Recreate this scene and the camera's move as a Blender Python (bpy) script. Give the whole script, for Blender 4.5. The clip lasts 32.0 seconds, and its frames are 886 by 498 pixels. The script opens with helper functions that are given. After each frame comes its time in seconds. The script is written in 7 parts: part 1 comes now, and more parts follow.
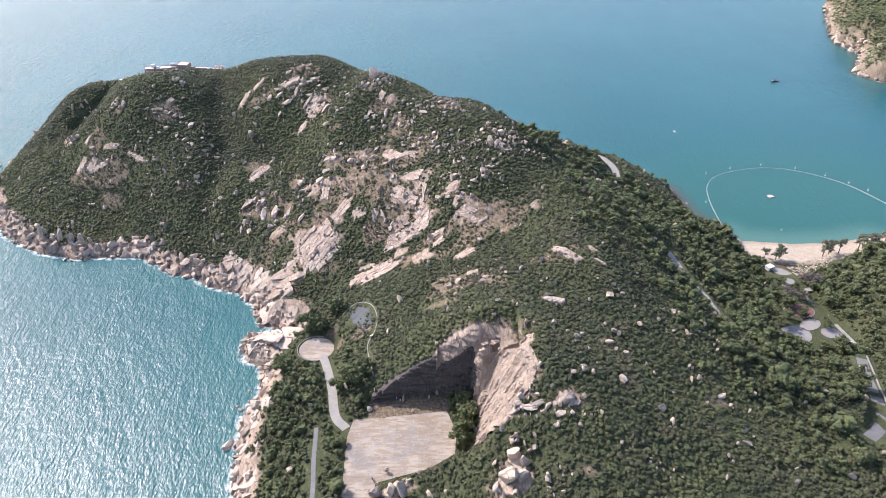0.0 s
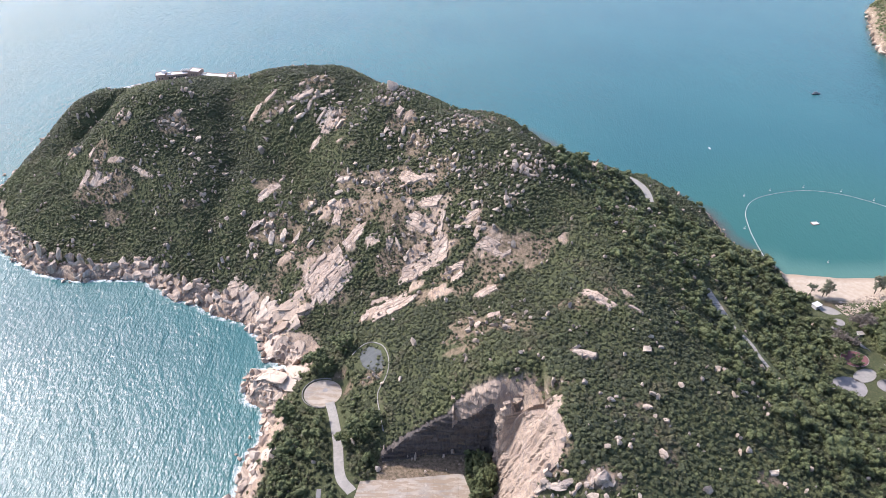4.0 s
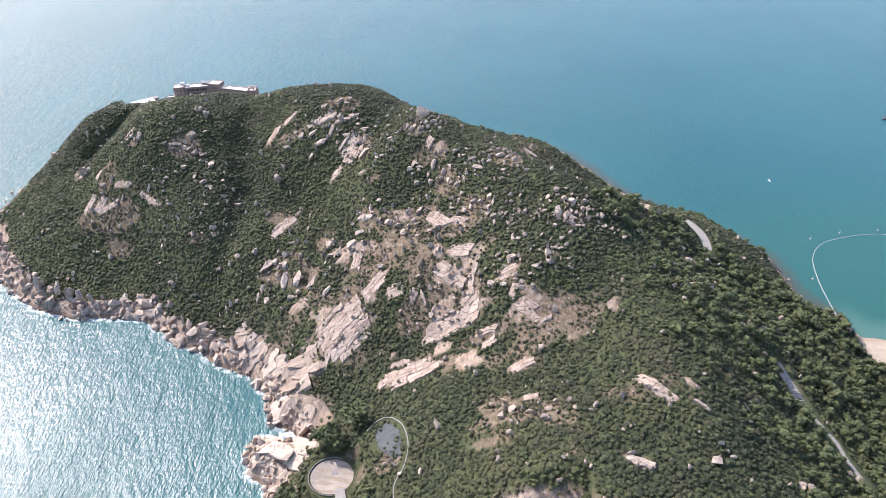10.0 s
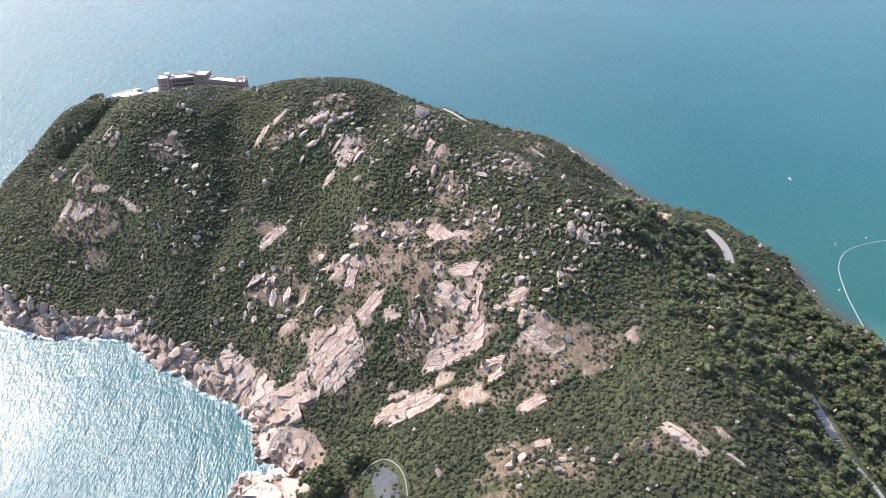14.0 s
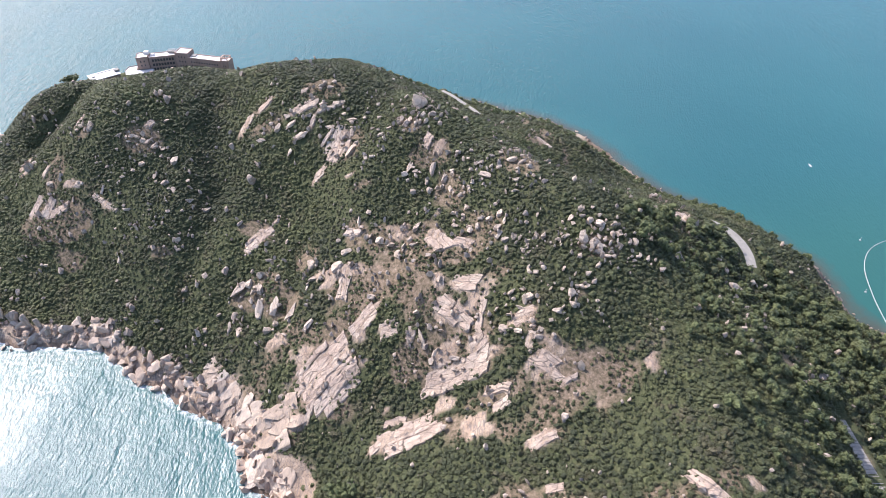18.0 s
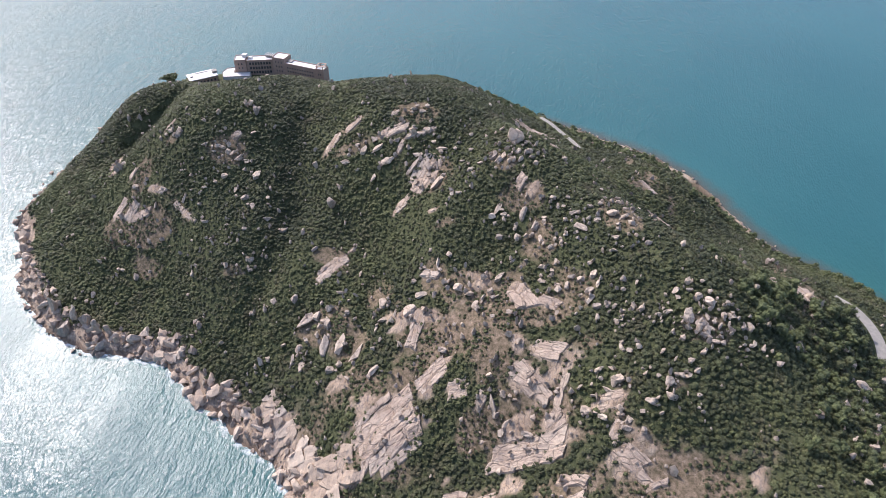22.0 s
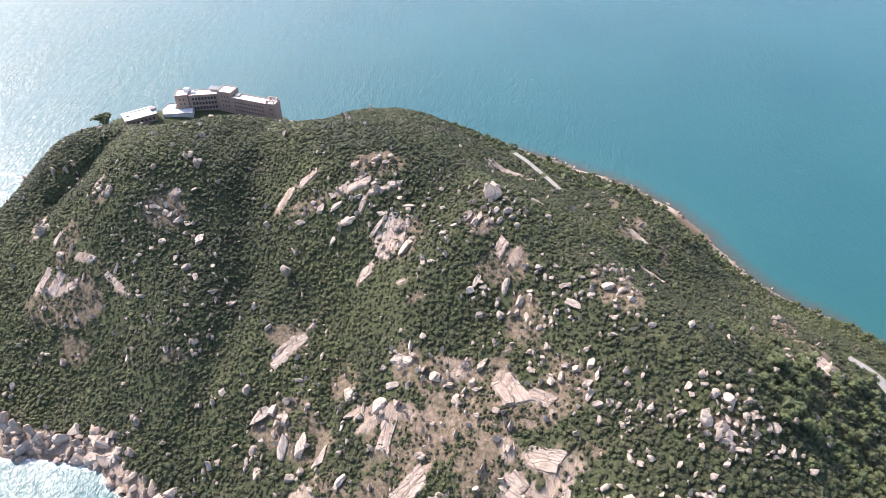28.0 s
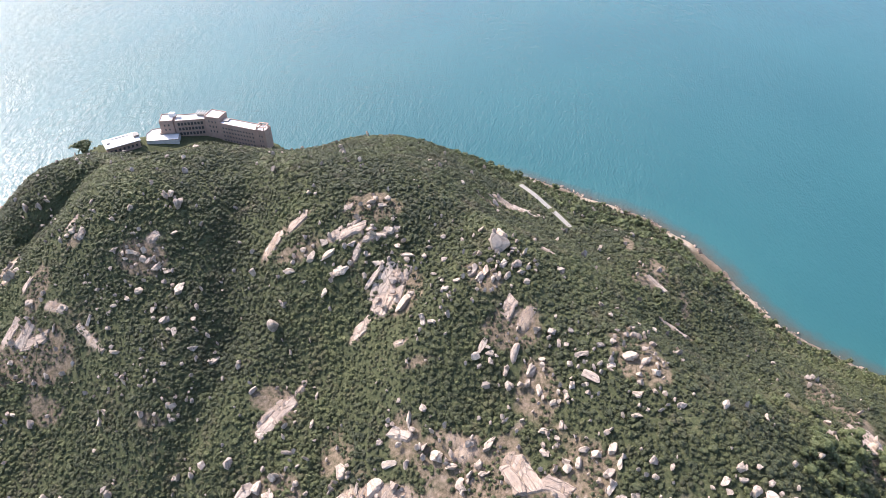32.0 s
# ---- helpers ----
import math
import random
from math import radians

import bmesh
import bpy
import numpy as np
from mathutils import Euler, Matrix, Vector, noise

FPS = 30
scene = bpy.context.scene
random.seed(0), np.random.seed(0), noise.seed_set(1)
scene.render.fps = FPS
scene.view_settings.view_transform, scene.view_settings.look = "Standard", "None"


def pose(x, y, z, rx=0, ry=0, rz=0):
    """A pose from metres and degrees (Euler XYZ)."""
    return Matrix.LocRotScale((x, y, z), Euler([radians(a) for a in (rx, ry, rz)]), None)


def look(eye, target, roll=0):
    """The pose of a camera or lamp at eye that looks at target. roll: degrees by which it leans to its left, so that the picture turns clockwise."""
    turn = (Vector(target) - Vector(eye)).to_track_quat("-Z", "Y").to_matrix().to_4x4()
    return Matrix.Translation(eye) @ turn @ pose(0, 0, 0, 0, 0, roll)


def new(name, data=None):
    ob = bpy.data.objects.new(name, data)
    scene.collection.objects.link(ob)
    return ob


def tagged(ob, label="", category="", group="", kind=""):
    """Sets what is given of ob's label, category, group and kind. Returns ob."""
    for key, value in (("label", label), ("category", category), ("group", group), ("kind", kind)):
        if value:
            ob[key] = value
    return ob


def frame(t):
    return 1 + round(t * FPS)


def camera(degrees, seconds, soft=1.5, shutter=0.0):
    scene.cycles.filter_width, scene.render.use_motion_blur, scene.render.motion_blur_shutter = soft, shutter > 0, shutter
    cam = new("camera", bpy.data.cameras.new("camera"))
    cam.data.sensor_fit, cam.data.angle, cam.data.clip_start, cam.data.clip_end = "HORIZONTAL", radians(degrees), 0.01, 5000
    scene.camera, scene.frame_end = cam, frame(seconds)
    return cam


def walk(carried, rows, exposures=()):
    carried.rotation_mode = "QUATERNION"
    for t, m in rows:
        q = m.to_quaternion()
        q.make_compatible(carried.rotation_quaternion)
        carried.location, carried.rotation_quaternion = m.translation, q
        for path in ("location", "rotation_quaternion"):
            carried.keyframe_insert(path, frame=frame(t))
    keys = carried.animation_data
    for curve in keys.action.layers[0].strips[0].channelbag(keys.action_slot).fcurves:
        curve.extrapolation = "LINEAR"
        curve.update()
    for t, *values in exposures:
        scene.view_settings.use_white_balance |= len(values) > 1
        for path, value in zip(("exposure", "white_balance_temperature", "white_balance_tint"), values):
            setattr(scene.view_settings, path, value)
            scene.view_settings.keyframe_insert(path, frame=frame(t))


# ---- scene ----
cam = camera(67.2, 32.0, soft=0.85)
METRES, EYE, TILT, LEAN, TURN = 320.0, 299.0, -34.0, 0.0, 0.0
ROWS = [
    (0.0, 0.0, 0.0, 0.0, -0.0, 0.0, -0.0),
    (0.5, -0.0004, 0.0131, 0.0093, -0.01, -0.03, 0.01),
    (1.0, -0.0008, 0.0264, 0.0186, -0.02, -0.07, 0.02),
    (1.5, -0.0011, 0.0396, 0.028, -0.02, -0.11, 0.02),
    (2.0, -0.0016, 0.0529, 0.0371, -0.03, -0.15, 0.02),
    (2.5, -0.0018, 0.0662, 0.0462, -0.04, -0.17, 0.03),
    (3.0, -0.0025, 0.0795, 0.0552, 0.01, -0.2, -0.01),
    (3.5, -0.0025, 0.0931, 0.0646, 1.52, -0.29, -1.03),
    (5.5, -0.0062, 0.1457, 0.1011, 1.58, -0.42, -1.08),
    (6.0, -0.0071, 0.1589, 0.1102, 1.58, -0.44, -1.08),
    (6.5, -0.008, 0.172, 0.1192, 1.58, -0.46, -1.08),
    (7.0, -0.009, 0.1856, 0.1277, 2.17, -0.5, -1.49),
    (7.5, -0.0099, 0.1986, 0.1367, 2.84, -0.58, -1.95),
    (8.0, -0.0115, 0.2114, 0.1455, 3.32, -0.64, -2.29),
    (8.5, -0.0125, 0.2242, 0.1546, 3.92, -0.72, -2.66),
    (9.0, -0.0146, 0.2367, 0.1634, 3.93, -0.74, -2.68),
    (9.5, -0.0158, 0.25, 0.1709, 3.95, -0.7, -2.7),
    (10.0, -0.0172, 0.2626, 0.1804, 3.96, -0.75, -2.69),
    (10.5, -0.0191, 0.2757, 0.1883, 3.94, -0.73, -2.72),
    (11.0, -0.0207, 0.2886, 0.1966, 3.95, -1.07, -2.71),
    (11.5, -0.0224, 0.3018, 0.2052, 3.94, -1.9, -2.7),
    (12.0, -0.024, 0.3149, 0.2148, 3.95, -2.31, -2.67),
    (12.5, -0.0259, 0.3279, 0.2238, 3.94, -2.36, -2.67),
    (13.0, -0.0285, 0.3406, 0.2326, 3.9, -2.51, -2.69),
    (13.5, -0.0293, 0.3541, 0.242, 3.94, -2.72, -2.65),
    (14.0, -0.0318, 0.367, 0.2508, 3.91, -2.78, -2.65),
    (14.5, -0.0331, 0.3802, 0.2595, 3.8, -2.81, -2.55),
    (16.5, -0.0397, 0.4315, 0.2918, 3.62, -5.75, -2.41),
    (17.0, -0.0413, 0.4445, 0.3011, 3.62, -5.83, -2.41),
    (17.5, -0.0432, 0.4576, 0.3101, 3.6, -5.86, -2.42),
    (18.0, -0.045, 0.4705, 0.3193, 3.72, -5.9, -2.51),
    (18.5, -0.0463, 0.4837, 0.3283, 4.28, -5.92, -2.85),
    (19.0, -0.049, 0.4964, 0.3367, 5.26, -5.96, -3.53),
    (19.5, -0.0507, 0.5092, 0.3451, 6.48, -6.03, -4.32),
    (20.0, -0.0532, 0.522, 0.353, 7.49, -6.09, -4.99),
    (20.5, -0.0562, 0.5343, 0.3618, 8.46, -6.2, -5.63),
    (21.0, -0.0599, 0.5465, 0.3699, 9.41, -6.29, -6.3),
    (21.5, -0.0631, 0.559, 0.3779, 10.33, -6.39, -6.89),
    (22.0, -0.0667, 0.5709, 0.387, 11.17, -6.54, -7.41),
    (22.5, -0.0707, 0.5828, 0.394, 11.42, -6.53, -7.62),
    (23.0, -0.0744, 0.5951, 0.4019, 11.42, -6.55, -7.62),
    (23.5, -0.0783, 0.6072, 0.4108, 11.42, -6.62, -7.6),
    (24.0, -0.0828, 0.6191, 0.4197, 11.39, -6.68, -7.6),
    (24.5, -0.0869, 0.6314, 0.4277, 11.39, -6.69, -7.62),
    (25.0, -0.0907, 0.644, 0.4357, 11.4, -6.7, -7.62),
    (25.5, -0.0946, 0.6564, 0.444, 10.71, -6.6, -7.17),
    (27.5, -0.1087, 0.7051, 0.4778, 8.13, -6.34, -5.54),
    (28.0, -0.1116, 0.7175, 0.4864, 8.13, -6.35, -5.53),
    (28.5, -0.115, 0.7301, 0.4947, 8.1, -6.34, -5.53),
    (29.0, -0.1175, 0.7429, 0.503, 8.13, -6.33, -5.52),
    (29.5, -0.1206, 0.7554, 0.5117, 8.12, -6.34, -5.51),
    (30.0, -0.1237, 0.7681, 0.5205, 8.12, -6.34, -5.5),
    (30.5, -0.127, 0.7805, 0.5284, 8.09, -6.3, -5.52),
    (31.0, -0.1298, 0.7932, 0.5373, 8.1, -6.33, -5.49),
    (31.5, -0.1333, 0.8054, 0.5458, 8.08, -6.33, -5.49),
    (32.0, -0.1359, 0.8179, 0.5527, 8.08, -6.25, -5.48),
]
walk(cam, [(t, pose(0, 0, EYE, TILT, LEAN, TURN) @ pose(METRES * x, METRES * y, METRES * z, 90 + pitch, roll, yaw)) for t, x, y, z, yaw, pitch, roll in ROWS], exposures=[(0.0, 1.08, 6100, 18), (18.0, 1.13, 6100, 18), (23.0, 0.75, 6180, 18), (28.0, 1.31, 6260, 18), (32.0, 1.34, 6300, 18)])

# ---- light ----
SUN_HEIGHT, SUN_TURN = radians(42.0), radians(-55.0)
toward_sun = Vector((math.sin(SUN_TURN) * math.cos(SUN_HEIGHT), math.cos(SUN_TURN) * math.cos(SUN_HEIGHT), math.sin(SUN_HEIGHT)))
world = bpy.data.worlds.new("sky")
scene.world = world
world.use_nodes = True
sky = world.node_tree.nodes.new("ShaderNodeTexSky")
sky.sky_type, sky.sun_disc = "NISHITA", False
sky.sun_elevation, sky.sun_rotation = SUN_HEIGHT, SUN_TURN
sky.air_density, sky.dust_density, sky.ozone_density = 1.0, 2.0, 1.0
world.node_tree.links.new(sky.outputs[0], world.node_tree.nodes["Background"].inputs[0])
world.node_tree.nodes["Background"].inputs[1].default_value = 0.15
sun_data = bpy.data.lights.new("sun", "SUN")
sun_data.energy, sun_data.angle, sun_data.color = 3.0, radians(0.53), (1.0, 0.94, 0.85)
sun = new("sun", sun_data)
sun.matrix_world = look(toward_sun * 900, (0, 0, 0))

# ---- materials ----
class Paint:
    """A node material: values, colours and textures are joined with short calls."""

    def __init__(self, name, rough=0.8, metal=0.0, spec=0.5):
        self.mat = bpy.data.materials.new(name)
        self.mat.use_nodes = True
        self.tree = self.mat.node_tree
        self.body = self.tree.nodes["Principled BSDF"]
        self.body.inputs["Roughness"].default_value = rough
        self.body.inputs["Metallic"].default_value = metal
        self.body.inputs["Specular IOR Level"].default_value = spec
        self.place = self.tree.nodes.new("ShaderNodeNewGeometry").outputs["Position"]

    def node(self, kind, **values):
        n = self.tree.nodes.new(kind)
        for k, v in values.items():
            setattr(n, k, v)
        return n

    def join(self, value, socket):
        if isinstance(value, bpy.types.NodeSocket):
            self.tree.links.new(value, socket)
        elif isinstance(value, (tuple, list)) and len(value) == 3 and socket.type == "RGBA":
            socket.default_value = (*value, 1)
        else:
            socket.default_value = value

    def stretch(self, sx, sy, sz, turn=0.0, source=None):
        n = self.node("ShaderNodeMapping")
        n.inputs["Scale"].default_value = (sx, sy, sz)
        n.inputs["Rotation"].default_value = (0, 0, radians(turn))
        self.join(source or self.place, n.inputs["Vector"])
        return n.outputs[0]

    def noise(self, scale, detail=4.0, rough=0.55, at=None, bend=0.0):
        n = self.node("ShaderNodeTexNoise")
        for k, v in (("Scale", scale), ("Detail", detail), ("Roughness", rough), ("Distortion", bend)):
            n.inputs[k].default_value = v
        self.join(at or self.place, n.inputs["Vector"])
        return n.outputs["Fac"]

    def cells(self, scale, out="Distance", kind="F1", at=None):
        n = self.node("ShaderNodeTexVoronoi", feature=kind)
        n.inputs["Scale"].default_value = scale
        self.join(at or self.place, n.inputs["Vector"])
        return n.outputs[out]

    def ramp(self, fac, *stops):
        n = self.node("ShaderNodeValToRGB")
        e = n.color_ramp.elements
        while len(e) < len(stops):
            e.new(0.5)
        for i, (p, c) in enumerate(stops):
            e[i].position = p
            e[i].color = (*c, 1) if isinstance(c, (tuple, list)) else (c, c, c, 1)
        self.join(fac, n.inputs[0])
        return n.outputs[0]

    def mix(self, fac, a, b, blend="MIX"):
        n = self.node("ShaderNodeMix", data_type="RGBA", blend_type=blend)
        self.join(fac, n.inputs[0])
        self.join(a, n.inputs[6])
        self.join(b, n.inputs[7])
        return n.outputs[2]

    def sum(self, op, a, b=0.0):
        n = self.node("ShaderNodeMath", operation=op)
        self.join(a, n.inputs[0])
        self.join(b, n.inputs[1])
        return n.outputs[0]

    def named(self, attribute):
        n = self.node("ShaderNodeAttribute", attribute_name=attribute)
        s = self.node("ShaderNodeSeparateColor")
        self.join(n.outputs["Color"], s.inputs[0])
        return s.outputs

    def each(self, island=False):
        if island:
            return self.node("ShaderNodeNewGeometry").outputs["Random Per Island"]
        return self.node("ShaderNodeObjectInfo").outputs["Random"]

    def bump(self, height, strength=0.5, distance=0.1, after=None):
        n = self.node("ShaderNodeBump")
        n.inputs["Strength"].default_value, n.inputs["Distance"].default_value = strength, distance
        self.join(height, n.inputs["Height"])
        if after:
            self.join(after, n.inputs["Normal"])
        return n.outputs[0]

    def done(self, colour=None, normal=None, rough=None):
        for v, k in ((colour, "Base Color"), (normal, "Normal"), (rough, "Roughness")):
            if v is not None:
                self.join(v, self.body.inputs[k])
        return self.mat


def granite(p, at=None):
    """Weathered pink-buff granite: the colour and its relief."""
    big, fine = p.noise(0.13, 6, 0.6, at=at), p.noise(1.3, 7, 0.7, at=at)
    streak = p.noise(0.55, 6, 0.65, at=p.stretch(1.6, 0.5, 0.35, 35, source=at), bend=0.6)
    c = p.ramp(big, (0.28, (0.29, 0.205, 0.145)), (0.5, (0.415, 0.31, 0.222)), (0.72, (0.525, 0.415, 0.31)))
    c = p.mix(p.ramp(fine, (0.34, 0.75), (0.50, 0.0)), c, (0.22, 0.175, 0.15))
    c = p.mix(p.ramp(streak, (0.48, 0.0), (0.63, 0.72)), c, (0.185, 0.16, 0.15))
    joint = p.cells(0.34, "Distance", "DISTANCE_TO_EDGE", p.stretch(1.5, 0.6, 0.8, 35, source=at))
    crack = p.ramp(p.sum("ADD", joint, p.sum("MULTIPLY", p.noise(0.9, 4, 0.7, at=at), 0.06)), (0.040, 1.0), (0.060, 0.0))
    c = p.mix(p.sum("MULTIPLY", crack, 0.55), c, (0.13, 0.10, 0.085))
    relief = p.sum("ADD", p.sum("MULTIPLY", fine, 0.5), p.sum("MULTIPLY", streak, -0.6))
    relief = p.sum("ADD", relief, p.sum("MULTIPLY", crack, -0.5))
    return c, relief


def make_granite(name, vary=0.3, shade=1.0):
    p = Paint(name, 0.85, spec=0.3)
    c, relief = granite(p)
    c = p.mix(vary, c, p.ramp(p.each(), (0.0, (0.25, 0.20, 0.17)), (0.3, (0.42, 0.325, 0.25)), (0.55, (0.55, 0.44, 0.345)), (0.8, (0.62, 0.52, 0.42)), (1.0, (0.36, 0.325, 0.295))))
    # a low shade gives the darker, cooler copy that carries the wall's shade
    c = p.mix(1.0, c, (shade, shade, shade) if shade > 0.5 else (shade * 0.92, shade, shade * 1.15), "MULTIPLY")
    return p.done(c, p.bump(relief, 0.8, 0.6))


def make_sheet_rock():
    """Bare sloping granite: buff rock with thin weather streaks along the joints."""
    p = Paint("sheet_granite", 0.85, spec=0.3)
    own = p.node("ShaderNodeTexCoord").outputs["Object"]
    big, fine = p.noise(0.16, 6, 0.6), p.noise(1.1, 8, 0.75)
    c = p.ramp(big, (0.30, (0.33, 0.24, 0.175)), (0.5, (0.46, 0.35, 0.265)), (0.70, (0.56, 0.45, 0.35)))
    streak = p.noise(1.0, 7, 0.7, at=p.stretch(0.16, 1.15, 0.7, 4, source=own), bend=0.35)
    c = p.mix(p.ramp(streak, (0.52, 0.0), (0.64, 0.6)), c, (0.20, 0.16, 0.145))
    c = p.mix(p.ramp(streak, (0.33, 0.5), (0.43, 0.0)), c, (0.60, 0.50, 0.41))
    c = p.mix(p.ramp(fine, (0.36, 0.7), (0.48, 0.0)), c, (0.21, 0.165, 0.14))
    c = p.mix(p.ramp(p.noise(0.30, 5, 0.7), (0.58, 0.0), (0.68, 0.7)), c, (0.235, 0.18, 0.12))
    c = p.mix(0.25, c, p.ramp(p.each(), (0.0, (0.36, 0.29, 0.25)), (0.5, (0.50, 0.39, 0.31)), (1.0, (0.60, 0.52, 0.44))))
    joint = p.cells(0.22, "Distance", "DISTANCE_TO_EDGE", p.stretch(0.35, 1.3, 1.0, 8, source=own))
    crack = p.ramp(p.sum("ADD", joint, p.sum("MULTIPLY", p.noise(0.8, 5, 0.7), 0.09)), (0.060, 1.0), (0.085, 0.0))
    c = p.mix(p.sum("MULTIPLY", crack, 0.4), c, (0.17, 0.13, 0.105))
    relief = p.sum("ADD", p.sum("MULTIPLY", fine, 0.5), p.sum("ADD", p.sum("MULTIPLY", streak, -1.1), p.sum("MULTIPLY", crack, -0.6)))
    return p.done(c, p.bump(relief, 0.9, 0.9))


def make_boulder_rock():
    """Loose granite: cream where it is fresh, grey and stained where it is old."""
    p = Paint("cream_granite", 0.85, spec=0.3)
    own = p.node("ShaderNodeTexCoord").outputs["Object"]
    big, fine = p.noise(0.42, 6, 0.65), p.noise(2.4, 7, 0.75)
    c = p.ramp(big, (0.30, (0.33, 0.25, 0.19)), (0.5, (0.485, 0.385, 0.295)), (0.72, (0.60, 0.50, 0.40)))
    c = p.mix(p.ramp(fine, (0.36, 0.6), (0.50, 0.0)), c, (0.24, 0.195, 0.165))
    stain = p.noise(0.9, 6, 0.7, at=p.stretch(1.2, 1.2, 0.3, 20), bend=0.5)
    c = p.mix(p.ramp(stain, (0.52, 0.0), (0.66, 0.65)), c, (0.20, 0.175, 0.16))
    joint = p.cells(0.9, "Distance", "DISTANCE_TO_EDGE", p.stretch(1.0, 1.6, 0.7, 25, source=own))
    crack = p.ramp(p.sum("ADD", joint, p.sum("MULTIPLY", p.noise(1.6, 4, 0.7), 0.08)), (0.055, 1.0), (0.085, 0.0))
    c = p.mix(p.sum("MULTIPLY", crack, 0.5), c, (0.13, 0.105, 0.09))
    c = p.mix(0.45, c, p.ramp(p.each(), (0.0, (0.23, 0.20, 0.185)), (0.3, (0.38, 0.305, 0.25)), (0.65, (0.53, 0.42, 0.325)), (1.0, (0.63, 0.525, 0.42))))
    relief = p.sum("ADD", p.sum("MULTIPLY", fine, 0.5), p.sum("MULTIPLY", crack, -0.8))
    return p.done(c, p.bump(relief, 0.8, 0.5))


def make_ground():
    p = Paint("hillside_ground", 0.95, spec=0.15)
    cover = p.named("cover")
    soil = p.ramp(p.noise(0.7, 7, 0.7), (0.3, (0.052, 0.062, 0.031)), (0.55, (0.080, 0.088, 0.043)), (0.8, (0.15, 0.128, 0.077)))
    earth = p.ramp(p.noise(0.55, 8, 0.7), (0.32, (0.07, 0.066, 0.038)), (0.46, (0.155, 0.12, 0.08)), (0.60, (0.26, 0.195, 0.14)), (0.78, (0.38, 0.30, 0.235)))
    rock, relief = granite(p)
    sand = p.ramp(p.noise(0.3, 5), (0.3, (0.42, 0.335, 0.25)), (0.7, (0.50, 0.42, 0.33)))
    c = p.mix(cover[1], soil, earth)
    c = p.mix(cover[0], c, rock)
    wet = p.node("ShaderNodeSeparateXYZ")
    p.join(p.place, wet.inputs[0])
    low = p.sum("ADD", wet.outputs[2], p.sum("MULTIPLY", p.noise(0.2, 3), -2.2))
    c = p.mix(p.ramp(p.sum("MULTIPLY", low, 0.5), (0.05, 0.65), (0.38, 0.0)), c, (0.13, 0.09, 0.065))
    c = p.mix(cover[2], c, p.mix(p.ramp(p.sum("MULTIPLY", wet.outputs[2], 1.0), (0.12, 0.6), (0.45, 0.0)), sand, (0.33, 0.25, 0.17)))
    return p.done(c, p.bump(p.sum("ADD", relief, p.noise(1.6, 5, 0.7)), 0.8, 0.7))


def make_leaves(name, dark, mid, light, dry=0.12, loose=True, plants=True):
    """Leaf clumps: each plant has its own green, each leaf clump leans from it."""
    p = Paint(name, 0.6, spec=0.25)
    if plants:
        tone = p.named("plant")[0]
    else:
        tone = p.noise(0.12, 4, 0.7)
    leaf = p.each(True) if loose else p.noise(1.9, 5, 0.8)
    c = p.ramp(tone, (0.08, dark), (0.42, mid), (0.70, light), (0.95, tuple(v * 1.25 for v in light)))
    c = p.mix(p.ramp(leaf, (0.1, 0.4), (0.4, 0.0)), c, tuple(v * 0.8 for v in dark))
    c = p.mix(p.ramp(leaf, (0.6, 0.0), (0.95, 0.45)), c, tuple(v * 1.3 for v in light))
    c = p.mix(p.ramp(p.noise(0.05, 5, 0.7, p.stretch(1, 1, 1, 110)), (0.52, 0.0), (0.70, dry)), c, (0.155, 0.125, 0.078))
    c = p.mix(p.ramp(p.noise(1.5, 5, 0.85), (0.38, 0.5), (0.52, 0.0)), c, tuple(v * 0.8 for v in dark))
    c = p.mix(p.ramp(p.noise(1.8, 5, 0.85, p.stretch(1, 1, 1, 70)), (0.53, 0.0), (0.68, 0.55)), c, tuple(v * 1.35 for v in light))
    return p.done(c, p.bump(p.sum("ADD", p.noise(1.7, 3, 0.7), p.sum("MULTIPLY", p.noise(4.5, 3, 0.7), 0.6)), 1.0, 0.8))


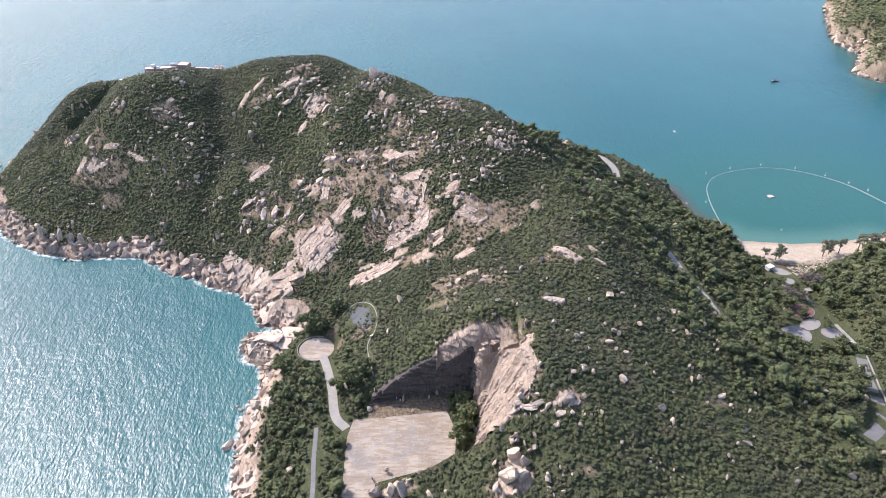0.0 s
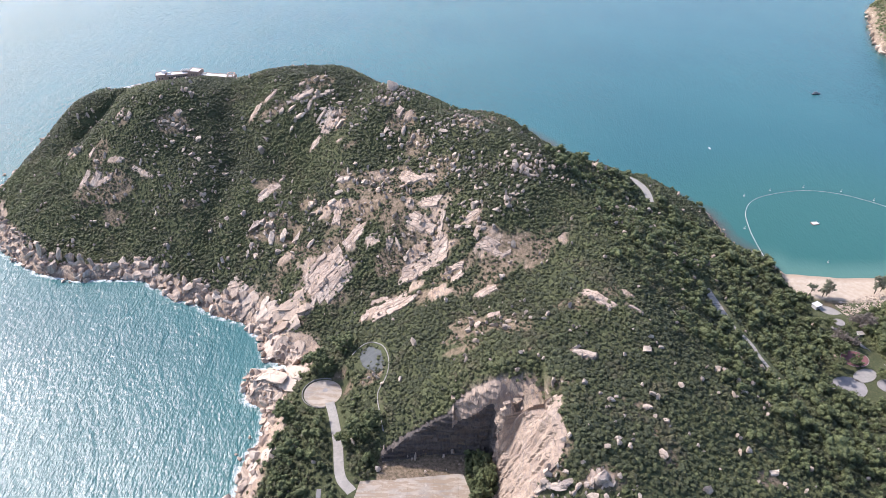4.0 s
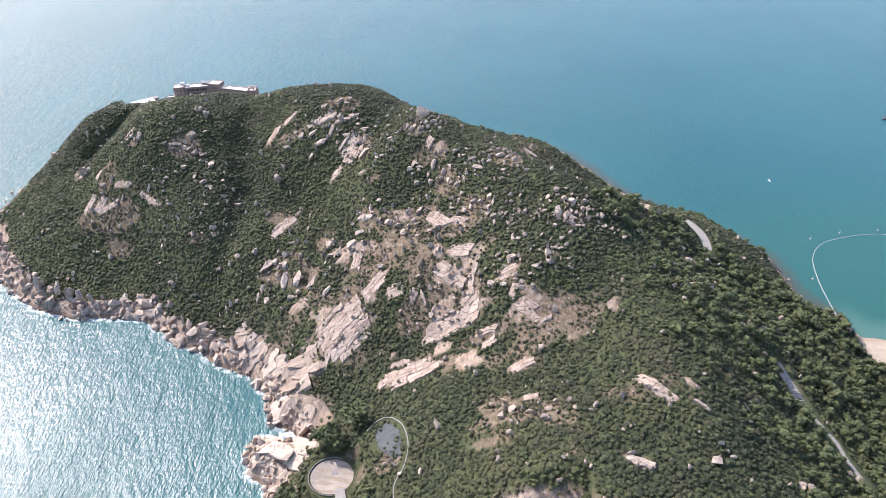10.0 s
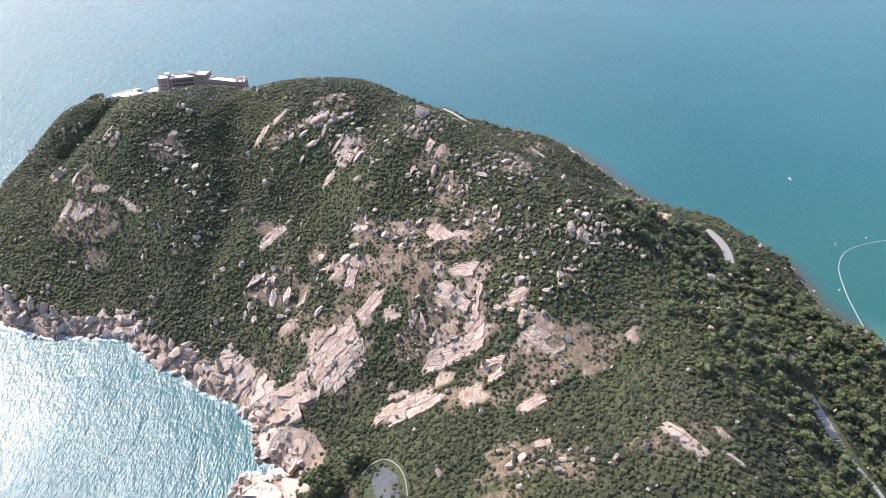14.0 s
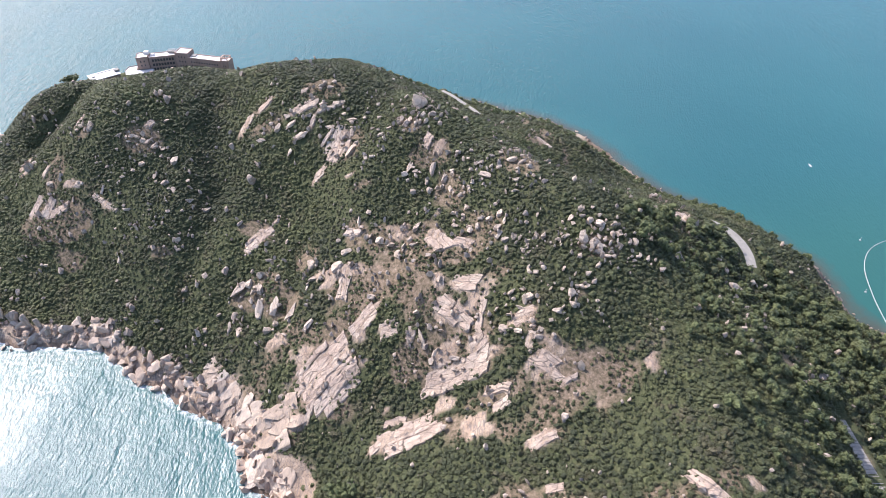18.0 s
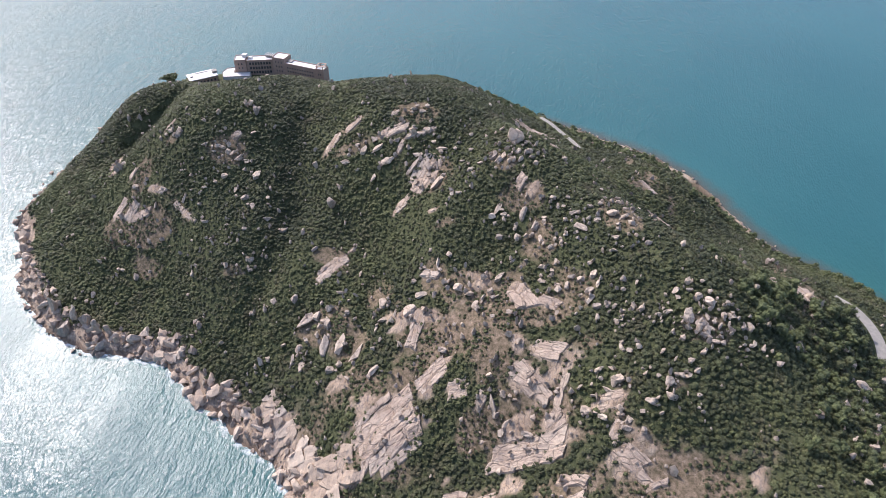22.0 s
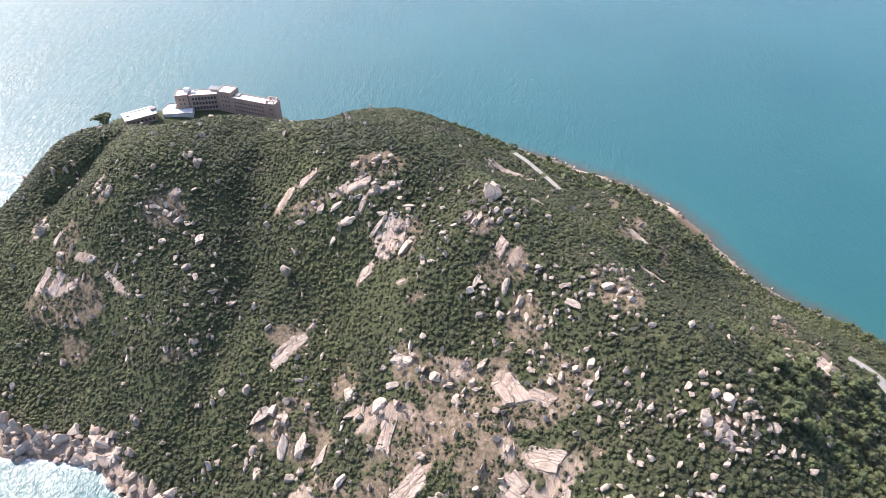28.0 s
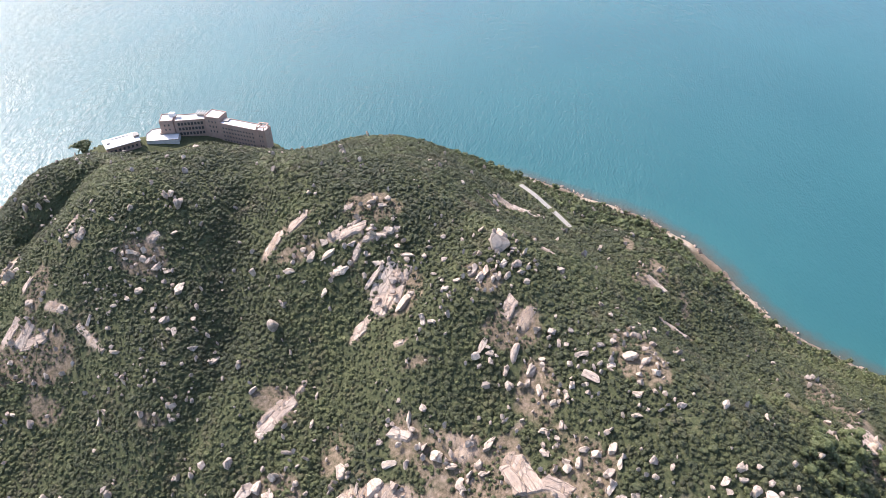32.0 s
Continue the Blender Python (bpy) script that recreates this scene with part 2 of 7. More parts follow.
def make_sea():
    p = Paint("sea_water", 0.16, spec=0.5)
    p.body.inputs["IOR"].default_value = 1.333
    near = p.named("shore")
    broad = p.noise(0.004, 4, 0.5)
    c = p.ramp(broad, (0.3, (0.020, 0.088, 0.095)), (0.7, (0.025, 0.104, 0.108)))
    c = p.mix(p.ramp(near[0], (0.04, 0.4), (0.35, 0.0)), c, (0.033, 0.120, 0.114))
    c = p.mix(p.ramp(p.sum("ADD", near[0], p.sum("MULTIPLY", p.noise(0.06, 3), 0.05)), (0.03, 0.6), (0.075, 0.0)), c, (0.075, 0.12, 0.095))
    c = p.mix(p.sum("MULTIPLY", p.named("calm")[2], 0.75), c, (0.028, 0.104, 0.084))
    c = p.mix(p.sum("MULTIPLY", near[1], 0.6), c, (0.10, 0.19, 0.15))
    reef = p.ramp(p.sum("ADD", near[0], p.sum("MULTIPLY", p.noise(0.09, 5, 0.65), 0.16)), (0.10, 0.8), (0.22, 0.0))
    c = p.mix(p.sum("MULTIPLY", reef, p.sum("SUBTRACT", 1.0, near[2])), c, (0.070, 0.062, 0.046))
    edge = p.sum("ADD", near[0], p.sum("MULTIPLY", p.noise(0.16, 6, 0.65), 0.085))
    foam = p.sum("MULTIPLY", p.ramp(edge, (0.05, 1.0), (0.095, 0.0)), p.ramp(p.noise(0.2, 5, 0.7), (0.43, 0.0), (0.56, 1.0)))
    lee = p.named("calm")
    foam = p.sum("MULTIPLY", foam, lee[1])
    c = p.mix(foam, c, (0.75, 0.78, 0.78))
    wind = p.stretch(1.0, 0.45, 1.0, 35)
    w = p.sum("ADD", p.sum("MULTIPLY", p.noise(0.15, 3, 0.6, wind), 0.45), p.sum("MULTIPLY", p.noise(0.6, 2, 0.6, wind), 0.16))
    w = p.sum("ADD", w, p.sum("MULTIPLY", p.noise(2.4, 2, 0.6, p.stretch(1.0, 0.5, 1.0, 20)), 0.068))
    gust = p.ramp(p.noise(0.016, 3, 0.5, p.stretch(1.0, 0.25, 1.0, 62)), (0.3, 0.55), (0.7, 1.05))
    normal = p.bump(p.sum("MULTIPLY", p.sum("MULTIPLY", w, gust), p.ramp(lee[0], (0.0, 1.0), (1.0, 0.35))), 1.0, 2.6)
    return p.done(c, normal, p.ramp(foam, (0.0, 0.22), (1.0, 0.7)))


SEA, GROUND = make_sea(), make_ground()
BOULDER = make_boulder_rock()
# same granite darkened: the north quarry wall's shade put into colour, with its stains
SHADED_STAINED = make_granite("shaded_stained_granite", 0.2, 0.30)
SHEET_ROCK = make_sheet_rock()
ROCK, SHORE_ROCK = make_granite("pale_granite", 0.4, 0.90), make_granite("shore_granite", 0.55, 1.02)
LEAVES = make_leaves("scrub_leaves", (0.053, 0.062, 0.034), (0.074, 0.083, 0.040), (0.118, 0.128, 0.053), 0.75)
FOREST = make_leaves("forest_leaves", (0.056, 0.072, 0.036), (0.100, 0.119, 0.051), (0.164, 0.182, 0.074), 0.35, True, False)


def make_plain(name, low, high, scale=0.6, rough=0.8, metal=0.0, dirt=0.25, bumpy=0.3):
    """Painted, cast or metal surfaces with soft stains and fine grain."""
    p = Paint(name, rough, metal, 0.4)
    c = p.mix(p.ramp(p.noise(scale, 6, 0.65), (0.3, 0.0), (0.7, 1.0)), low, high)
    c = p.mix(p.ramp(p.noise(scale * 0.25, 5, 0.7), (0.52, 0.0), (0.72, dirt)), c, tuple(v * 0.45 for v in low))
    return p.done(c, p.bump(p.noise(scale * 9, 4), bumpy, 0.05))


def make_yard():
    p = Paint("stained_concrete", 0.9, spec=0.3)
    c = p.ramp(p.noise(0.09, 6, 0.6), (0.30, (0.20, 0.175, 0.15)), (0.5, (0.33, 0.28, 0.225)), (0.7, (0.40, 0.33, 0.255)))
    streak = p.noise(0.35, 5, 0.6, p.stretch(0.35, 1.6, 1, 8))
    c = p.mix(p.ramp(streak, (0.45, 0.0), (0.56, 0.9)), c, (0.25, 0.185, 0.125))
    c = p.mix(p.ramp(p.noise(0.05, 4, 0.6), (0.52, 0.0), (0.62, 0.75)), c, (0.21, 0.185, 0.165))
    c = p.mix(p.ramp(p.noise(0.8, 6, 0.7), (0.55, 0.0), (0.7, 0.6)), c, (0.46, 0.41, 0.345))
    c = p.mix(0.10, c, p.ramp(p.each(), (0.0, (0.22, 0.20, 0.18)), (1.0, (0.46, 0.42, 0.37))))
    return p.done(c, p.bump(p.noise(1.5, 6, 0.7), 0.4, 0.1))


YARD = make_yard()
CONCRETE = make_plain("pale_concrete", (0.21, 0.195, 0.175), (0.31, 0.285, 0.25))
ASPHALT = make_plain("grey_asphalt", (0.13, 0.125, 0.12), (0.19, 0.18, 0.175), 0.3)
WHITE = make_plain("white_roof_paint", (0.55, 0.53, 0.50), (0.68, 0.67, 0.65), 0.25, 0.7)
BRICK = make_plain("brown_stone_wall", (0.36, 0.245, 0.19), (0.47, 0.335, 0.265), 0.5, 0.9, 0.0, 0.45)
GLASS = make_plain("dark_window_glass", (0.06, 0.058, 0.056), (0.11, 0.10, 0.095), 0.5, 0.2, 0.0, 0.0, 0.0)
COURT_RED = make_plain("dark_red_court", (0.13, 0.055, 0.055), (0.19, 0.085, 0.08), 0.25)
COURT_GREY = make_plain("worn_grey_court", (0.20, 0.185, 0.175), (0.29, 0.265, 0.25), 0.25)
STEEL = make_plain("galvanised_steel", (0.35, 0.35, 0.35), (0.5, 0.5, 0.5), 2.0, 0.5, 0.8)
FLOAT_PAINT = make_plain("white_float", (0.42, 0.40, 0.37), (0.56, 0.54, 0.50), 1.5, 0.6)
HULL_DARK = make_plain("dark_hull_paint", (0.05, 0.055, 0.07), (0.10, 0.10, 0.11), 1.5, 0.5)
RUST = make_plain("rust_red_paint", (0.22, 0.07, 0.045), (0.30, 0.11, 0.07), 1.5, 0.7)
CAR_PAINT = make_plain("white_car_paint", (0.72, 0.72, 0.72), (0.8, 0.8, 0.8), 1.0, 0.25, 0.0, 0.0, 0.0)
RUBBER = make_plain("black_rubber", (0.02, 0.02, 0.02), (0.04, 0.04, 0.04), 3.0, 0.9)
BARK = make_plain("grey_brown_bark", (0.10, 0.08, 0.06), (0.18, 0.15, 0.12), 2.0, 0.95)
STRAW = make_leaves("dry_grass", (0.11, 0.085, 0.055), (0.19, 0.15, 0.10), (0.27, 0.215, 0.15), 0.0, True, False)
DRY_TWIGS = make_leaves("grey_dry_twigs", (0.10, 0.085, 0.07), (0.165, 0.14, 0.115), (0.235, 0.20, 0.165), 0.0, True, False)
NEEDLES = make_leaves("casuarina_needles", (0.10, 0.11, 0.07), (0.16, 0.165, 0.105), (0.23, 0.23, 0.155), 0.0, True, False)


# ---- plan ----
# Levelled ways: places along the middle, width, use
WEST_WAYS = [
    ([(-72, 296, 21.6), (-68, 285, 23), (-62, 265, 26), (-57, 243, 28.6), (-50, 234, 29)], 4.9, "lane"),
    ([(-66, 236, 27.5), (-64, 215, 28), (-61, 190, 28.6), (-61, 150, 30)], 2.2, "drive"),
    ([(-77.5, 303, 21.3), (-76.5, 302.6, 21.3)], 24.0, "circle"),
    ([(128, 532, 41), (137, 522, 42), (142, 511, 42), (144, 500, 41.5), (143, 488, 41.5)], 5.5, "lane"),
    ([(-55, 690, 46), (-46, 680, 46.8), (-36, 668, 46.6), (-28, 657, 47.3), (-21, 646, 48.2)], 3.0, "lane"),
]
EAST_WAYS = [
    ([(156, 384, 38.5), (156, 374, 40), (156.5, 360, 41.5), (157, 347, 43)], 4.6, "stair"),
    ([(157, 347, 43), (159.5, 337, 44), (163, 325, 44.5), (163, 314, 46), (166, 300, 46)], 1.8, "stair"),
    ([(247, 290, 25.5), (242, 278, 27), (238, 266, 28.5), (234, 252, 30.5), (228, 238, 33.5), (218, 226, 38), (206, 216, 43)], 6.0, "road"),
    ([(247, 392, 4.5), (255, 370, 8), (258, 355, 10), (258, 335, 13), (258, 313, 16.5)], 2.4, "path"),
]
LEVEL_YARDS = [
    ([(226, 327, 13), (250, 329, 13)], 25.0, "court"),
    ([(243, 351, 11.5), (244, 352, 11.5)], 20.0, "court"),
    ([(246, 392, 5), (256, 388, 5)], 18.0, "court"),
    ([(-362, 693, 39), (-338, 707, 40), (-318, 722, 39), (-288, 731, 37), (-247, 721, 36)], 15.0, "yard"),
    ([(60, 625, 33), (80, 609, 25)], 3.0, "track"),
]
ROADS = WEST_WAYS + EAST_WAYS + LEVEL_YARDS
DRAIN = [(-63, 325, 0), (-58, 329.5, 0), (-51, 329, 0), (-43.5, 321, 0), (-39.5, 309, 0), (-40, 298, 0), (-43.5, 288, 0), (-41, 275, 0), (-38, 264, 0)]
FAR_SHORE = np.array([(668, 1200), (600, 1040), (584, 992), (591, 927), (544, 857), (560, 825), (640, 800), (1000, 760), (1100, 1300), (800, 1400)], float)
# Round boulders: x, y, size
ROUNDED_A = [
    (-57, 552, 7.5),
    (23, 177, 5), (34, 179, 6.5), (44, 176, 2.2), (49, 169, 2.2), (95, 177, 1.5), (-31, 191, 4.9), (-24, 191, 6),
    (-18, 189, 5.9), (-6, 186, 3.7), (27, 180, 7), (30, 194, 3), (31, 188, 6.5), (35, 184, 5), (35, 206, 3.1),
    (39, 189, 3), (39, 213, 2.1), (42, 210, 2.6), (80, 190, 1), (87, 182, 1.3), (29, 279, 2.4), (42, 258, 2),
    (57, 295, 1.4), (119, 265, 1.5), (143, 263, 1.9), (147, 266, 1.6), (110, 364, 1.4), (116, 414, 1.9), (-301, 461, 3.5),
    (-280, 477, 4.3), (-238, 477, 3.7), (-224, 451, 3.6), (-220, 449, 3.1), (-214, 478, 4.4),
]
ROUNDED_B = [
    (-202, 440, 3.1), (-200, 479, 2.4), (-190, 457, 2.7), (-181, 457, 3.8), (-176, 429, 3.3), (-174, 431, 4.1), (-170, 432, 3.7),
    (121, 435, 3.1), (137, 470, 4.1), (-308, 482, 3.1), (-291, 480, 3.5), (-238, 482, 2.5), (-235, 496, 2.5), (-231, 494, 3.3),
    (-218, 489, 2), (-202, 483, 2.8), (-200, 483, 2.8), (-196, 480, 2.4), (-192, 487, 2), (-162, 524, 5.2), (-349, 595, 4.1),
    (-340, 597, 3.1), (-331, 547, 4.8), (-328, 548, 5.3), (-298, 560, 3.3), (-278, 569, 2.3), (-264, 564, 2.7), (-242, 582, 4.6),
    (-240, 584, 3.7), (-234, 580, 4.1), (-184, 553, 3.8), (-162, 589, 3.1), (-337, 601, 3.1),
]
ROUNDED = ROUNDED_A + ROUNDED_B
# Boulders and blocks on the slopes: x, y, length, width, heading
BLOCKS_A = [
    (49, 196, 3.9, 2.4, 9), (51, 200, 5.4, 4.0, 29), (56, 207, 7.5, 4.9, 12), (65, 225, 4.3, 2.6, 18), (69, 201, 3.5, 1.7, 72), (134, 227, 5.5, 2.8, 7), (138, 201, 4.9, 3.4, -5),
    (66, 247, 3.9, 3.3, 0), (82, 246, 4.3, 3.6, -30), (89, 240, 3.3, 2.6, -1), (97, 284, 3.5, 1.4, 2), (4, 313, 4.8, 3.8, 61), (9, 316, 4.2, 3.4, 20), (17, 313, 5.1, 2.5, -2),
    (25, 312, 4.1, 2.5, -6), (43, 306, 4.1, 2.3, -16), (111, 315, 5.1, 1.4, -65), (-43, 406, 8.9, 2.8, 101), (-41, 402, 3.7, 3.3, 0), (-39, 410, 4.2, 3.4, 81),
]
BLOCKS_B = [
    (-35, 399, 5.5, 2.8, 44), (-25, 394, 5.6, 3.5, -5), (-20, 405, 6.0, 3.1, 81), (-3, 398, 4.9, 3.7, -9), (0, 413, 4.0, 3.0, 55), (4, 404, 4.3, 2.1, -9), (4, 394, 4.7, 3.1, -9),
    (5, 413, 3.5, 2.2, -8), (8, 408, 5.3, 4.6, -8), (10, 394, 3.6, 2.8, -7), (13, 392, 3.8, 2.8, 53), (13, 389, 4.3, 2.8, -7), (17, 412, 2.3, 1.4, -5), (21, 398, 6.0, 3.1, -3),
    (27, 407, 5.1, 3.8, 68), (28, 401, 4.8, 3.6, -1), (30, 411, 2.8, 2.4, -1), (34, 411, 4.1, 2.8, 68), (38, 414, 3.1, 2.7, -1), (38, 398, 2.2, 1.5, -1),
]
BLOCKS_C = [
    (108, 406, 4.8, 3.0, 24), (138, 385, 6.3, 3.0, 7), (153, 405, 7.6, 4.0, 62), (-154, 431, 7.0, 2.3, 94), (-153, 451, 12.7, 8.0, 61), (-152, 437, 5.6, 4.6, 40), (-147, 453, 5.8, 4.0, 76),
    (-147, 427, 6.4, 3.7, 112), (-140, 449, 8.7, 5.6, 122), (-138, 468, 7.3, 2.1, -3), (-137, 437, 12.0, 5.8, 85), (-130, 454, 3.2, 3.0, 7), (-129, 424, 5.0, 3.8, 3), (-128, 437, 13.3, 5.6, 94),
    (-117, 432, 11.6, 5.4, 72), (-114, 454, 6.9, 2.0, 90), (-111, 460, 7.8, 5.2, 80), (-110, 444, 4.9, 1.6, 93), (-108, 449, 5.6, 4.1, 51), (-105, 421, 8.3, 3.7, 63),
]
BLOCKS_D = [
    (33, 207, 9.0, 3.6, 10), (38, 206, 10.0, 4.2, 0), (42, 206, 6.5, 2.6, 15), (27, 210, 8.0, 3.4, 5), (46, 204, 5.0, 2.4, 40), (52, 206, 5.5, 2.8, 70), (55, 207, 4.5, 2.4, 85),
    (-102, 452, 5.4, 1.6, 88), (-96, 469, 3.0, 2.6, -1), (-94, 451, 7.8, 5.7, 109), (-90, 460, 6.4, 3.0, 8), (-85, 477, 8.4, 3.3, 82), (-83, 460, 4.7, 2.6, 71), (-71, 462, 5.3, 4.5, 0),
    (-71, 430, 4.8, 4.2, 0), (-64, 458, 5.6, 3.5, 9), (-60, 452, 4.6, 2.6, 59), (-54, 459, 4.0, 3.2, 58), (-52, 455, 3.6, 2.6, 15), (-51, 466, 7.5, 3.8, 58), (-46, 475, 3.2, 2.3, 58),
    (-31, 470, 4.2, 3.5, 1), (-30, 462, 4.6, 3.8, -5), (-26, 467, 2.5, 2.2, -5), (-25, 472, 4.0, 2.5, 81), (-22, 458, 3.3, 2.8, -6), (-18, 458, 5.2, 2.4, 81),
]
BLOCKS_E = [
    (-16, 462, 4.5, 2.5, -6), (-12, 460, 3.8, 2.8, 10), (-8, 453, 4.4, 3.4, 55), (-7, 461, 4.5, 3.6, 81), (-7, 448, 5.8, 3.0, 62), (-4, 456, 5.1, 2.7, 81), (-4, 444, 4.3, 3.3, 21),
    (1, 444, 3.7, 2.4, 37), (4, 474, 3.4, 1.6, -19), (5, 436, 2.2, 1.7, -6), (5, 435, 2.4, 1.4, 97), (7, 437, 3.7, 2.0, 56), (7, 440, 2.8, 1.9, 30), (7, 436, 2.2, 1.9, 1),
    (8, 423, 4.8, 2.4, 113), (8, 425, 2.6, 1.8, -36), (11, 442, 4.0, 2.2, 80), (12, 442, 2.0, 1.4, 1), (15, 441, 4.6, 2.8, 68), (16, 475, 3.5, 2.4, 1),
]
BLOCKS_F = [
    (22, 438, 2.4, 2.0, -5), (25, 439, 3.1, 2.0, 20), (26, 440, 2.5, 1.7, 22), (28, 431, 2.3, 1.6, 91), (28, 449, 3.8, 2.4, 63), (28, 430, 2.1, 1.8, 3), (29, 446, 2.4, 1.9, 0),
    (33, 437, 6.2, 4.4, 116), (34, 450, 3.5, 2.1, 3), (37, 446, 4.5, 3.8, 32), (39, 435, 5.6, 4.4, 22), (40, 423, 4.0, 2.4, 63), (41, 438, 4.9, 1.7, 111), (41, 430, 5.7, 2.3, -10),
    (42, 445, 5.0, 4.5, -16), (42, 433, 5.0, 2.5, 5), (44, 428, 6.1, 2.0, 1), (46, 435, 3.4, 1.8, 73), (47, 431, 2.7, 2.4, 6), (48, 445, 1.9, 1.8, 6),
]
BLOCKS_G = [
    (51, 435, 3.1, 3.1, 7), (51, 441, 3.8, 2.5, 7), (56, 439, 4.4, 2.5, 83), (58, 429, 2.3, 1.8, 8), (59, 440, 5.3, 2.8, 88), (61, 433, 5.3, 2.0, 67), (65, 433, 4.0, 1.8, 72),
    (69, 452, 3.4, 2.1, 6), (90, 448, 3.6, 2.5, 14), (115, 442, 3.5, 2.7, 6), (117, 424, 6.0, 3.5, 57), (119, 467, 5.8, 2.4, -56), (122, 455, 9.7, 5.4, 12), (-305, 531, 3.9, 3.7, 17),
    (-271, 537, 2.8, 1.5, 16), (-263, 521, 6.7, 2.7, 93), (-263, 534, 3.4, 1.8, 17), (-252, 524, 3.9, 2.4, 32), (-250, 527, 4.4, 2.5, 17), (-241, 506, 6.2, 2.4, 6),
]
BLOCKS_H = [
    (-238, 534, 4.4, 3.5, 20), (-223, 502, 2.9, 2.1, 31), (-219, 521, 5.3, 3.5, 45), (-218, 538, 7.8, 5.8, 85), (-212, 516, 5.3, 2.9, 131), (-210, 499, 3.6, 2.0, 2), (-205, 524, 2.9, 2.4, 25),
    (-200, 510, 5.0, 3.6, 60), (-190, 509, 6.2, 3.0, 74), (-163, 493, 4.6, 3.1, 68), (-133, 496, 4.3, 2.1, 86), (-131, 482, 4.6, 2.3, 89), (-98, 529, 11.9, 5.1, 62), (-87, 516, 2.6, 4.2, 0),
    (-86, 514, 4.3, 2.2, 91), (-82, 513, 4.2, 1.8, 2), (-80, 528, 4.1, 1.9, 91), (-78, 528, 3.8, 2.3, -17), (-74, 531, 3.9, 2.3, 14), (-68, 534, 4.3, 2.8, 67),
]
BLOCKS_I = [
    (-67, 537, 6.5, 2.5, 91), (-64, 531, 4.9, 3.4, 67), (-62, 536, 7.7, 2.7, 91), (-59, 503, 8.7, 3.4, 77), (-58, 530, 4.0, 2.4, 67), (-56, 533, 5.4, 2.4, 90), (-55, 500, 4.2, 2.3, 14),
    (-52, 533, 4.7, 3.0, 68), (-48, 494, 5.4, 2.2, 76), (-46, 536, 4.4, 3.9, 10), (-45, 499, 10.8, 3.9, 74), (-39, 489, 4.8, 2.2, 89), (-38, 493, 5.9, 3.3, 76), (-37, 510, 3.1, 2.6, 3),
    (-34, 485, 5.3, 2.2, 107), (-34, 497, 3.3, 1.7, 0), (-28, 480, 3.5, 3.0, -1), (-28, 503, 4.0, 1.7, 89), (-24, 509, 2.5, 2.4, 4), (-24, 482, 4.1, 2.1, 89),
]
BLOCKS_J = [
    (-23, 494, 2.9, 2.5, 0), (-22, 485, 3.8, 2.1, 88), (-19, 498, 5.9, 3.1, 20), (-16, 482, 2.3, 1.9, 0), (-15, 488, 8.7, 3.7, -34), (-12, 502, 3.7, 2.6, 2), (-8, 492, 3.4, 2.3, 0),
    (-1, 497, 5.7, 5.2, 4), (1, 480, 5.0, 2.7, -1), (2, 512, 3.6, 2.9, 13), (2, 488, 2.8, 1.7, 1), (5, 495, 4.6, 3.4, 67), (6, 528, 4.0, 2.0, 70), (8, 489, 3.5, 3.1, 5),
    (9, 493, 3.8, 1.8, 86), (9, 509, 3.0, 2.3, 14), (48, 481, 3.5, 2.1, 101), (83, 494, 4.4, 1.7, 79), (84, 504, 2.8, 2.3, 7), (-286, 559, 3.7, 3.0, 13),
]
BLOCKS_K = [
    (-283, 560, 8.7, 5.2, 65), (-258, 550, 4.6, 2.4, 57), (-251, 547, 3.4, 1.8, 20), (-249, 550, 5.1, 2.5, -2), (-246, 550, 5.2, 1.8, -10), (-238, 548, 4.7, 2.3, 71), (-233, 546, 6.3, 3.7, 71),
    (-228, 545, 4.4, 2.8, 6), (-227, 540, 3.0, 2.5, 21), (-201, 549, 2.3, 1.5, 23), (-161, 548, 6.0, 4.5, 6), (-150, 552, 7.4, 4.8, 76), (-145, 558, 4.4, 3.8, 9), (-141, 553, 10.6, 5.1, 41),
    (-133, 546, 8.5, 7.0, 62), (-130, 557, 4.5, 3.5, 63), (-125, 580, 5.8, 3.2, 23), (-122, 565, 5.7, 3.5, 34), (-119, 578, 4.7, 2.7, 9), (-117, 542, 13.0, 3.0, 66),
]
BLOCKS_L = [
    (-115, 549, 6.5, 2.6, 18), (-113, 547, 5.2, 2.6, 63), (-112, 564, 4.5, 2.9, 24), (-107, 557, 3.3, 2.7, 9), (-102, 543, 6.5, 3.3, 84), (-101, 553, 7.2, 2.6, -4), (-100, 545, 5.2, 3.0, 65),
    (-91, 556, 4.2, 2.4, 4), (-86, 540, 5.0, 2.3, -10), (-85, 561, 2.9, 2.4, 5), (-76, 558, 3.2, 1.9, 112), (-61, 556, 5.2, 2.8, -20), (-58, 564, 9.7, 6.4, 110), (-55, 540, 5.4, 3.1, 68),
    (-51, 552, 3.7, 2.7, 12), (-49, 540, 4.8, 4.0, 10),
]
BLOCKS = BLOCKS_A + BLOCKS_B + BLOCKS_C + BLOCKS_D + BLOCKS_E + BLOCKS_F + BLOCKS_G + BLOCKS_H + BLOCKS_I + BLOCKS_J + BLOCKS_K + BLOCKS_L
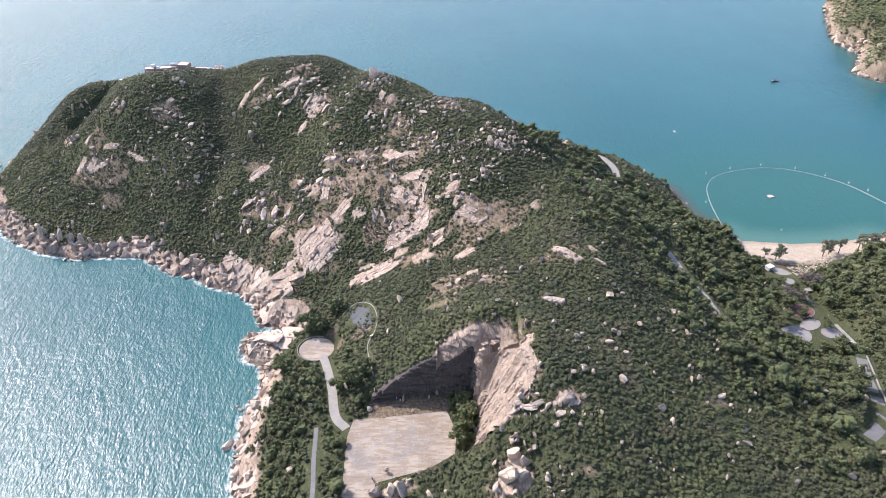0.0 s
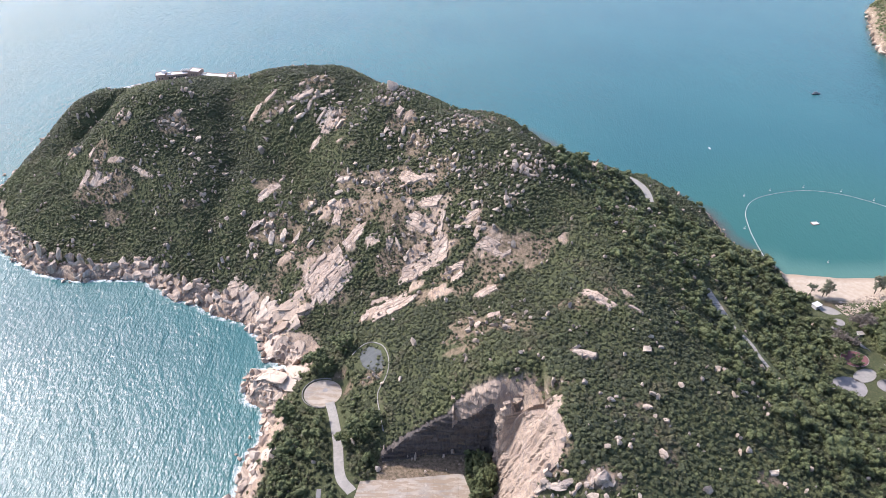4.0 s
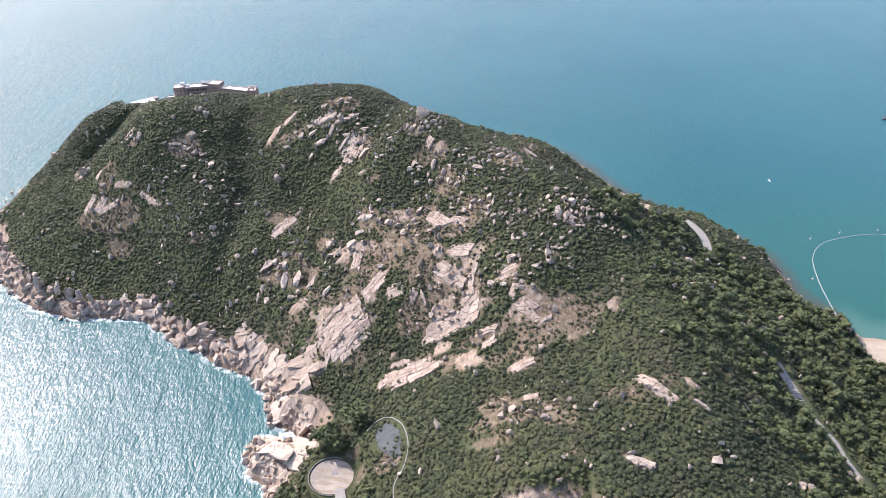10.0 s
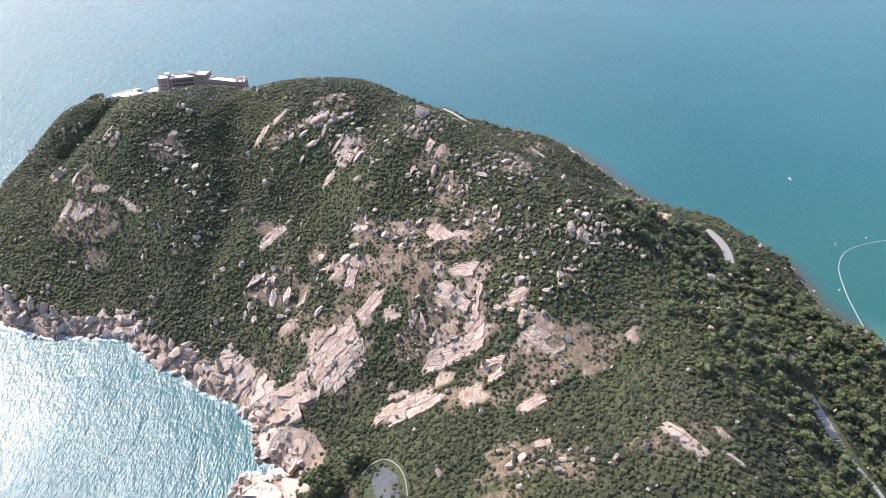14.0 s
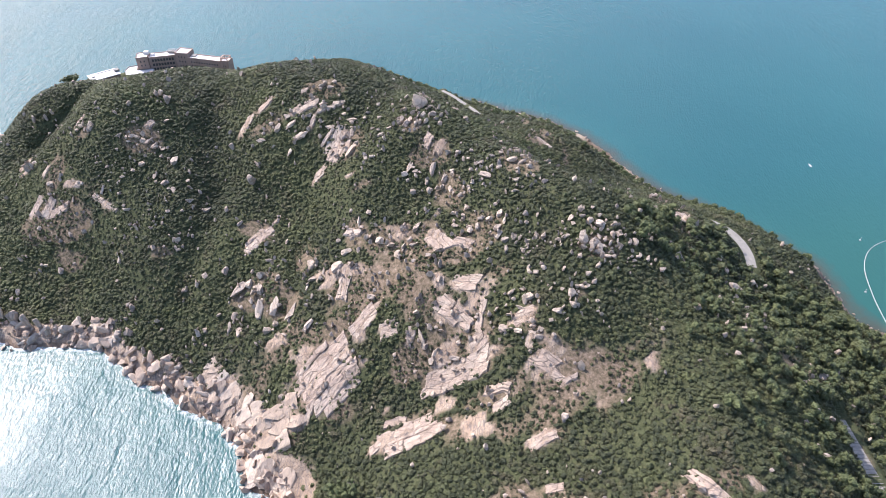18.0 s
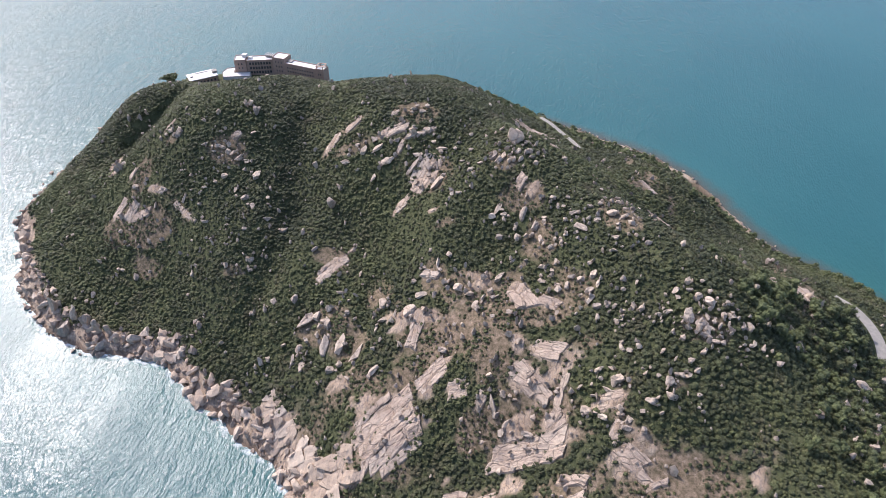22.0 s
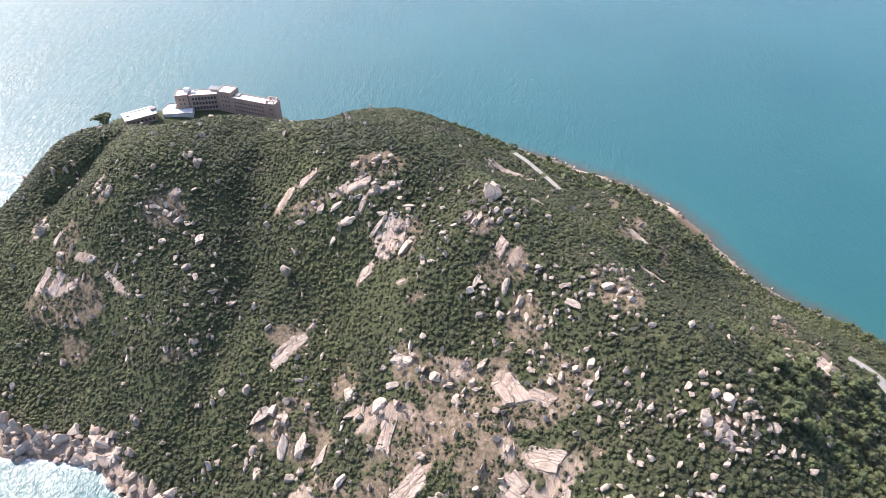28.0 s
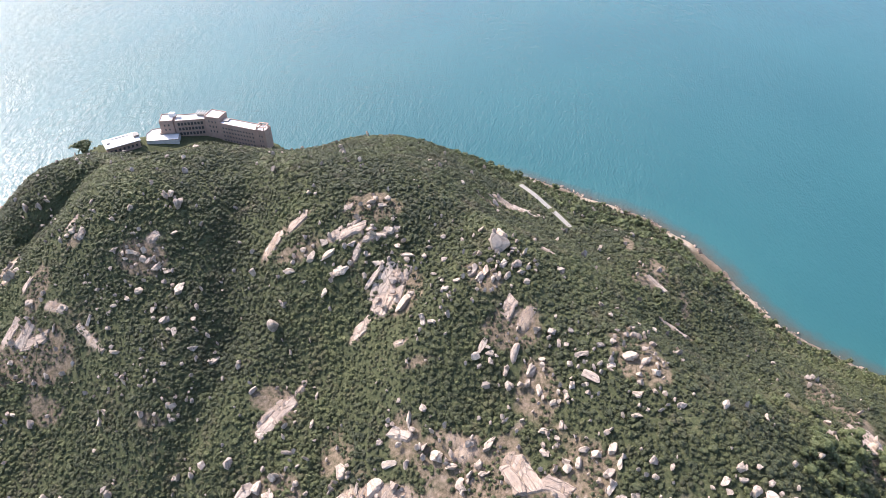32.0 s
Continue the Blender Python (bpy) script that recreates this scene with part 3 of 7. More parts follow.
# Bare sheets of granite: x, y, length, width, heading of the joints
SHEETS_A = [
    (58, 279, 11.3, 4.2, -24), (-60, 355, 7.5, 4.9, 40), (13, 346, 13.3, 7.0, 29), (17, 323, 7.9, 4.7, 6), (70, 315, 18.6, 5.7, -49), (86, 318, 9.2, 3.8, -35), (88, 307, 8.8, 2.1, -35),
    (-96, 377, 10.7, 4.2, 74), (-90, 392, 35.2, 28.7, 45), (-74, 418, 21.6, 8.7, 47), (-61, 412, 12.3, 10.1, 13), (-52, 369, 13.3, 4.6, 15), (-49, 406, 9.5, 5.2, 69), (-46, 360, 28.8, 14.9, 22),
    (-31, 393, 7.4, 3.0, 0), (-30, 415, 16.8, 10.6, -40), (-26, 387, 40.1, 12.2, 6), (-24, 410, 12.6, 7.2, -46), (-15, 397, 10.3, 8.1, 38), (-14, 408, 16.9, 4.2, 81),
]
SHEETS_B = [
    (-6, 374, 12.4, 5.1, -15), (-3, 366, 11.0, 4.9, 28), (5, 400, 12.9, 7.7, 3), (9, 389, 9.2, 5.2, 80), (14, 381, 11.1, 8.0, -36), (20, 374, 9.7, 4.9, -40), (25, 371, 9.8, 3.4, 26),
    (133, 388, 13.4, 6.5, -1), (-89, 472, 12.1, 4.7, -17), (-88, 443, 25.0, 7.4, 85), (-39, 455, 17.3, 10.3, -56), (-36, 429, 10.2, 6.0, 95), (-26, 450, 10.8, 5.8, -26), (-22, 425, 16.1, 9.0, -15),
    (86, 458, 12.3, 4.0, -59), (-311, 517, 17.1, 5.8, 78), (-301, 515, 13.2, 6.0, 75), (-294, 513, 18.5, 6.4, 20), (-288, 528, 13.5, 5.3, -15), (-259, 513, 24.7, 4.2, -31),
]
SHEETS_C = [
    (-149, 484, 22.0, 7.6, 62), (-142, 498, 9.3, 3.0, 60), (-118, 520, 9.2, 4.4, 42), (-117, 523, 8.9, 4.6, 38), (-108, 538, 24.9, 16.8, 81), (-96, 508, 6.9, 2.8, -1), (-50, 518, 8.5, 5.4, 68),
    (-42, 515, 14.0, 5.8, 70), (99, 502, 15.3, 14.8, -60), (-341, 560, 14.6, 8.1, 90), (-332, 549, 10.9, 6.4, 49), (-313, 541, 11.0, 4.4, 74), (-295, 569, 9.7, 4.4, 42), (-240, 559, 7.8, 4.7, 58),
    (-176, 566, 15.4, 7.1, 63), (-164, 573, 13.3, 5.8, 34), (-141, 562, 8.0, 5.0, 33), (-138, 577, 7.7, 3.4, 14), (-133, 565, 16.7, 7.9, 25), (-127, 554, 9.7, 3.5, 77),
]
SHEETS_D = [
    (-120, 561, 14.6, 3.3, 13), (-112, 565, 8.0, 3.6, 6), (-36, 561, 6.6, 4.1, -29), (23, 591, 13.2, 3.8, -38), (31, 561, 18.9, 3.9, -23), (-57, 650, 34.0, 8.7, -9),
]
SHEETS = SHEETS_A + SHEETS_B + SHEETS_C + SHEETS_D
BOULDERS = ROUNDED + [(x, y, 0.5 * (a + b)) for x, y, a, b, t in BLOCKS]
# Outcrops: x, y, width across the slope, length down it, blocks, 1 where the joints run long
OUTCROPS_A = [
    (-131, 382, 20, 20, 9, 1), (-112, 375, 20, 24, 9, 1), (-150, 399, 18, 17, 8, 1), (-111, 353, 25, 13, 9, 1), (-106, 322, 18, 30, 9, 1),
    (-123, 324, 11, 21, 6, 1), (-160, 409, 11, 15, 6, 1), (-119, 317, 13, 19, 7, 1), (-109, 316, 13, 15, 6, 1), (-112, 299, 11, 20, 6, 1), (-106, 257, 12, 36, 7, 1), (-104, 234, 11, 24, 8, 1),
    (-102, 216, 11, 17, 6, 1), (-123, 356, 16, 14, 5, 1),
]
OUTCROPS_B = [
    (29, 180, 13, 14, 9, 0), (-22, 192, 17, 5, 6, 0),
    (56, 207, 10, 5, 6, 0),
]
OUTCROPS = OUTCROPS_A + OUTCROPS_B
# Dry open ground: x, y, half widths
OPEN_A = [
    (-65, 463, 12, 9), (-68, 433, 4, 6), (-27, 447, 15, 8), (-27, 406, 14, 9), (-45, 399, 11, 7), (-8, 391, 10, 5), (-10, 371, 15, 6), (-36, 371, 10, 6), (4, 373, 9, 5),
    (-99, 411, 15, 7), (-88, 472, 8, 12), (-153, 564, 19, 10), (-117, 519, 6, 4), (11, 318, 19, 13), (4, 298, 13, 3), (29, 304, 9, 6), (-49, 333, 7, 4), (-69, 315, 10, 5),
    (72, 317, 19, 12), (33, 283, 7, 3), (-278, 507, 31, 16), (-281, 486, 15, 7), (-304, 540, 6, 11), (-88, 498, 9, 4),
]
OPEN_B = [
    (-4, 426, 6, 4), (-133, 579, 19, 10), (-105, 533, 14, 11), (-47, 514, 11, 10), (-57, 532, 15, 11), (3, 497, 11, 34), (-14, 456, 13, 12), (41, 434, 11, 8), (29, 407, 9, 6),
    (99, 499, 13, 39), (21, 596, 11, 15), (-132, 393, 15, 13), (140, 396, 13, 12), (17, 348, 10, 7), (-209, 477, 8, 3), (-245, 549, 16, 7), (-286, 558, 12, 6), (156, 366, 4, 11),
    (-33, 484, 10, 12), (-44, 460, 5, 11), (-154, 490, 12, 10), (-117, 464, 11, 16), (-135, 444, 20, 12), (79, 247, 11, 3),
]
OPEN_C = [
    (32, 231, 13, 21), (-42, 284, 3, 11), (-49, 303, 10, 11), (-62, 307, 5, 9), (61, 177, 5, 3), (130, 223, 6, 3), (29, 180, 9, 7), (56, 207, 8, 4), (46, 258, 9, 3), (72, 250, 3, 5), (77, 241, 3, 6), (83, 231, 3, 6), (86, 222, 3, 5),
]
EARTHY = [(x, y, a * 0.92, b * 0.92, 0) for x, y, a, b in OPEN_A + OPEN_B + OPEN_C + [(-7, 309, 11, 3), (-18, 314, 7, 2.5), (-62, 304, 5, 8), (12, 628, 5, 16), (40, 578, 7, 16), (-62, 636, 15, 5)]]
ROCKY = [(x, y, w * 0.52, n * 0.42, 0) for x, y, w, n, _, _ in OUTCROPS] + [(x, y, a * 0.42, b * 0.42, t) for x, y, a, b, t in SHEETS]
# Big stones of the west shore: x, y, height
SHORE_BLOCKS = [
    (-296, 444, 11.7), (-305, 446, 7.9), (-307, 438, 12.3), (-286, 441, 9), (-278, 441, 6.8), (-272, 437, 6.3), (-262, 440, 5.9), (-252, 440, 5.8), (-322, 449, 10.8),
    (-334, 458, 9.2), (-199, 414, 7.3), (-205, 420, 4.6), (-184, 406, 5.2), (-168, 396, 5.1), (-238, 435, 4.9), (-226, 427, 4.8),
]
CLEARED = [[(-372, 690), (-352, 677), (-330, 698), (-310, 705), (-290, 722), (-240, 713), (-238, 730), (-280, 742), (-334, 734), (-352, 714)],
           [(243, 416), (262, 428), (303, 426), (300, 412), (268, 402), (262, 384), (249, 386), (244, 404)]]
# The land: shores walked with the sea on the left hand of the map, then hills, knolls and hollows (x, y, radius, height)
WEST_SHORE = [
    (-118, -160), (-104, 0), (-112, 100), (-109, 217), (-113, 243), (-115, 267), (-111, 287), (-114, 308), (-127, 316),
    (-130, 336), (-113, 339), (-101, 342), (-111, 348), (-122, 351), (-130, 369), (-150, 386), (-171, 393), (-190, 406),
    (-207, 413), (-239, 435), (-260, 432), (-288, 430), (-322, 440), (-357, 461), (-383, 494), (-417, 527), (-419, 563),
    (-421, 599), (-428, 633), (-437, 675),
]
NORTH_SHORE = [
    (-425, 722), (-372, 752), (-300, 760), (-230, 752), (-150, 764), (-94, 778), (-54, 769), (-29, 757), (4, 746),
    (42, 726), (70, 702), (88, 676), (101, 650), (113, 633), (129, 617), (150, 602), (185, 572), (211, 540),
    (217, 491), (235, 476), (243, 455),
]
EAST_SHORE = [
    (282, 451), (321, 454), (370, 469), (430, 492), (500, 470), (580, 420), (640, 300), (640, -160),
]
HILLS = [
    (-100, 540, 160, 59), (80, 260, 70, 36), (40, 460, 30, 28), (440, 220, 110, 27), (160, -80, 160, 26), (100, 400, 45, 24), (-260, 580, 30, 24),
    (0, 500, 30, 22), (-100, 520, 30, 22), (-320, 620, 45, 21), (340, 100, 110, 20), (-40, 560, 30, 18), (360, 320, 45, 16), (-260, 660, 30, 16),
    (-20, 320, 30, 16), (20, 400, 30, 15), (-300, 740, 30, 14), (-160, 740, 30, 14), (-180, 620, 30, 14), (-120, 280, 30, 14), (60, -60, 110, 14),
    (-100, 620, 30, 13),
]
KNOLLS = [
    (100, 500, 30, 12), (-40, 420, 30, 12), (40, 220, 30, 12), (80, 320, 30, 10), (20, 260, 30, 10), (20, 60, 70, 10), (-100, 580, 30, 10),
    (-360, 640, 30, 9), (40, 640, 30, 9), (400, 300, 30, 9), (60, 180, 30, 8), (40, 120, 30, 8), (180, 580, 30, 7), (-140, 660, 30, 7),
    (-60, 500, 30, 7), (-160, 580, 30, 6), (-200, 480, 30, 5), (80, 460, 30, 5), (-366, 612, 18, 5), (-340, 740, 30, 3), (140, 520, 30, 3),
    (-120, 700, 30, 3), (140, 300, 30, 3),
]
HOLLOWS = [
    (-180, 400, 70, -40), (40, 720, 70, -39), (280, 480, 110, -24), (-60, 320, 45, -23), (-160, 520, 30, -12), (120, 600, 30, -19), (-80, 720, 30, -11),
    (-280, 480, 45, -9), (240, 340, 45, -17), (-60, 640, 30, -12), (-220, 700, 30, -3), (-80, 440, 30, -8), (40, 560, 30, -14), (-60, 780, 30, -12),
    (-220, 540, 30, -6), (-120, 500, 30, -28), (-40, 380, 30, -10), (-60, 200, 45, -7), (180, 240, 45, 0), (-380, 520, 45, -7), (-300, 680, 30, -17),
    (-40, 600, 30, -6), (100, 660, 30, -13), (260, 420, 30, -10),
]
DELLS = [
    (240, 280, 30, -7), (180, 360, 30, -4), (-260, 460, 30, -15), (-20, 760, 30, -18), (0, 180, 30, -12), (-40, 260, 30, -3), (20, 360, 30, -8),
    (140, 440, 30, -4), (-420, 700, 30, -4), (-180, 420, 30, -12), (80, 680, 30, -12), (-240, 740, 30, -2), (-322, 602, 14, -8), (-335, 580, 14, -9),
    (-346, 562, 12, -6), (-190, 600, 16, -5), (-186, 575, 16, -8), (-182, 545, 15, -7), (-186, 515, 15, -7), (-192, 485, 15, -6), (-200, 462, 13, -4),
]
MOUNDS = [
    (-320, 460, 45, -6), (-40, 480, 28, -6), (80, 340, 45, 4), (-200, 500, 45, 4), (-100, 540, 28, -5), (-20, 590, 28, -4), (-60, 340, 28, 5),
    (-40, 400, 28, -6), (160, 240, 45, -5), (20, 380, 28, 3), (20, 260, 28, 4), (-120, 440, 28, 2), (120, 380, 28, 3), (-300, 460, 45, -5),
    (-100, 540, 18, -10), (-150, 570, 28, 4), (-60, 500, 18, -3), (-300, 450, 45, -5), (-250, 580, 28, -2), (30, 440, 18, -3), (10, 400, 18, 3),
    (-30, 390, 18, -3), (-60, 350, 18, 3), (30, 600, 20, 3), (52, 270, 25, -7), (-2, 306, 20, -6),
]
SHORE = np.array(WEST_SHORE + NORTH_SHORE + EAST_SHORE, float)
FLOOR = 29.0
GULLIES = [([(-344, 580, 0), (-331, 598, 0), (-322, 619, 0), (-318, 630, 0)], 5.0, 5.0), ([(-207, 600, 0), (-200, 552, 0), (-188, 530, 0), (-184, 502, 0), (-186, 470, 0), (-191, 445, 0)], 5.0, 10.0),
           ([(-120, 480, 0), (-118, 455, 0), (-122, 432, 0)], 3.5, 7.0), ([(48, 470, 0), (70, 462, 0), (95, 448, 0), (112, 440, 0)], 3.0, 8.0)]
PIT = np.array([(-62, 182), (-62, 232), (-54, 243), (-40, 253), (-15, 258), (15, 258), (19, 240), (17, 222), (9, 210), (-10, 203), (-32, 196), (-36, 182)], float)
PAD = np.array([(-47, 182), (-49, 228), (-47, 240), (-20, 243), (2, 246), (7, 232), (6, 218), (-7, 209), (-32, 201), (-36, 182)], float)


def lattice(ix, iy, seed):
    n = (ix.astype(np.int64) * 374761393 + iy.astype(np.int64) * 668265263 + seed * 144269504) & 0x7FFFFFFF
    n = ((n ^ (n >> 13)) * 1274126177) & 0x7FFFFFFF
    return ((n ^ (n >> 16)) & 0xFFFFF) / 0xFFFFF


def grain(x, y, size, seed=0, octaves=4):
    """Soft fractal noise, about -1 to 1."""
    total, amp, top = 0.0, 1.0, 0.0
    for k in range(octaves):
        u, v = x / size, y / size
        iu, iv = np.floor(u), np.floor(v)
        fu, fv = u - iu, v - iv
        fu, fv = fu * fu * (3 - 2 * fu), fv * fv * (3 - 2 * fv)
        a, b = lattice(iu, iv, seed + k), lattice(iu + 1, iv, seed + k)
        c, d = lattice(iu, iv + 1, seed + k), lattice(iu + 1, iv + 1, seed + k)
        total = total + amp * ((a + (b - a) * fu) * (1 - fv) + (c + (d - c) * fu) * fv)
        top, amp, size = top + amp, amp * 0.5, size * 0.5
    return 2 * total / top - 1


def inland(x, y, ring):
    """Metres from the ring of corners, above zero inside it."""
    best, inside = np.full(x.shape, 1e9), np.zeros(x.shape, bool)
    for (ax, ay), (bx, by) in zip(ring, np.roll(ring, -1, 0)):
        ux, uy = bx - ax, by - ay
        s = np.clip(((x - ax) * ux + (y - ay) * uy) / (ux * ux + uy * uy), 0, 1)
        best = np.minimum(best, (x - ax - s * ux) ** 2 + (y - ay - s * uy) ** 2)
        inside ^= ((ay > y) != (by > y)) & (x < ax + (y - ay) / (by - ay + 1e-9) * ux)
    return np.where(inside, 1, -1) * np.sqrt(best)


def along(x, y, line):
    """Metres from a line of places (x, y, z), and the line's height beside each point."""
    best, high = np.full(x.shape, 1e9), np.zeros(x.shape)
    for (ax, ay, az), (bx, by, bz) in zip(line, line[1:]):
        ux, uy = bx - ax, by - ay
        s = np.clip(((x - ax) * ux + (y - ay) * uy) / (ux * ux + uy * uy), 0, 1)
        d = np.hypot(x - ax - s * ux, y - ay - s * uy)
        near = d < best
        best, high = np.where(near, d, best), np.where(near, az + s * (bz - az), high)
    return best, high


def bare_land(x, y):
    """Height of the land before quarry and roads, and the metres from the shore."""
    d = inland(x + 3.5 * grain(x, y, 26, 5), y + 3.5 * grain(x, y, 26, 9), SHORE)
    h = np.full(x.shape, 30.0)
    for mx, my, r, top in HILLS + KNOLLS + HOLLOWS + DELLS + MOUNDS:
        h += top * np.exp(-((x - mx) ** 2 + (y - my) ** 2) / (2 * r * r))
    h = np.maximum(h, 3.0) * (1 - np.exp(-np.clip(d, 0, None) / 28))
    return np.where(d > 0, h, np.maximum(d * 0.35, -6)), d


def ease(v, a, b):
    s = np.clip((v - a) / (b - a), 0, 1)
    return s * s * (3 - 2 * s)


def land(x, y):
    """Height of the ground and the metres from the shore."""
    h, d = bare_land(x, y)
    h = h + ease(d, 6, 40) * (2.3 * grain(x, y, 44, 1) + 0.8 * grain(x, y, 10, 2, 3))
    for line, depth, half in GULLIES:
        h = h - depth * np.exp(-(along(x, y, line)[0] / half) ** 2) * ease(d, 4, 30)
    # the quarry's rim: ramp down to the west
    cap = 31 + 0.656 * np.clip(x + 42, 0, 58) + 0.37 * np.clip(y - 256, 0, None)
    h = np.where((x > -90) & (x < 40) & (y > 246) & (y < 330), np.minimum(h, cap), h)
    out = -inland(x, y, PIT)
    steep = 2.3 + 0.7 * grain(x, y, 14, 21) + 6.5 * ease(y, 246, 256) * ease(x, 28, 18)
    wall = FLOOR + np.clip(out, 0, None) * steep + 1.5 * grain(x, y, 5, 23, 2) * (out > 0.5)
    wall = wall + (2.2 + 3.8 * ease(x, 16, 8)) * np.clip(y - 257.5, 0, None)
    ledge = cap - 9 + 1.25 * np.clip(y - 258, 0, None) + 1.2 * grain(x, y, 4, 25, 2)
    h = np.where((x > -3) & (x < 30) & (y > 256) & (y < 276), np.minimum(h, ledge), h)
    east = (x > -40) | (y > 250)
    h = np.where(east & (out < 30) & (out > 0), np.minimum(h, wall), h)
    h = np.where(out <= 0, FLOOR + 0.3 * grain(x, y, 12, 3), h)
    lift = ease(out, 10, 0)
    h = np.where((out > 0) & ~east, h + (np.maximum(h, FLOOR - 2) - h) * lift, h)
    h = np.where(inland(x, y, PAD) > 0, FLOOR, h)
    for line, wide, _ in ROADS:
        near, high = along(x, y, line)
        h = high + (h - high) * ease(near, wide * 0.5 + 0.6, wide * 0.5 + 7)
    return h, d


# ---- building helpers ----
def shape(name, verts, faces, material, smooth=False):
    """A mesh of triangles from two arrays."""
    me = bpy.data.meshes.new(name)
    v, f = np.asarray(verts, np.float32), np.asarray(faces, np.int32)
    me.vertices.add(len(v))
    me.vertices.foreach_set("co", v.ravel())
    me.loops.add(f.size)
    me.loops.foreach_set("vertex_index", f.ravel())
    me.polygons.add(len(f))
    me.polygons.foreach_set("loop_start", np.arange(0, f.size, f.shape[1], dtype=np.int32))
    me.polygons.foreach_set("use_smooth", np.full(len(f), smooth))
    me.update(calc_edges=True)
    me.validate()
    me.materials.append(material)
    return me


def sheet(xs, ys):
    """Corners and faces of a grid over the ground."""
    gx, gy = np.meshgrid(xs, ys)
    n, m = len(xs), len(ys)
    i = (np.arange(m - 1)[:, None] * n + np.arange(n - 1)[None, :]).ravel()
    return gx.ravel(), gy.ravel(), np.stack([i, i + 1, i + n + 1, i + n], 1)


def colours(me, name, *channels):
    layer = me.attributes.new(name, "FLOAT_COLOR", "POINT")
    c = np.ones((len(me.vertices), 4), np.float32)
    for k, values in enumerate(channels):
        c[:, k] = np.clip(values, 0, 1)
    layer.data.foreach_set("color", c.ravel())


def on_land(x, y):
    return float(land(np.array([float(x)]), np.array([float(y)]))[0][0])


def patch(x, y, patches, ragged=0.55, size=12, seed=31, octaves=5):
    """How far each place lies in ragged patches (x, y, half length, half width, turn)."""
    best = np.zeros(x.shape)
    for px, py, a, b, turn in patches:
        c, s = math.cos(radians(turn)), math.sin(radians(turn))
        u, v = ((x - px) * c + (y - py) * s) / a, ((y - py) * c - (x - px) * s) / b
        best = np.maximum(best, np.exp(-0.8 * (u * u + v * v)))
    return ease(best + ragged * 1.5 * grain(x, y, size, seed, octaves) * ease(best, 0.05, 0.3), 0.42, 0.62)


def cover(x, y, h, d):
    """Bare rock, dry earth and sand."""
    west = ease(x + 0.4 * (y - 400), 20, -60) * np.maximum(ease(y, 690, 640), ease(x, -370, -400))
    band = 2.0 + 8.0 * west + 5 * ease(y, 440, 400) * west
    rock = ease(d + (1.5 + 4.5 * west) * grain(x, y, 16, 41), band + 3, band - 2)
    rock = np.maximum(rock, patch(x, y, ROCKY))
    open_face = patch(x, y, [(-42, 400, 80, 54, -12), (-40, 452, 40, 26, 0)], 0.6, 34, 121)
    rock = np.maximum(rock, open_face * ease(grain(x, y, 15, 123, 5), 0.18, 0.32))
    out = -inland(x, y, PIT)
    deep = 24 - 13 * ease(y, 246, 256) * ease(x, 24, 16) - 10 * ease(y, 244, 254) * ease(x, 3, -5)
    face = ease(out + 2 * grain(x, y, 8, 43), deep + 3, deep - 3) * ((x > -38) & (y > 190)) * (h > FLOOR + 2) * ease(y, 203, 213) * ease(y + 2 * grain(x, y, 7, 45), 271, 266)
    rock = np.maximum(rock, np.where(out > 0, face, 0))
    earth = np.maximum(0.9 * patch(x, y, EARTHY, 0.75, 24, 37), 0.9 * patch(x, y, [(a, b, c * 1.15, e * 1.15, t) for a, b, c, e, t in ROCKY], 0.6, 10, 51))
    earth = np.maximum(earth, open_face * ease(grain(x, y, 22, 125, 5), -0.10, 0.14))
    earth = np.where((inland(x, y, PIT) > -0.5) & (x > -40) & (x < 3) & (y > 239), 1.0, earth)
    beach = ease(d, 33, 27) * ease(x, 236, 244) * ease(y, 408, 414)
    for bx, by, r in ((95, 640, 22), (58, 706, 12), (2, 734, 18)):
        beach = np.maximum(beach, ease(d, 7, 4) * ease(np.hypot(x - bx, y - by), r + 6, r - 4))
    return np.where(beach > 0.5, 0, rock), earth, beach


# ---- sea ----
def spread(lo, hi, step, far):
    mid = np.arange(lo, hi + step, step)
    outer, gap = [], step
    while sum(outer) < far:
        gap = min(gap * 1.35, 420)
        outer.append(gap)
    ring = np.cumsum(outer)
    return np.concatenate([lo - ring[::-1], mid, mid[-1] + ring])


sx, sy, sf = sheet(spread(-520, 660, 6, 4300), spread(-200, 900, 6, 3900))
sea_mesh = shape("sea", np.stack([sx, sy, np.zeros_like(sx)], 1), sf, SEA)
off = np.minimum(-bare_land(sx, sy)[1], -inland(sx, sy, FAR_SHORE))
colours(sea_mesh, "shore", np.clip(off, 0, 100) / 100, ease(off, 26, 4) * ease(np.hypot((sx - 300) / 1.3, sy - 440), 75, 45),
        np.maximum(ease(sx, -40, -110), ease(sx, 236, 244) * ease(sy, 620, 560)))
colours(sea_mesh, "calm", ease(sx - 0.10 * (sy - 500), -60, 260), np.maximum(ease(sx, -40, -110), 0.9 * ease(sy, 700, 760) * ease(sx, 480, 520)), ease(np.hypot((sx - 330) / 1.25, sy - 480), 230, 70))
tagged(new("water", sea_mesh), "turquoise sea with wind ripples and sun glitter", "sea", kind="structure")

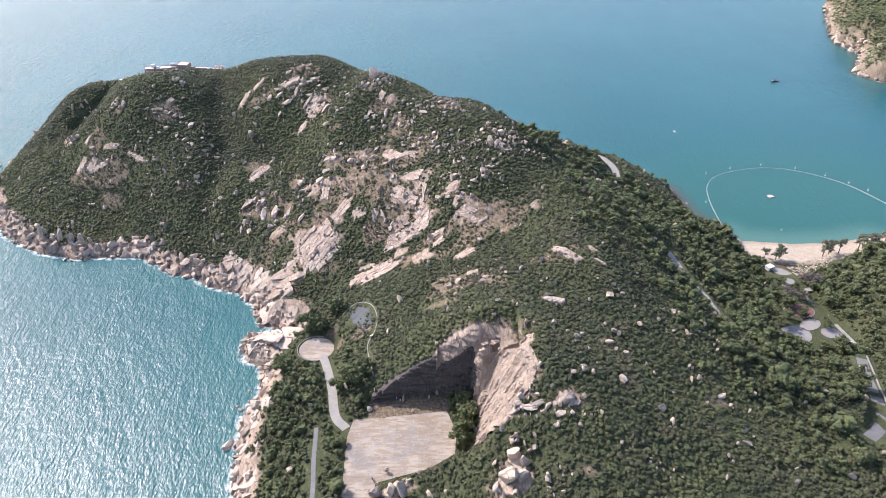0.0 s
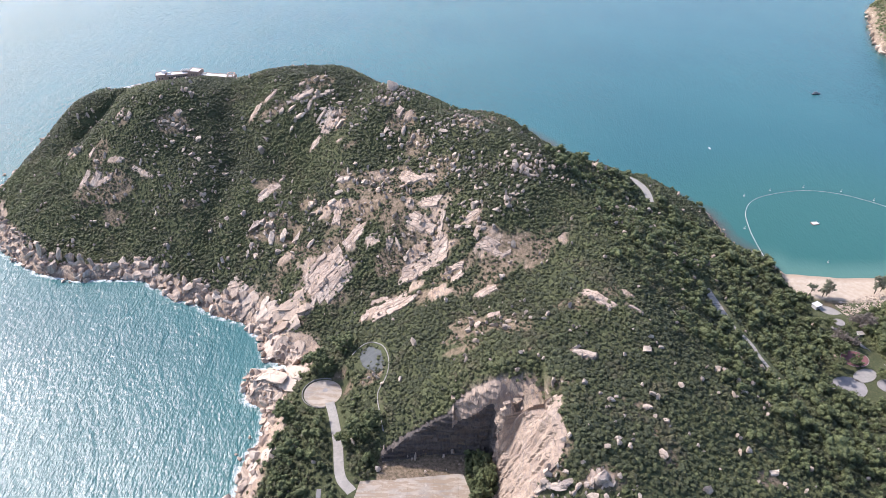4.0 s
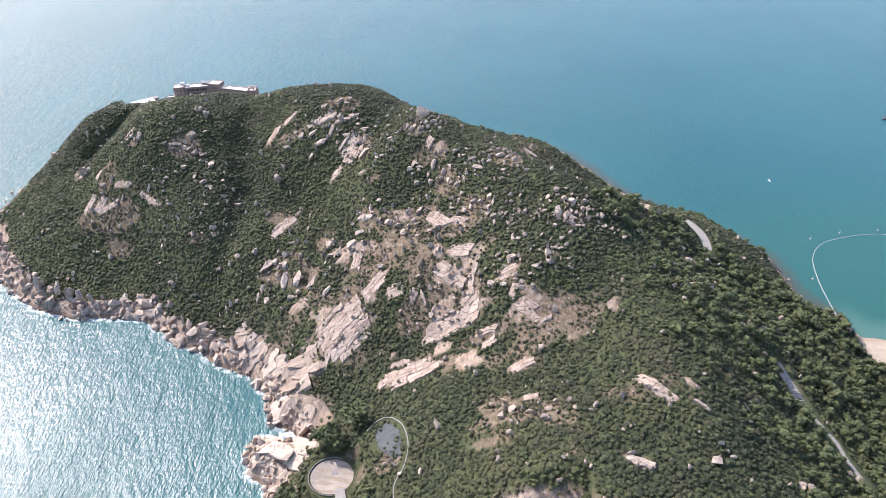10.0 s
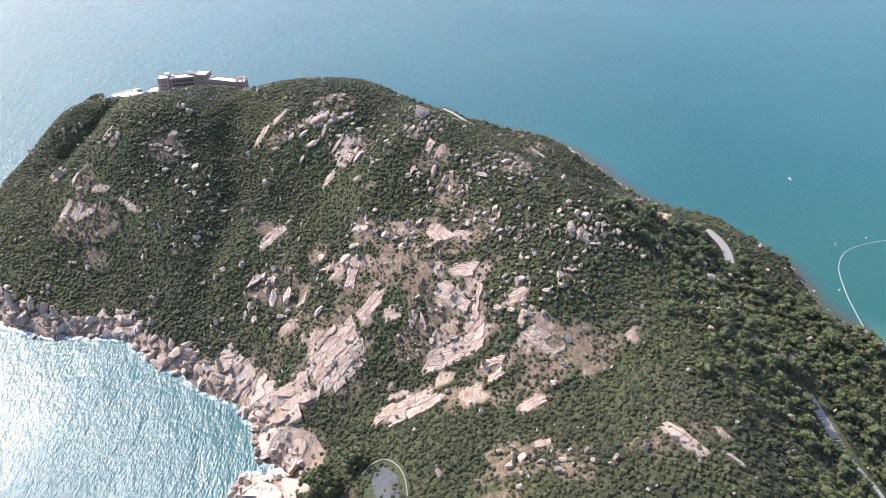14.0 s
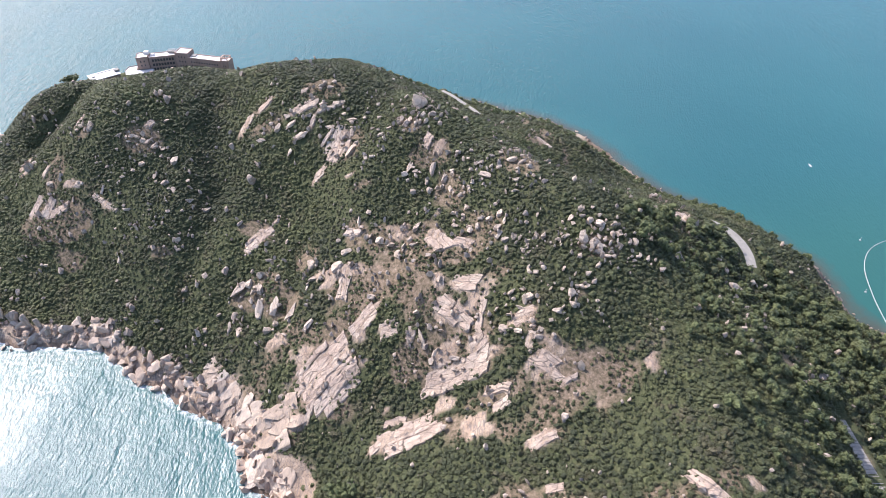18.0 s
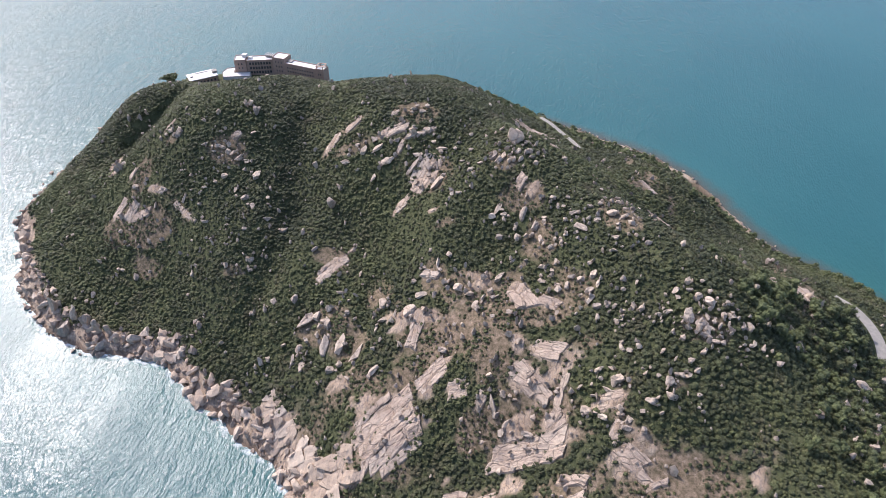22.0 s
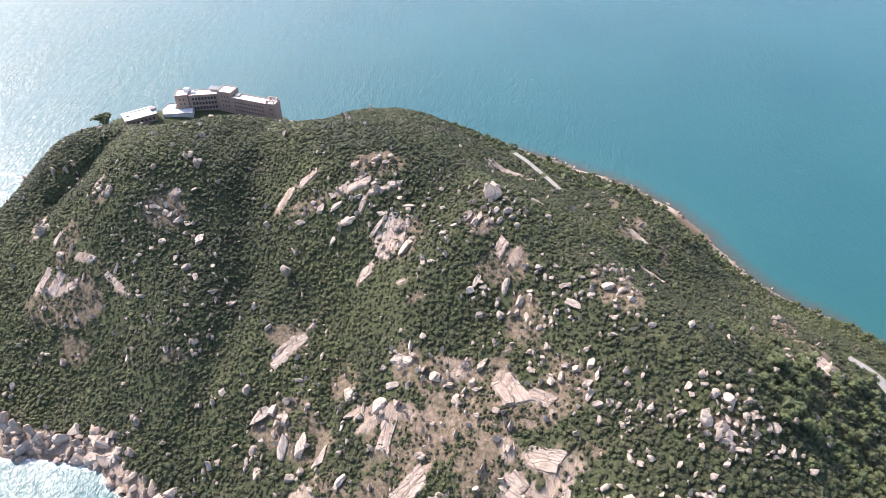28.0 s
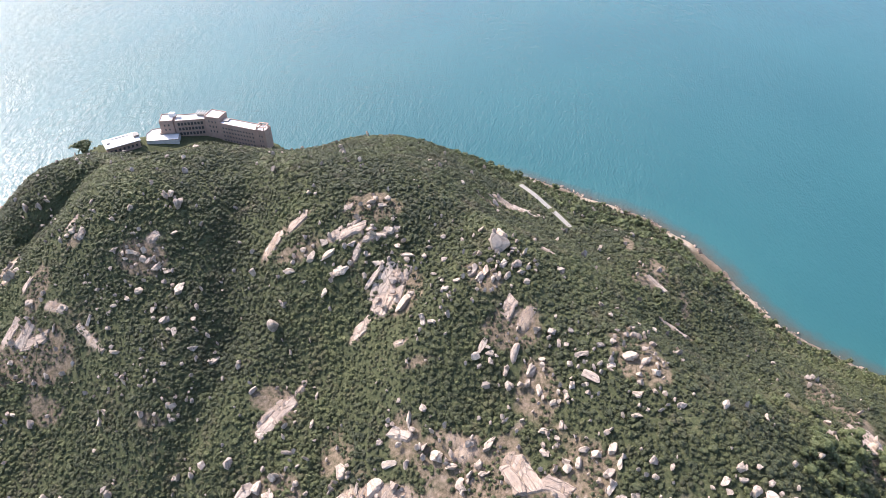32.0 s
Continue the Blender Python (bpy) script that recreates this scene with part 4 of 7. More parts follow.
# ---- land ----
gx, gy, gf = sheet(np.concatenate([np.arange(-450, -130, 2.0), np.arange(-130, 40, 1.25), np.arange(40, 260, 2.0), np.arange(260, 660, 6.0)]), np.concatenate([np.arange(-170, 150, 6.0), np.arange(150, 380, 2.0), np.arange(380, 530, 1.25), np.arange(530, 830, 2.0)]))
gh, gd = land(gx, gy)
rock, earth, beach = cover(gx, gy, gh, gd)
rough = rock * (1 - ease(gd, 0, -4))
cu, cv = 0.83 * gx - 0.56 * gy, 0.56 * gx + 0.83 * gy
gz = gh + rough * (1.0 * grain(gx, gy, 11, 61, 4) + 1.3 * np.abs(grain(cu * 4.5, cv, 16, 67, 3)) + 0.5 * np.abs(grain(gx, gy, 4, 69, 2)))
hewn = (inland(gx, gy, PIT) < -0.2) & (inland(gx, gy, PIT) > -26) & (gx > -39) & (gx < 56) & (gy > 204) & (gy < 278) & (rock > 0.35)
gz = np.where(hewn, gh - 0.9, gz)
gz = np.where(beach > 0.3, np.clip(gd * 0.07, -2, 3), gz)
keep = (gh[gf].max(1) > -2.5)
ground_mesh = shape("ground", np.stack([gx, gy, gz], 1), gf[keep], GROUND, True)
colours(ground_mesh, "cover", rock, earth, beach)
tagged(new("ground", ground_mesh), "steep granite hillside with thin dry soil", "hillside", kind="structure")


# ---- scrub ----
def ball():
    """The twelve corners and twenty faces of an icosahedron of unit size."""
    g = (1 + 5 ** 0.5) / 2
    v = np.array([(a, b * g, 0) for a in (-1, 1) for b in (-1, 1)] + [(0, a, b * g) for a in (-1, 1) for b in (-1, 1)] + [(b * g, 0, a) for a in (-1, 1) for b in (-1, 1)], float)
    near = np.linalg.norm(v[:, None] - v[None], axis=2)
    near = (near > 0.1) & (near < 2.1)
    f = np.array([(i, j, k) for i in range(12) for j in range(i + 1, 12) for k in range(j + 1, 12) if near[i, j] and near[j, k] and near[i, k]])
    flip = np.einsum("ij,ij->i", np.cross(v[f[:, 1]] - v[f[:, 0]], v[f[:, 2]] - v[f[:, 0]]), v[f].mean(1)) < 0
    f[flip] = f[flip][:, ::-1]
    return v / 1.9, f


def tuft_shapes(count, seed, leaves=24, lumps=1, spread=0.45):
    """Bushes of about one metre: ragged lumps under loose leaf clumps."""
    rng, made = np.random.RandomState(seed), []
    unit, tri = ball()
    for _ in range(count):
        vs, fs, base = [np.zeros((0, 3))], [np.zeros((0, 3), int)], 0
        for k in range(lumps):
            a = rng.uniform(0, 6.283)
            v = unit @ np.linalg.qr(rng.normal(size=(3, 3)))[0]
            v = v * rng.uniform(0.55, 1.15, (12, 1)) * (0.85 if lumps == 1 else rng.uniform(0.45, 0.8))
            v = v + (np.array([math.cos(a), math.sin(a), rng.uniform(-0.3, 0.3)]) * spread if lumps > 1 else 0)
            f = tri[v[tri].mean(1)[:, 2] > -0.25]
            vs.append(v)
            fs.append(f + base)
            base += len(v)
        way = rng.normal(size=(leaves, 3))
        way[:, 2] = np.abs(way[:, 2]) * 0.9 - 0.25
        way /= np.linalg.norm(way, axis=1)[:, None]
        mid = way * rng.uniform(0.55, 1.15, (leaves, 1))
        face = way + rng.normal(size=(leaves, 3)) * 0.7
        a = np.cross(face, rng.normal(size=(leaves, 3)))
        a /= np.linalg.norm(a, axis=1)[:, None]
        b = np.cross(face, a)
        b /= np.linalg.norm(b, axis=1)[:, None]
        r = rng.uniform(0.12, 0.28, (leaves, 1))
        leaf = np.stack([mid + a * r, mid - a * r * 0.5 + b * r * 0.9, mid - a * r * 0.5 - b * r * 0.9], 1).reshape(-1, 3)
        made.append((np.vstack(vs + [leaf]), np.vstack(fs + [np.arange(leaves * 3).reshape(-1, 3) + base])))
    return made


def scatter(spots, sizes, heights, shapes, seed, marks=None):
    """One joined mesh of tufts standing at the spots (x, y, z); marks are handed on to the corners of each."""
    rng = np.random.RandomState(seed)
    kind = rng.randint(0, len(shapes), len(spots))
    all_v, all_f, all_m, base = [], [], [], 0
    for k, (v, f) in enumerate(shapes):
        m = kind == k
        n = int(m.sum())
        if not n:
            continue
        a = rng.uniform(0, 2 * math.pi, n)
        c, s = np.cos(a)[:, None], np.sin(a)[:, None]
        r, hgt = sizes[m][:, None] * rng.uniform(0.8, 1.2, (n, 1)), heights[m][:, None]
        x = (v[:, 0] * c - v[:, 1] * s) * r + spots[m, 0:1]
        y = (v[:, 0] * s + v[:, 1] * c) * r * rng.uniform(0.8, 1.2, (n, 1)) + spots[m, 1:2]
        z = (v[:, 2] + 0.35) * hgt * 0.75 + spots[m, 2:3]
        all_v.append(np.stack([x, y, z], 2).reshape(-1, 3))
        all_f.append((f[None] + (np.arange(n) * len(v))[:, None, None]).reshape(-1, 3) + base)
        all_m.append(np.repeat(marks[m], len(v)) if marks is not None else None)
        base += n * len(v)
    if marks is not None:
        return np.concatenate(all_v), np.concatenate(all_f), np.concatenate(all_m)
    return np.concatenate(all_v), np.concatenate(all_f)


def plantable(x, y, h, d, lot, clear=0.0):
    """Where plants stand: off rock, water, ways, yards and boulders."""
    rock, earth, beach = cover(x, y, h, d)
    ok = (d > 5) & (beach < 0.2) & (lot > rock * 0.975) & (lot > earth * (0.40 - 2.4 * grain(x, y, 9, 237, 3))) & (h > 1.5) & ~((inland(x, y, PIT) > -1) & (x > -40) & (x < 3) & (y > 239))
    ok &= inland(x, y, PAD) < -1.2
    for line, wide, _ in ROADS:
        ok &= along(x, y, line)[0] > wide * 0.5 + (3.2 + 1.6 * clear if _ in ("road", "court") else 3.4 + 1.2 * clear if _ == "stair" else 1.7 + 1.0 * clear)
    ok &= (along(x, y, DRAIN)[0] > 1.6) & (np.hypot((x + 52) / 9, (y - 317) / 9) > 1 - 0.6 * (lot > 0.7))
    for ring in CLEARED:
        ok &= inland(x, y, np.array(ring, float)) < -0.8
    for bx, by, s in BOULDERS:
        ok &= np.hypot(x - bx, y - by + 0.35 * s + 0.4) > 0.38 * s + 0.2
    return ok


def sown(x0, x1, y0, y1, step, seed, clear=0.0):
    rng = np.random.RandomState(seed)
    x, y = np.meshgrid(np.arange(x0, x1, step), np.arange(y0, y1, step))
    x = (x + rng.uniform(-0.5, 0.5, x.shape) * step * 1.5).ravel()
    y = (y + rng.uniform(-0.5, 0.5, y.shape) * step * 1.5).ravel()
    h, d = land(x, y)
    near = d > 4
    x, y, h, d = x[near], y[near], h[near], d[near]
    ok = plantable(x, y, h, d, rng.uniform(0, 1, x.shape), clear)
    return x[ok], y[ok], h[ok], rng


def woodland(x, y):
    """Where tall trees take over from scrub."""
    w = np.maximum(ease(x + 0.35 * (y - 300), 150, 205), 0.75 * ease(x + 0.35 * (y - 300) + 22 * grain(x, y, 30, 131, 3), 100, 150)) * ease(y, 520, 470)
    w = np.maximum(w, ease(x, -52, -58) * ease(y, 296, 286) * ease(y, 120, 140))
    w = np.maximum(w, ease(y + 0.62 * x, 636, 690) * ease(x, -190, -120) * 0.85)
    return np.maximum(w, (inland(x, y, PIT) > -2) * ((x < -40) | (x > 3)) * 1.0)


def tones(x, y, which):
    """The tone of each plant: its own, leaning to that of its part of the slope."""
    return np.clip(0.45 + 0.22 * (which - 0.5) + 0.58 * grain(x, y, 34, 231, 4) + 0.22 * grain(x, y, 8, 233, 2), 0, 1)


def bush_shapes(count, seed, leaves):
    """Round bushes of about one metre: a lumpy dome with loose leaf clumps standing off it."""
    rng, made = np.random.RandomState(seed), []
    bm = bmesh.new()
    bmesh.ops.create_icosphere(bm, subdivisions=2, radius=1.0)
    unit = np.array([p.co[:] for p in bm.verts])
    tri = np.array([[p.index for p in q.verts] for q in bm.faces])
    bm.free()
    for k in range(count):
        v = unit @ np.linalg.qr(rng.normal(size=(3, 3)))[0]
        lumps = sum(np.clip(v @ (d / np.linalg.norm(d)), 0, 1) ** 6 * 0.35 for d in rng.normal(size=(6, 3)))
        v = v * (0.50 + lumps + rng.uniform(-0.24, 0.24, len(v)))[:, None]
        f = tri[v[tri].mean(1)[:, 2] > -0.12]
        used, f = np.unique(f, return_inverse=True)
        v, f = v[used], f.reshape(-1, 3)
        (lv, lf), = tuft_shapes(1, seed * 50 + k, leaves, 0)
        made.append((np.vstack([v, lv * 0.95]), np.vstack([f, lf + len(v)])))
    return made


tufts, low_tufts = tuft_shapes(16, 5, 16), tuft_shapes(30, 6, 15, 1)
bushes = bush_shapes(18, 9, 24)
for name, box, step, shapes in (("hill_bushes", (-440, 290, 288, 650), 4.0, bushes), ("hill_scrub", (-440, 290, 288, 650), 1.85, low_tufts), ("back_scrub", (-440, 260, 650, 815), 2.3, low_tufts), ("back_bushes", (-440, 260, 650, 760), 4.4, bushes),
                                ("quarry_bushes", (-118, 290, 150, 288), 3.6, bushes), ("quarry_scrub", (-118, 290, 150, 288), 1.85, low_tufts), ("inland_scrub", (-118, 260, -90, 150), 4.4, low_tufts), ("east_scrub", (290, 640, 150, 480), 6.5, low_tufts)):
    x, y, h, rng = sown(*box, step, 11 + len(name))
    w = woodland(x, y)
    keep = rng.uniform(0, 1, len(x)) > 0.5 * w
    x, y, h, w = x[keep], y[keep], h[keep], w[keep]
    patchy = np.clip(1.0 + 0.45 * grain(x, y, 24, 71) + 0.35 * grain(x, y, 6, 73), 0.5, 1.7)
    bareness = cover(x, y, h, land(x, y)[1])[1]
    if shapes is bushes:
        size = np.clip(1.15 * np.exp(rng.normal(0, 0.36, len(x))) * patchy, 0.7, 2.4) * (1 - 0.2 * bareness)
        tall = size * rng.uniform(0.42, 0.75, len(x)) + 0.5 * w
    else:
        size = np.clip(step * np.exp(rng.normal(-0.36, 0.30, len(x))) * patchy, 0.5, 1.8 if step < 4 else step * 0.75) * (1 - 0.3 * bareness)
        tall = size * rng.uniform(0.55, 1.0, len(x)) + 0.25 + 0.6 * w
    v, f, one = scatter(np.stack([x, y, h - 0.1], 1), size, tall * 1.2, shapes, 3, tones(x, y, rng.uniform(0, 1, len(x))))
    me = shape(name, v, f, LEAVES)
    colours(me, "plant", one)
    tagged(new(name, me), "dense dark green scrub covering the slope", "scrub", kind="stuff")


x, y, h, rng = sown(-420, 230, 185, 740, 1.7, 43)
a, d = land(x, y)
rock, earth, beach = cover(x, y, h, d)
k = rng.uniform(0, 1, len(x)) < 0.75 * earth + 0.03
size = rng.uniform(0.5, 1.0, k.sum())
v, f = scatter(np.stack([x[k], y[k], h[k]], 1), size, size * 0.8, tuft_shapes(8, 15, 12, 0), 45)
tagged(new("dry_grass", shape("dry_grass", v, f, STRAW)), "straw coloured dry grass on open ground", "grass", kind="stuff")

# ---- trees in the hollows ----
def crowns(spots, wide, tall, seed, count=7):
    """Lumpy crowns: each a dome of leaf clumps round its spot."""
    rng = np.random.RandomState(seed)
    n = len(spots)
    a, up = rng.uniform(0, 6.283, (n, count)), rng.uniform(0, 1, (n, count)) ** 0.7
    r = wide[:, None] * np.sqrt(1 - 0.75 * up * up) * rng.uniform(0.45, 1.0, (n, count)) * 0.75
    p = np.stack([spots[:, :1] + r * np.cos(a), spots[:, 1:2] + r * np.sin(a), spots[:, 2:3] + tall[:, None] * (0.25 + 0.6 * up)], 2).reshape(-1, 3)
    s = (wide[:, None] * rng.uniform(0.34, 0.6, (n, count))).ravel()
    return p, s


for name, box, step in (("valley_woods", (60, 330, 190, 520), 5.3), ("quarry_woods", (-112, 25, 150, 300), 4.4), ("shore_woods", (-130, 220, 470, 760), 5.2), ("east_woods", (330, 600, 150, 480), 14.0)):
    x, y, h, rng = sown(*box, step, 23, 3.0)
    keep = rng.uniform(0, 1, len(x)) < woodland(x, y) * 0.9
    x, y, h = x[keep], y[keep], h[keep]
    wide = step * np.exp(rng.normal(-0.58, 0.28, len(x))) * (0.75 if name == "shore_woods" else 1.0)
    p, s = crowns(np.stack([x, y, h], 1), wide, wide * rng.uniform(0.9, 1.5, len(x)) + 0.4, 31)
    v, f = scatter(p, s, s * 1.25, tufts, 37)
    tagged(new(name, shape(name, v, f, FOREST)), "leafy green woodland crowns in the hollow", "woodland", kind="stuff")


# ---- rocks ----
def part(name, bm, material, parent=None, label="", at=None):
    """Links a bmesh or a mesh as one object under a thing."""
    if isinstance(bm, bmesh.types.BMesh):
        me = bpy.data.meshes.new(name)
        bm.normal_update()
        bm.to_mesh(me)
        bm.free()
        me.materials.append(material)
    else:
        me = bm
    ob = new(name, me)
    if parent:
        ob.parent = parent
    if at is not None:
        ob.matrix_basis = at
    return tagged(ob, label) if label else ob


def boulder_mesh(seed, detail=3, cuts=9):
    """A rounded granite block of unit half size with broken flats."""
    rng = np.random.RandomState(seed)
    bm = bmesh.new()
    bmesh.ops.create_icosphere(bm, subdivisions=detail, radius=1.0)
    v = np.array([p.co[:] for p in bm.verts])
    f = np.array([[p.index for p in q.verts] for q in bm.faces])
    bm.free()
    v *= rng.uniform(0.62, 1.2, 3)
    for _ in range(cuts):
        n = rng.normal(size=3)
        n /= np.linalg.norm(n)
        over = np.clip(v @ n - rng.uniform(0.26, 0.60), 0, None)
        v -= over[:, None] * n 
    wave = sum(np.sin(v @ rng.normal(size=3) * s + rng.uniform(0, 6)) / s for s in (3.0, 5.0, 9.0))
    v *= (1.22 + 0.09 * wave + rng.normal(size=len(v)) * 0.018)[:, None]
    return v, f


def ground_frame(x, y, reach=3.0):
    """Height and upward normal of the land at many places."""
    x, y = np.asarray(x, float), np.asarray(y, float)
    h = land(x, y)[0]
    dx = (land(x + reach, y)[0] - land(x - reach, y)[0]) / (2 * reach)
    dy = (land(x, y + reach)[0] - land(x, y - reach)[0]) / (2 * reach)
    n = np.stack([-dx, -dy, np.ones_like(h)], 1)
    return h, n / np.linalg.norm(n, axis=1)[:, None]


big_shapes = [shape("boulder", *boulder_mesh(100 + k, 3, 14), BOULDER) for k in range(16)]
shore_shapes = [shape("shore_boulder", *boulder_mesh(200 + k, 2, 13), SHORE_ROCK, False) for k in range(14)]
rng = np.random.RandomState(7)
spots = np.array(ROUNDED, float)
hs, ns = ground_frame(spots[:, 0], spots[:, 1])
for (x, y, s), h, n in zip(spots, hs, ns):
    m = Matrix.Translation((x, y, h + 0.46 * s + 0.2)) @ Vector((n[0] * rng.uniform(-0.2, 1.0), n[1] * rng.uniform(-0.2, 1.0), 1)).to_track_quat("Z", "Y").to_matrix().to_4x4()
    m = m @ Matrix.Rotation(rng.uniform(0, 6.28), 4, "Z") @ Matrix.Diagonal((s * rng.uniform(0.6, 0.9), s * rng.uniform(0.5, 0.72), s * rng.uniform(0.6, 1.0), 1))
    ob = new("boulder", big_shapes[rng.randint(16)])
    ob.matrix_basis = m
    word = "huge" if s > 6 else "large" if s > 3.5 else "small"
    tagged(ob, word + " pale pink granite boulder resting among scrub", "boulder", "boulders on the hillside")


def block_mesh(seed):
    """A weathered granite block: broad broken flats with worn arrises, of unit half size."""
    rng = np.random.RandomState(seed)
    v, f = boulder_mesh(seed, 3, 0)
    v = v / np.linalg.norm(v, axis=1)[:, None]
    v = np.sign(v) * np.abs(v) ** rng.uniform(0.5, 0.75)
    for _ in range(11):
        n = rng.normal(size=3) * (1.0, 1.0, 0.9)
        n /= np.linalg.norm(n)
        v -= np.clip(v @ n - rng.uniform(0.42, 0.85), 0, None)[:, None] * n
    for _ in range(2):
        n = rng.normal(size=3) * (1.0, 0.7, 0.3)
        n /= np.linalg.norm(n)
        v *= (1 - 0.16 * np.exp(-((v @ n - rng.uniform(-0.35, 0.35)) / 0.07) ** 2))[:, None]
    wave = sum(np.sin(v @ rng.normal(size=3) * k + rng.uniform(0, 6)) / k for k in (5.0, 9.0, 16.0))
    v *= (1 + 0.05 * wave + rng.normal(size=len(v)) * 0.02)[:, None]
    return v / np.abs(v).max(0), f


block_shapes = [shape("boulder", *block_mesh(900 + k), BOULDER) for k in range(24)]
spots = np.array(BLOCKS, float)
hs, ns = ground_frame(spots[:, 0], spots[:, 1], 2.5)
for (x, y, a, b, turn), h, n in zip(spots, hs, ns):
    sunk = a > 8
    up = Vector(n).lerp(Vector((0, 0, 1)), 0.0 if sunk else rng.uniform(0.1, 0.5)).normalized()
    way = Vector((math.cos(radians(turn)), math.sin(radians(turn)), 0))
    way = (way - up * way.dot(up)).normalized()
    turned = Matrix((way, up.cross(way), up)).transposed().to_4x4()
    high = b * rng.uniform(0.22, 0.32) + 0.5 if sunk else b * rng.uniform(0.30, 0.50) + 0.4
    ob = new("boulder", block_shapes[rng.randint(24)])
    ob.matrix_basis = Matrix.Translation((x, y, h + 0.35 * high + 0.2)) @ turned @ Matrix.Rotation(rng.normal() * 0.1, 4, "X") @ Matrix.Rotation(rng.normal() * 0.1, 4, "Y") @ Matrix.Diagonal((a * 0.53, b * 0.54, high, 1))
    word = "huge" if a > 8 else "large" if a > 5 else "small"
    form = "long" if a > 2.0 * b else "blocky" if rng.uniform() < 0.5 else "rounded"
    tagged(ob, word + " " + form + " cream granite boulder standing clear of scrub", "boulder", "boulders on the hillside")
spots = np.array(BOULDERS, float)


def slab_mesh(seed, long):
    """A massive sheet of rock with a broad worn top and broken ends, of unit half size."""
    rng = np.random.RandomState(seed)
    v, f = boulder_mesh(seed, 3, 5)
    v = v / np.abs(v).max(0)
    for _ in range(5):
        a = rng.uniform(0, 6.283)
        n = np.array([math.cos(a), math.sin(a) * 0.8, rng.uniform(-0.1, 0.3)])
        n /= np.linalg.norm(n)
        v -= np.clip(v @ n - rng.uniform(0.55, 0.85), 0, None)[:, None] * n
    top = np.clip(v[:, 2] - rng.uniform(0.35, 0.55), 0, None)
    v[:, 2] -= top * 0.9
    rib = np.sin(v[:, 0] * (9 if long else 5) + 2 * np.sin(v[:, 1] * 2 + seed)) * 0.05
    v[:, 2] += rib * (v[:, 2] > 0.1)
    return v, f


slab_shapes = [[shape("slab", *slab_mesh(700 + k + 20 * run, run), mat) for k in range(9)] for run in (0, 1) for mat in (ROCK, SHORE_ROCK)]


def outcrop(x, y, wide, long, pieces, run, seed, wet):
    rng = np.random.RandomState(seed)
    h, n = ground_frame([x], [y], 6.0)
    up = Vector(n[0])
    across = Vector((-up.y, up.x, 0))
    across = across.normalized() if across.length > 0.02 else Vector((1, 0, 0))
    if across.x < 0:
        across = -across
    down = up.cross(across)
    thing = new("rock_outcrop")
    thing.location = (x, y, h[0])
    tagged(thing, "bare pink granite outcrop split by joints" if not run else "smooth streaked granite face with long sloping joints", "outcrop", "granite outcrops on the slope")
    share = math.sqrt(wide * long / pieces)
    turn = rng.uniform(-0.08, 0.08) if run and y < 300 else rng.uniform(-0.45, -0.2) if run else rng.uniform(-0.5, 0.5)
    cols = max(1, round(math.sqrt(pieces * wide / long)))
    rows = max(1, math.ceil(pieces / cols))
    mids = []
    for r in range(rows):
        for c in range(cols):
            q = np.array([(c + 0.5 + 0.5 * (r % 2) - 0.25) / cols - 0.5, (r + 0.5) / rows - 0.5]) + rng.uniform(-0.3, 0.3, 2) / (cols, rows)
            if (q @ q) < 0.30:
                mids.append(q * (wide, long))
    mids = np.array(mids if mids else [(0.0, 0.0)])
    wx, wy = x + mids[:, 0] * across.x + mids[:, 1] * down.x, y + mids[:, 0] * across.y + mids[:, 1] * down.y
    hh, nn = ground_frame(wx, wy, 2.5)
    for bx, by, bh, bn in zip(wx, wy, hh, nn):
        bu = Vector(bn).lerp(up, 0.4).normalized()
        ba = (across - bu * across.dot(bu)).normalized()
        frame3 = Matrix((ba, bu.cross(ba), bu)).transposed().to_4x4()
        s = share * rng.uniform(1.05, 1.75)
        size = (s * rng.uniform(0.42, 0.6), s * rng.uniform(0.75, 1.05), s * rng.uniform(0.15, 0.25)) if run else (s * rng.uniform(0.6, 0.85), s * rng.uniform(0.55, 0.8), s * rng.uniform(0.22, 0.5))
        m = Matrix.Translation((bx - x, by - y, bh - h[0])) @ frame3 @ Matrix.Rotation(turn + rng.normal() * (0.08 if run else 0.4), 4, "Z") @ Matrix.Rotation(rng.normal() * 0.07, 4, "X") @ Matrix.Rotation(rng.normal() * 0.09, 4, "Y")
        part("slab", slab_shapes[2 * run + wet][rng.randint(9)], None, thing, at=m @ Matrix.Diagonal((*size, 1)))
    return thing


for i, (x, y, wide, long, pieces, run) in enumerate(OUTCROPS):
    d = bare_land(np.array([float(x)]), np.array([float(y)]))[1][0]
    outcrop(x, y, wide, long, int(pieces * (0.75 if run and y > 300 else 1.5)) + 1, run, 300 + i, int(d < 18))

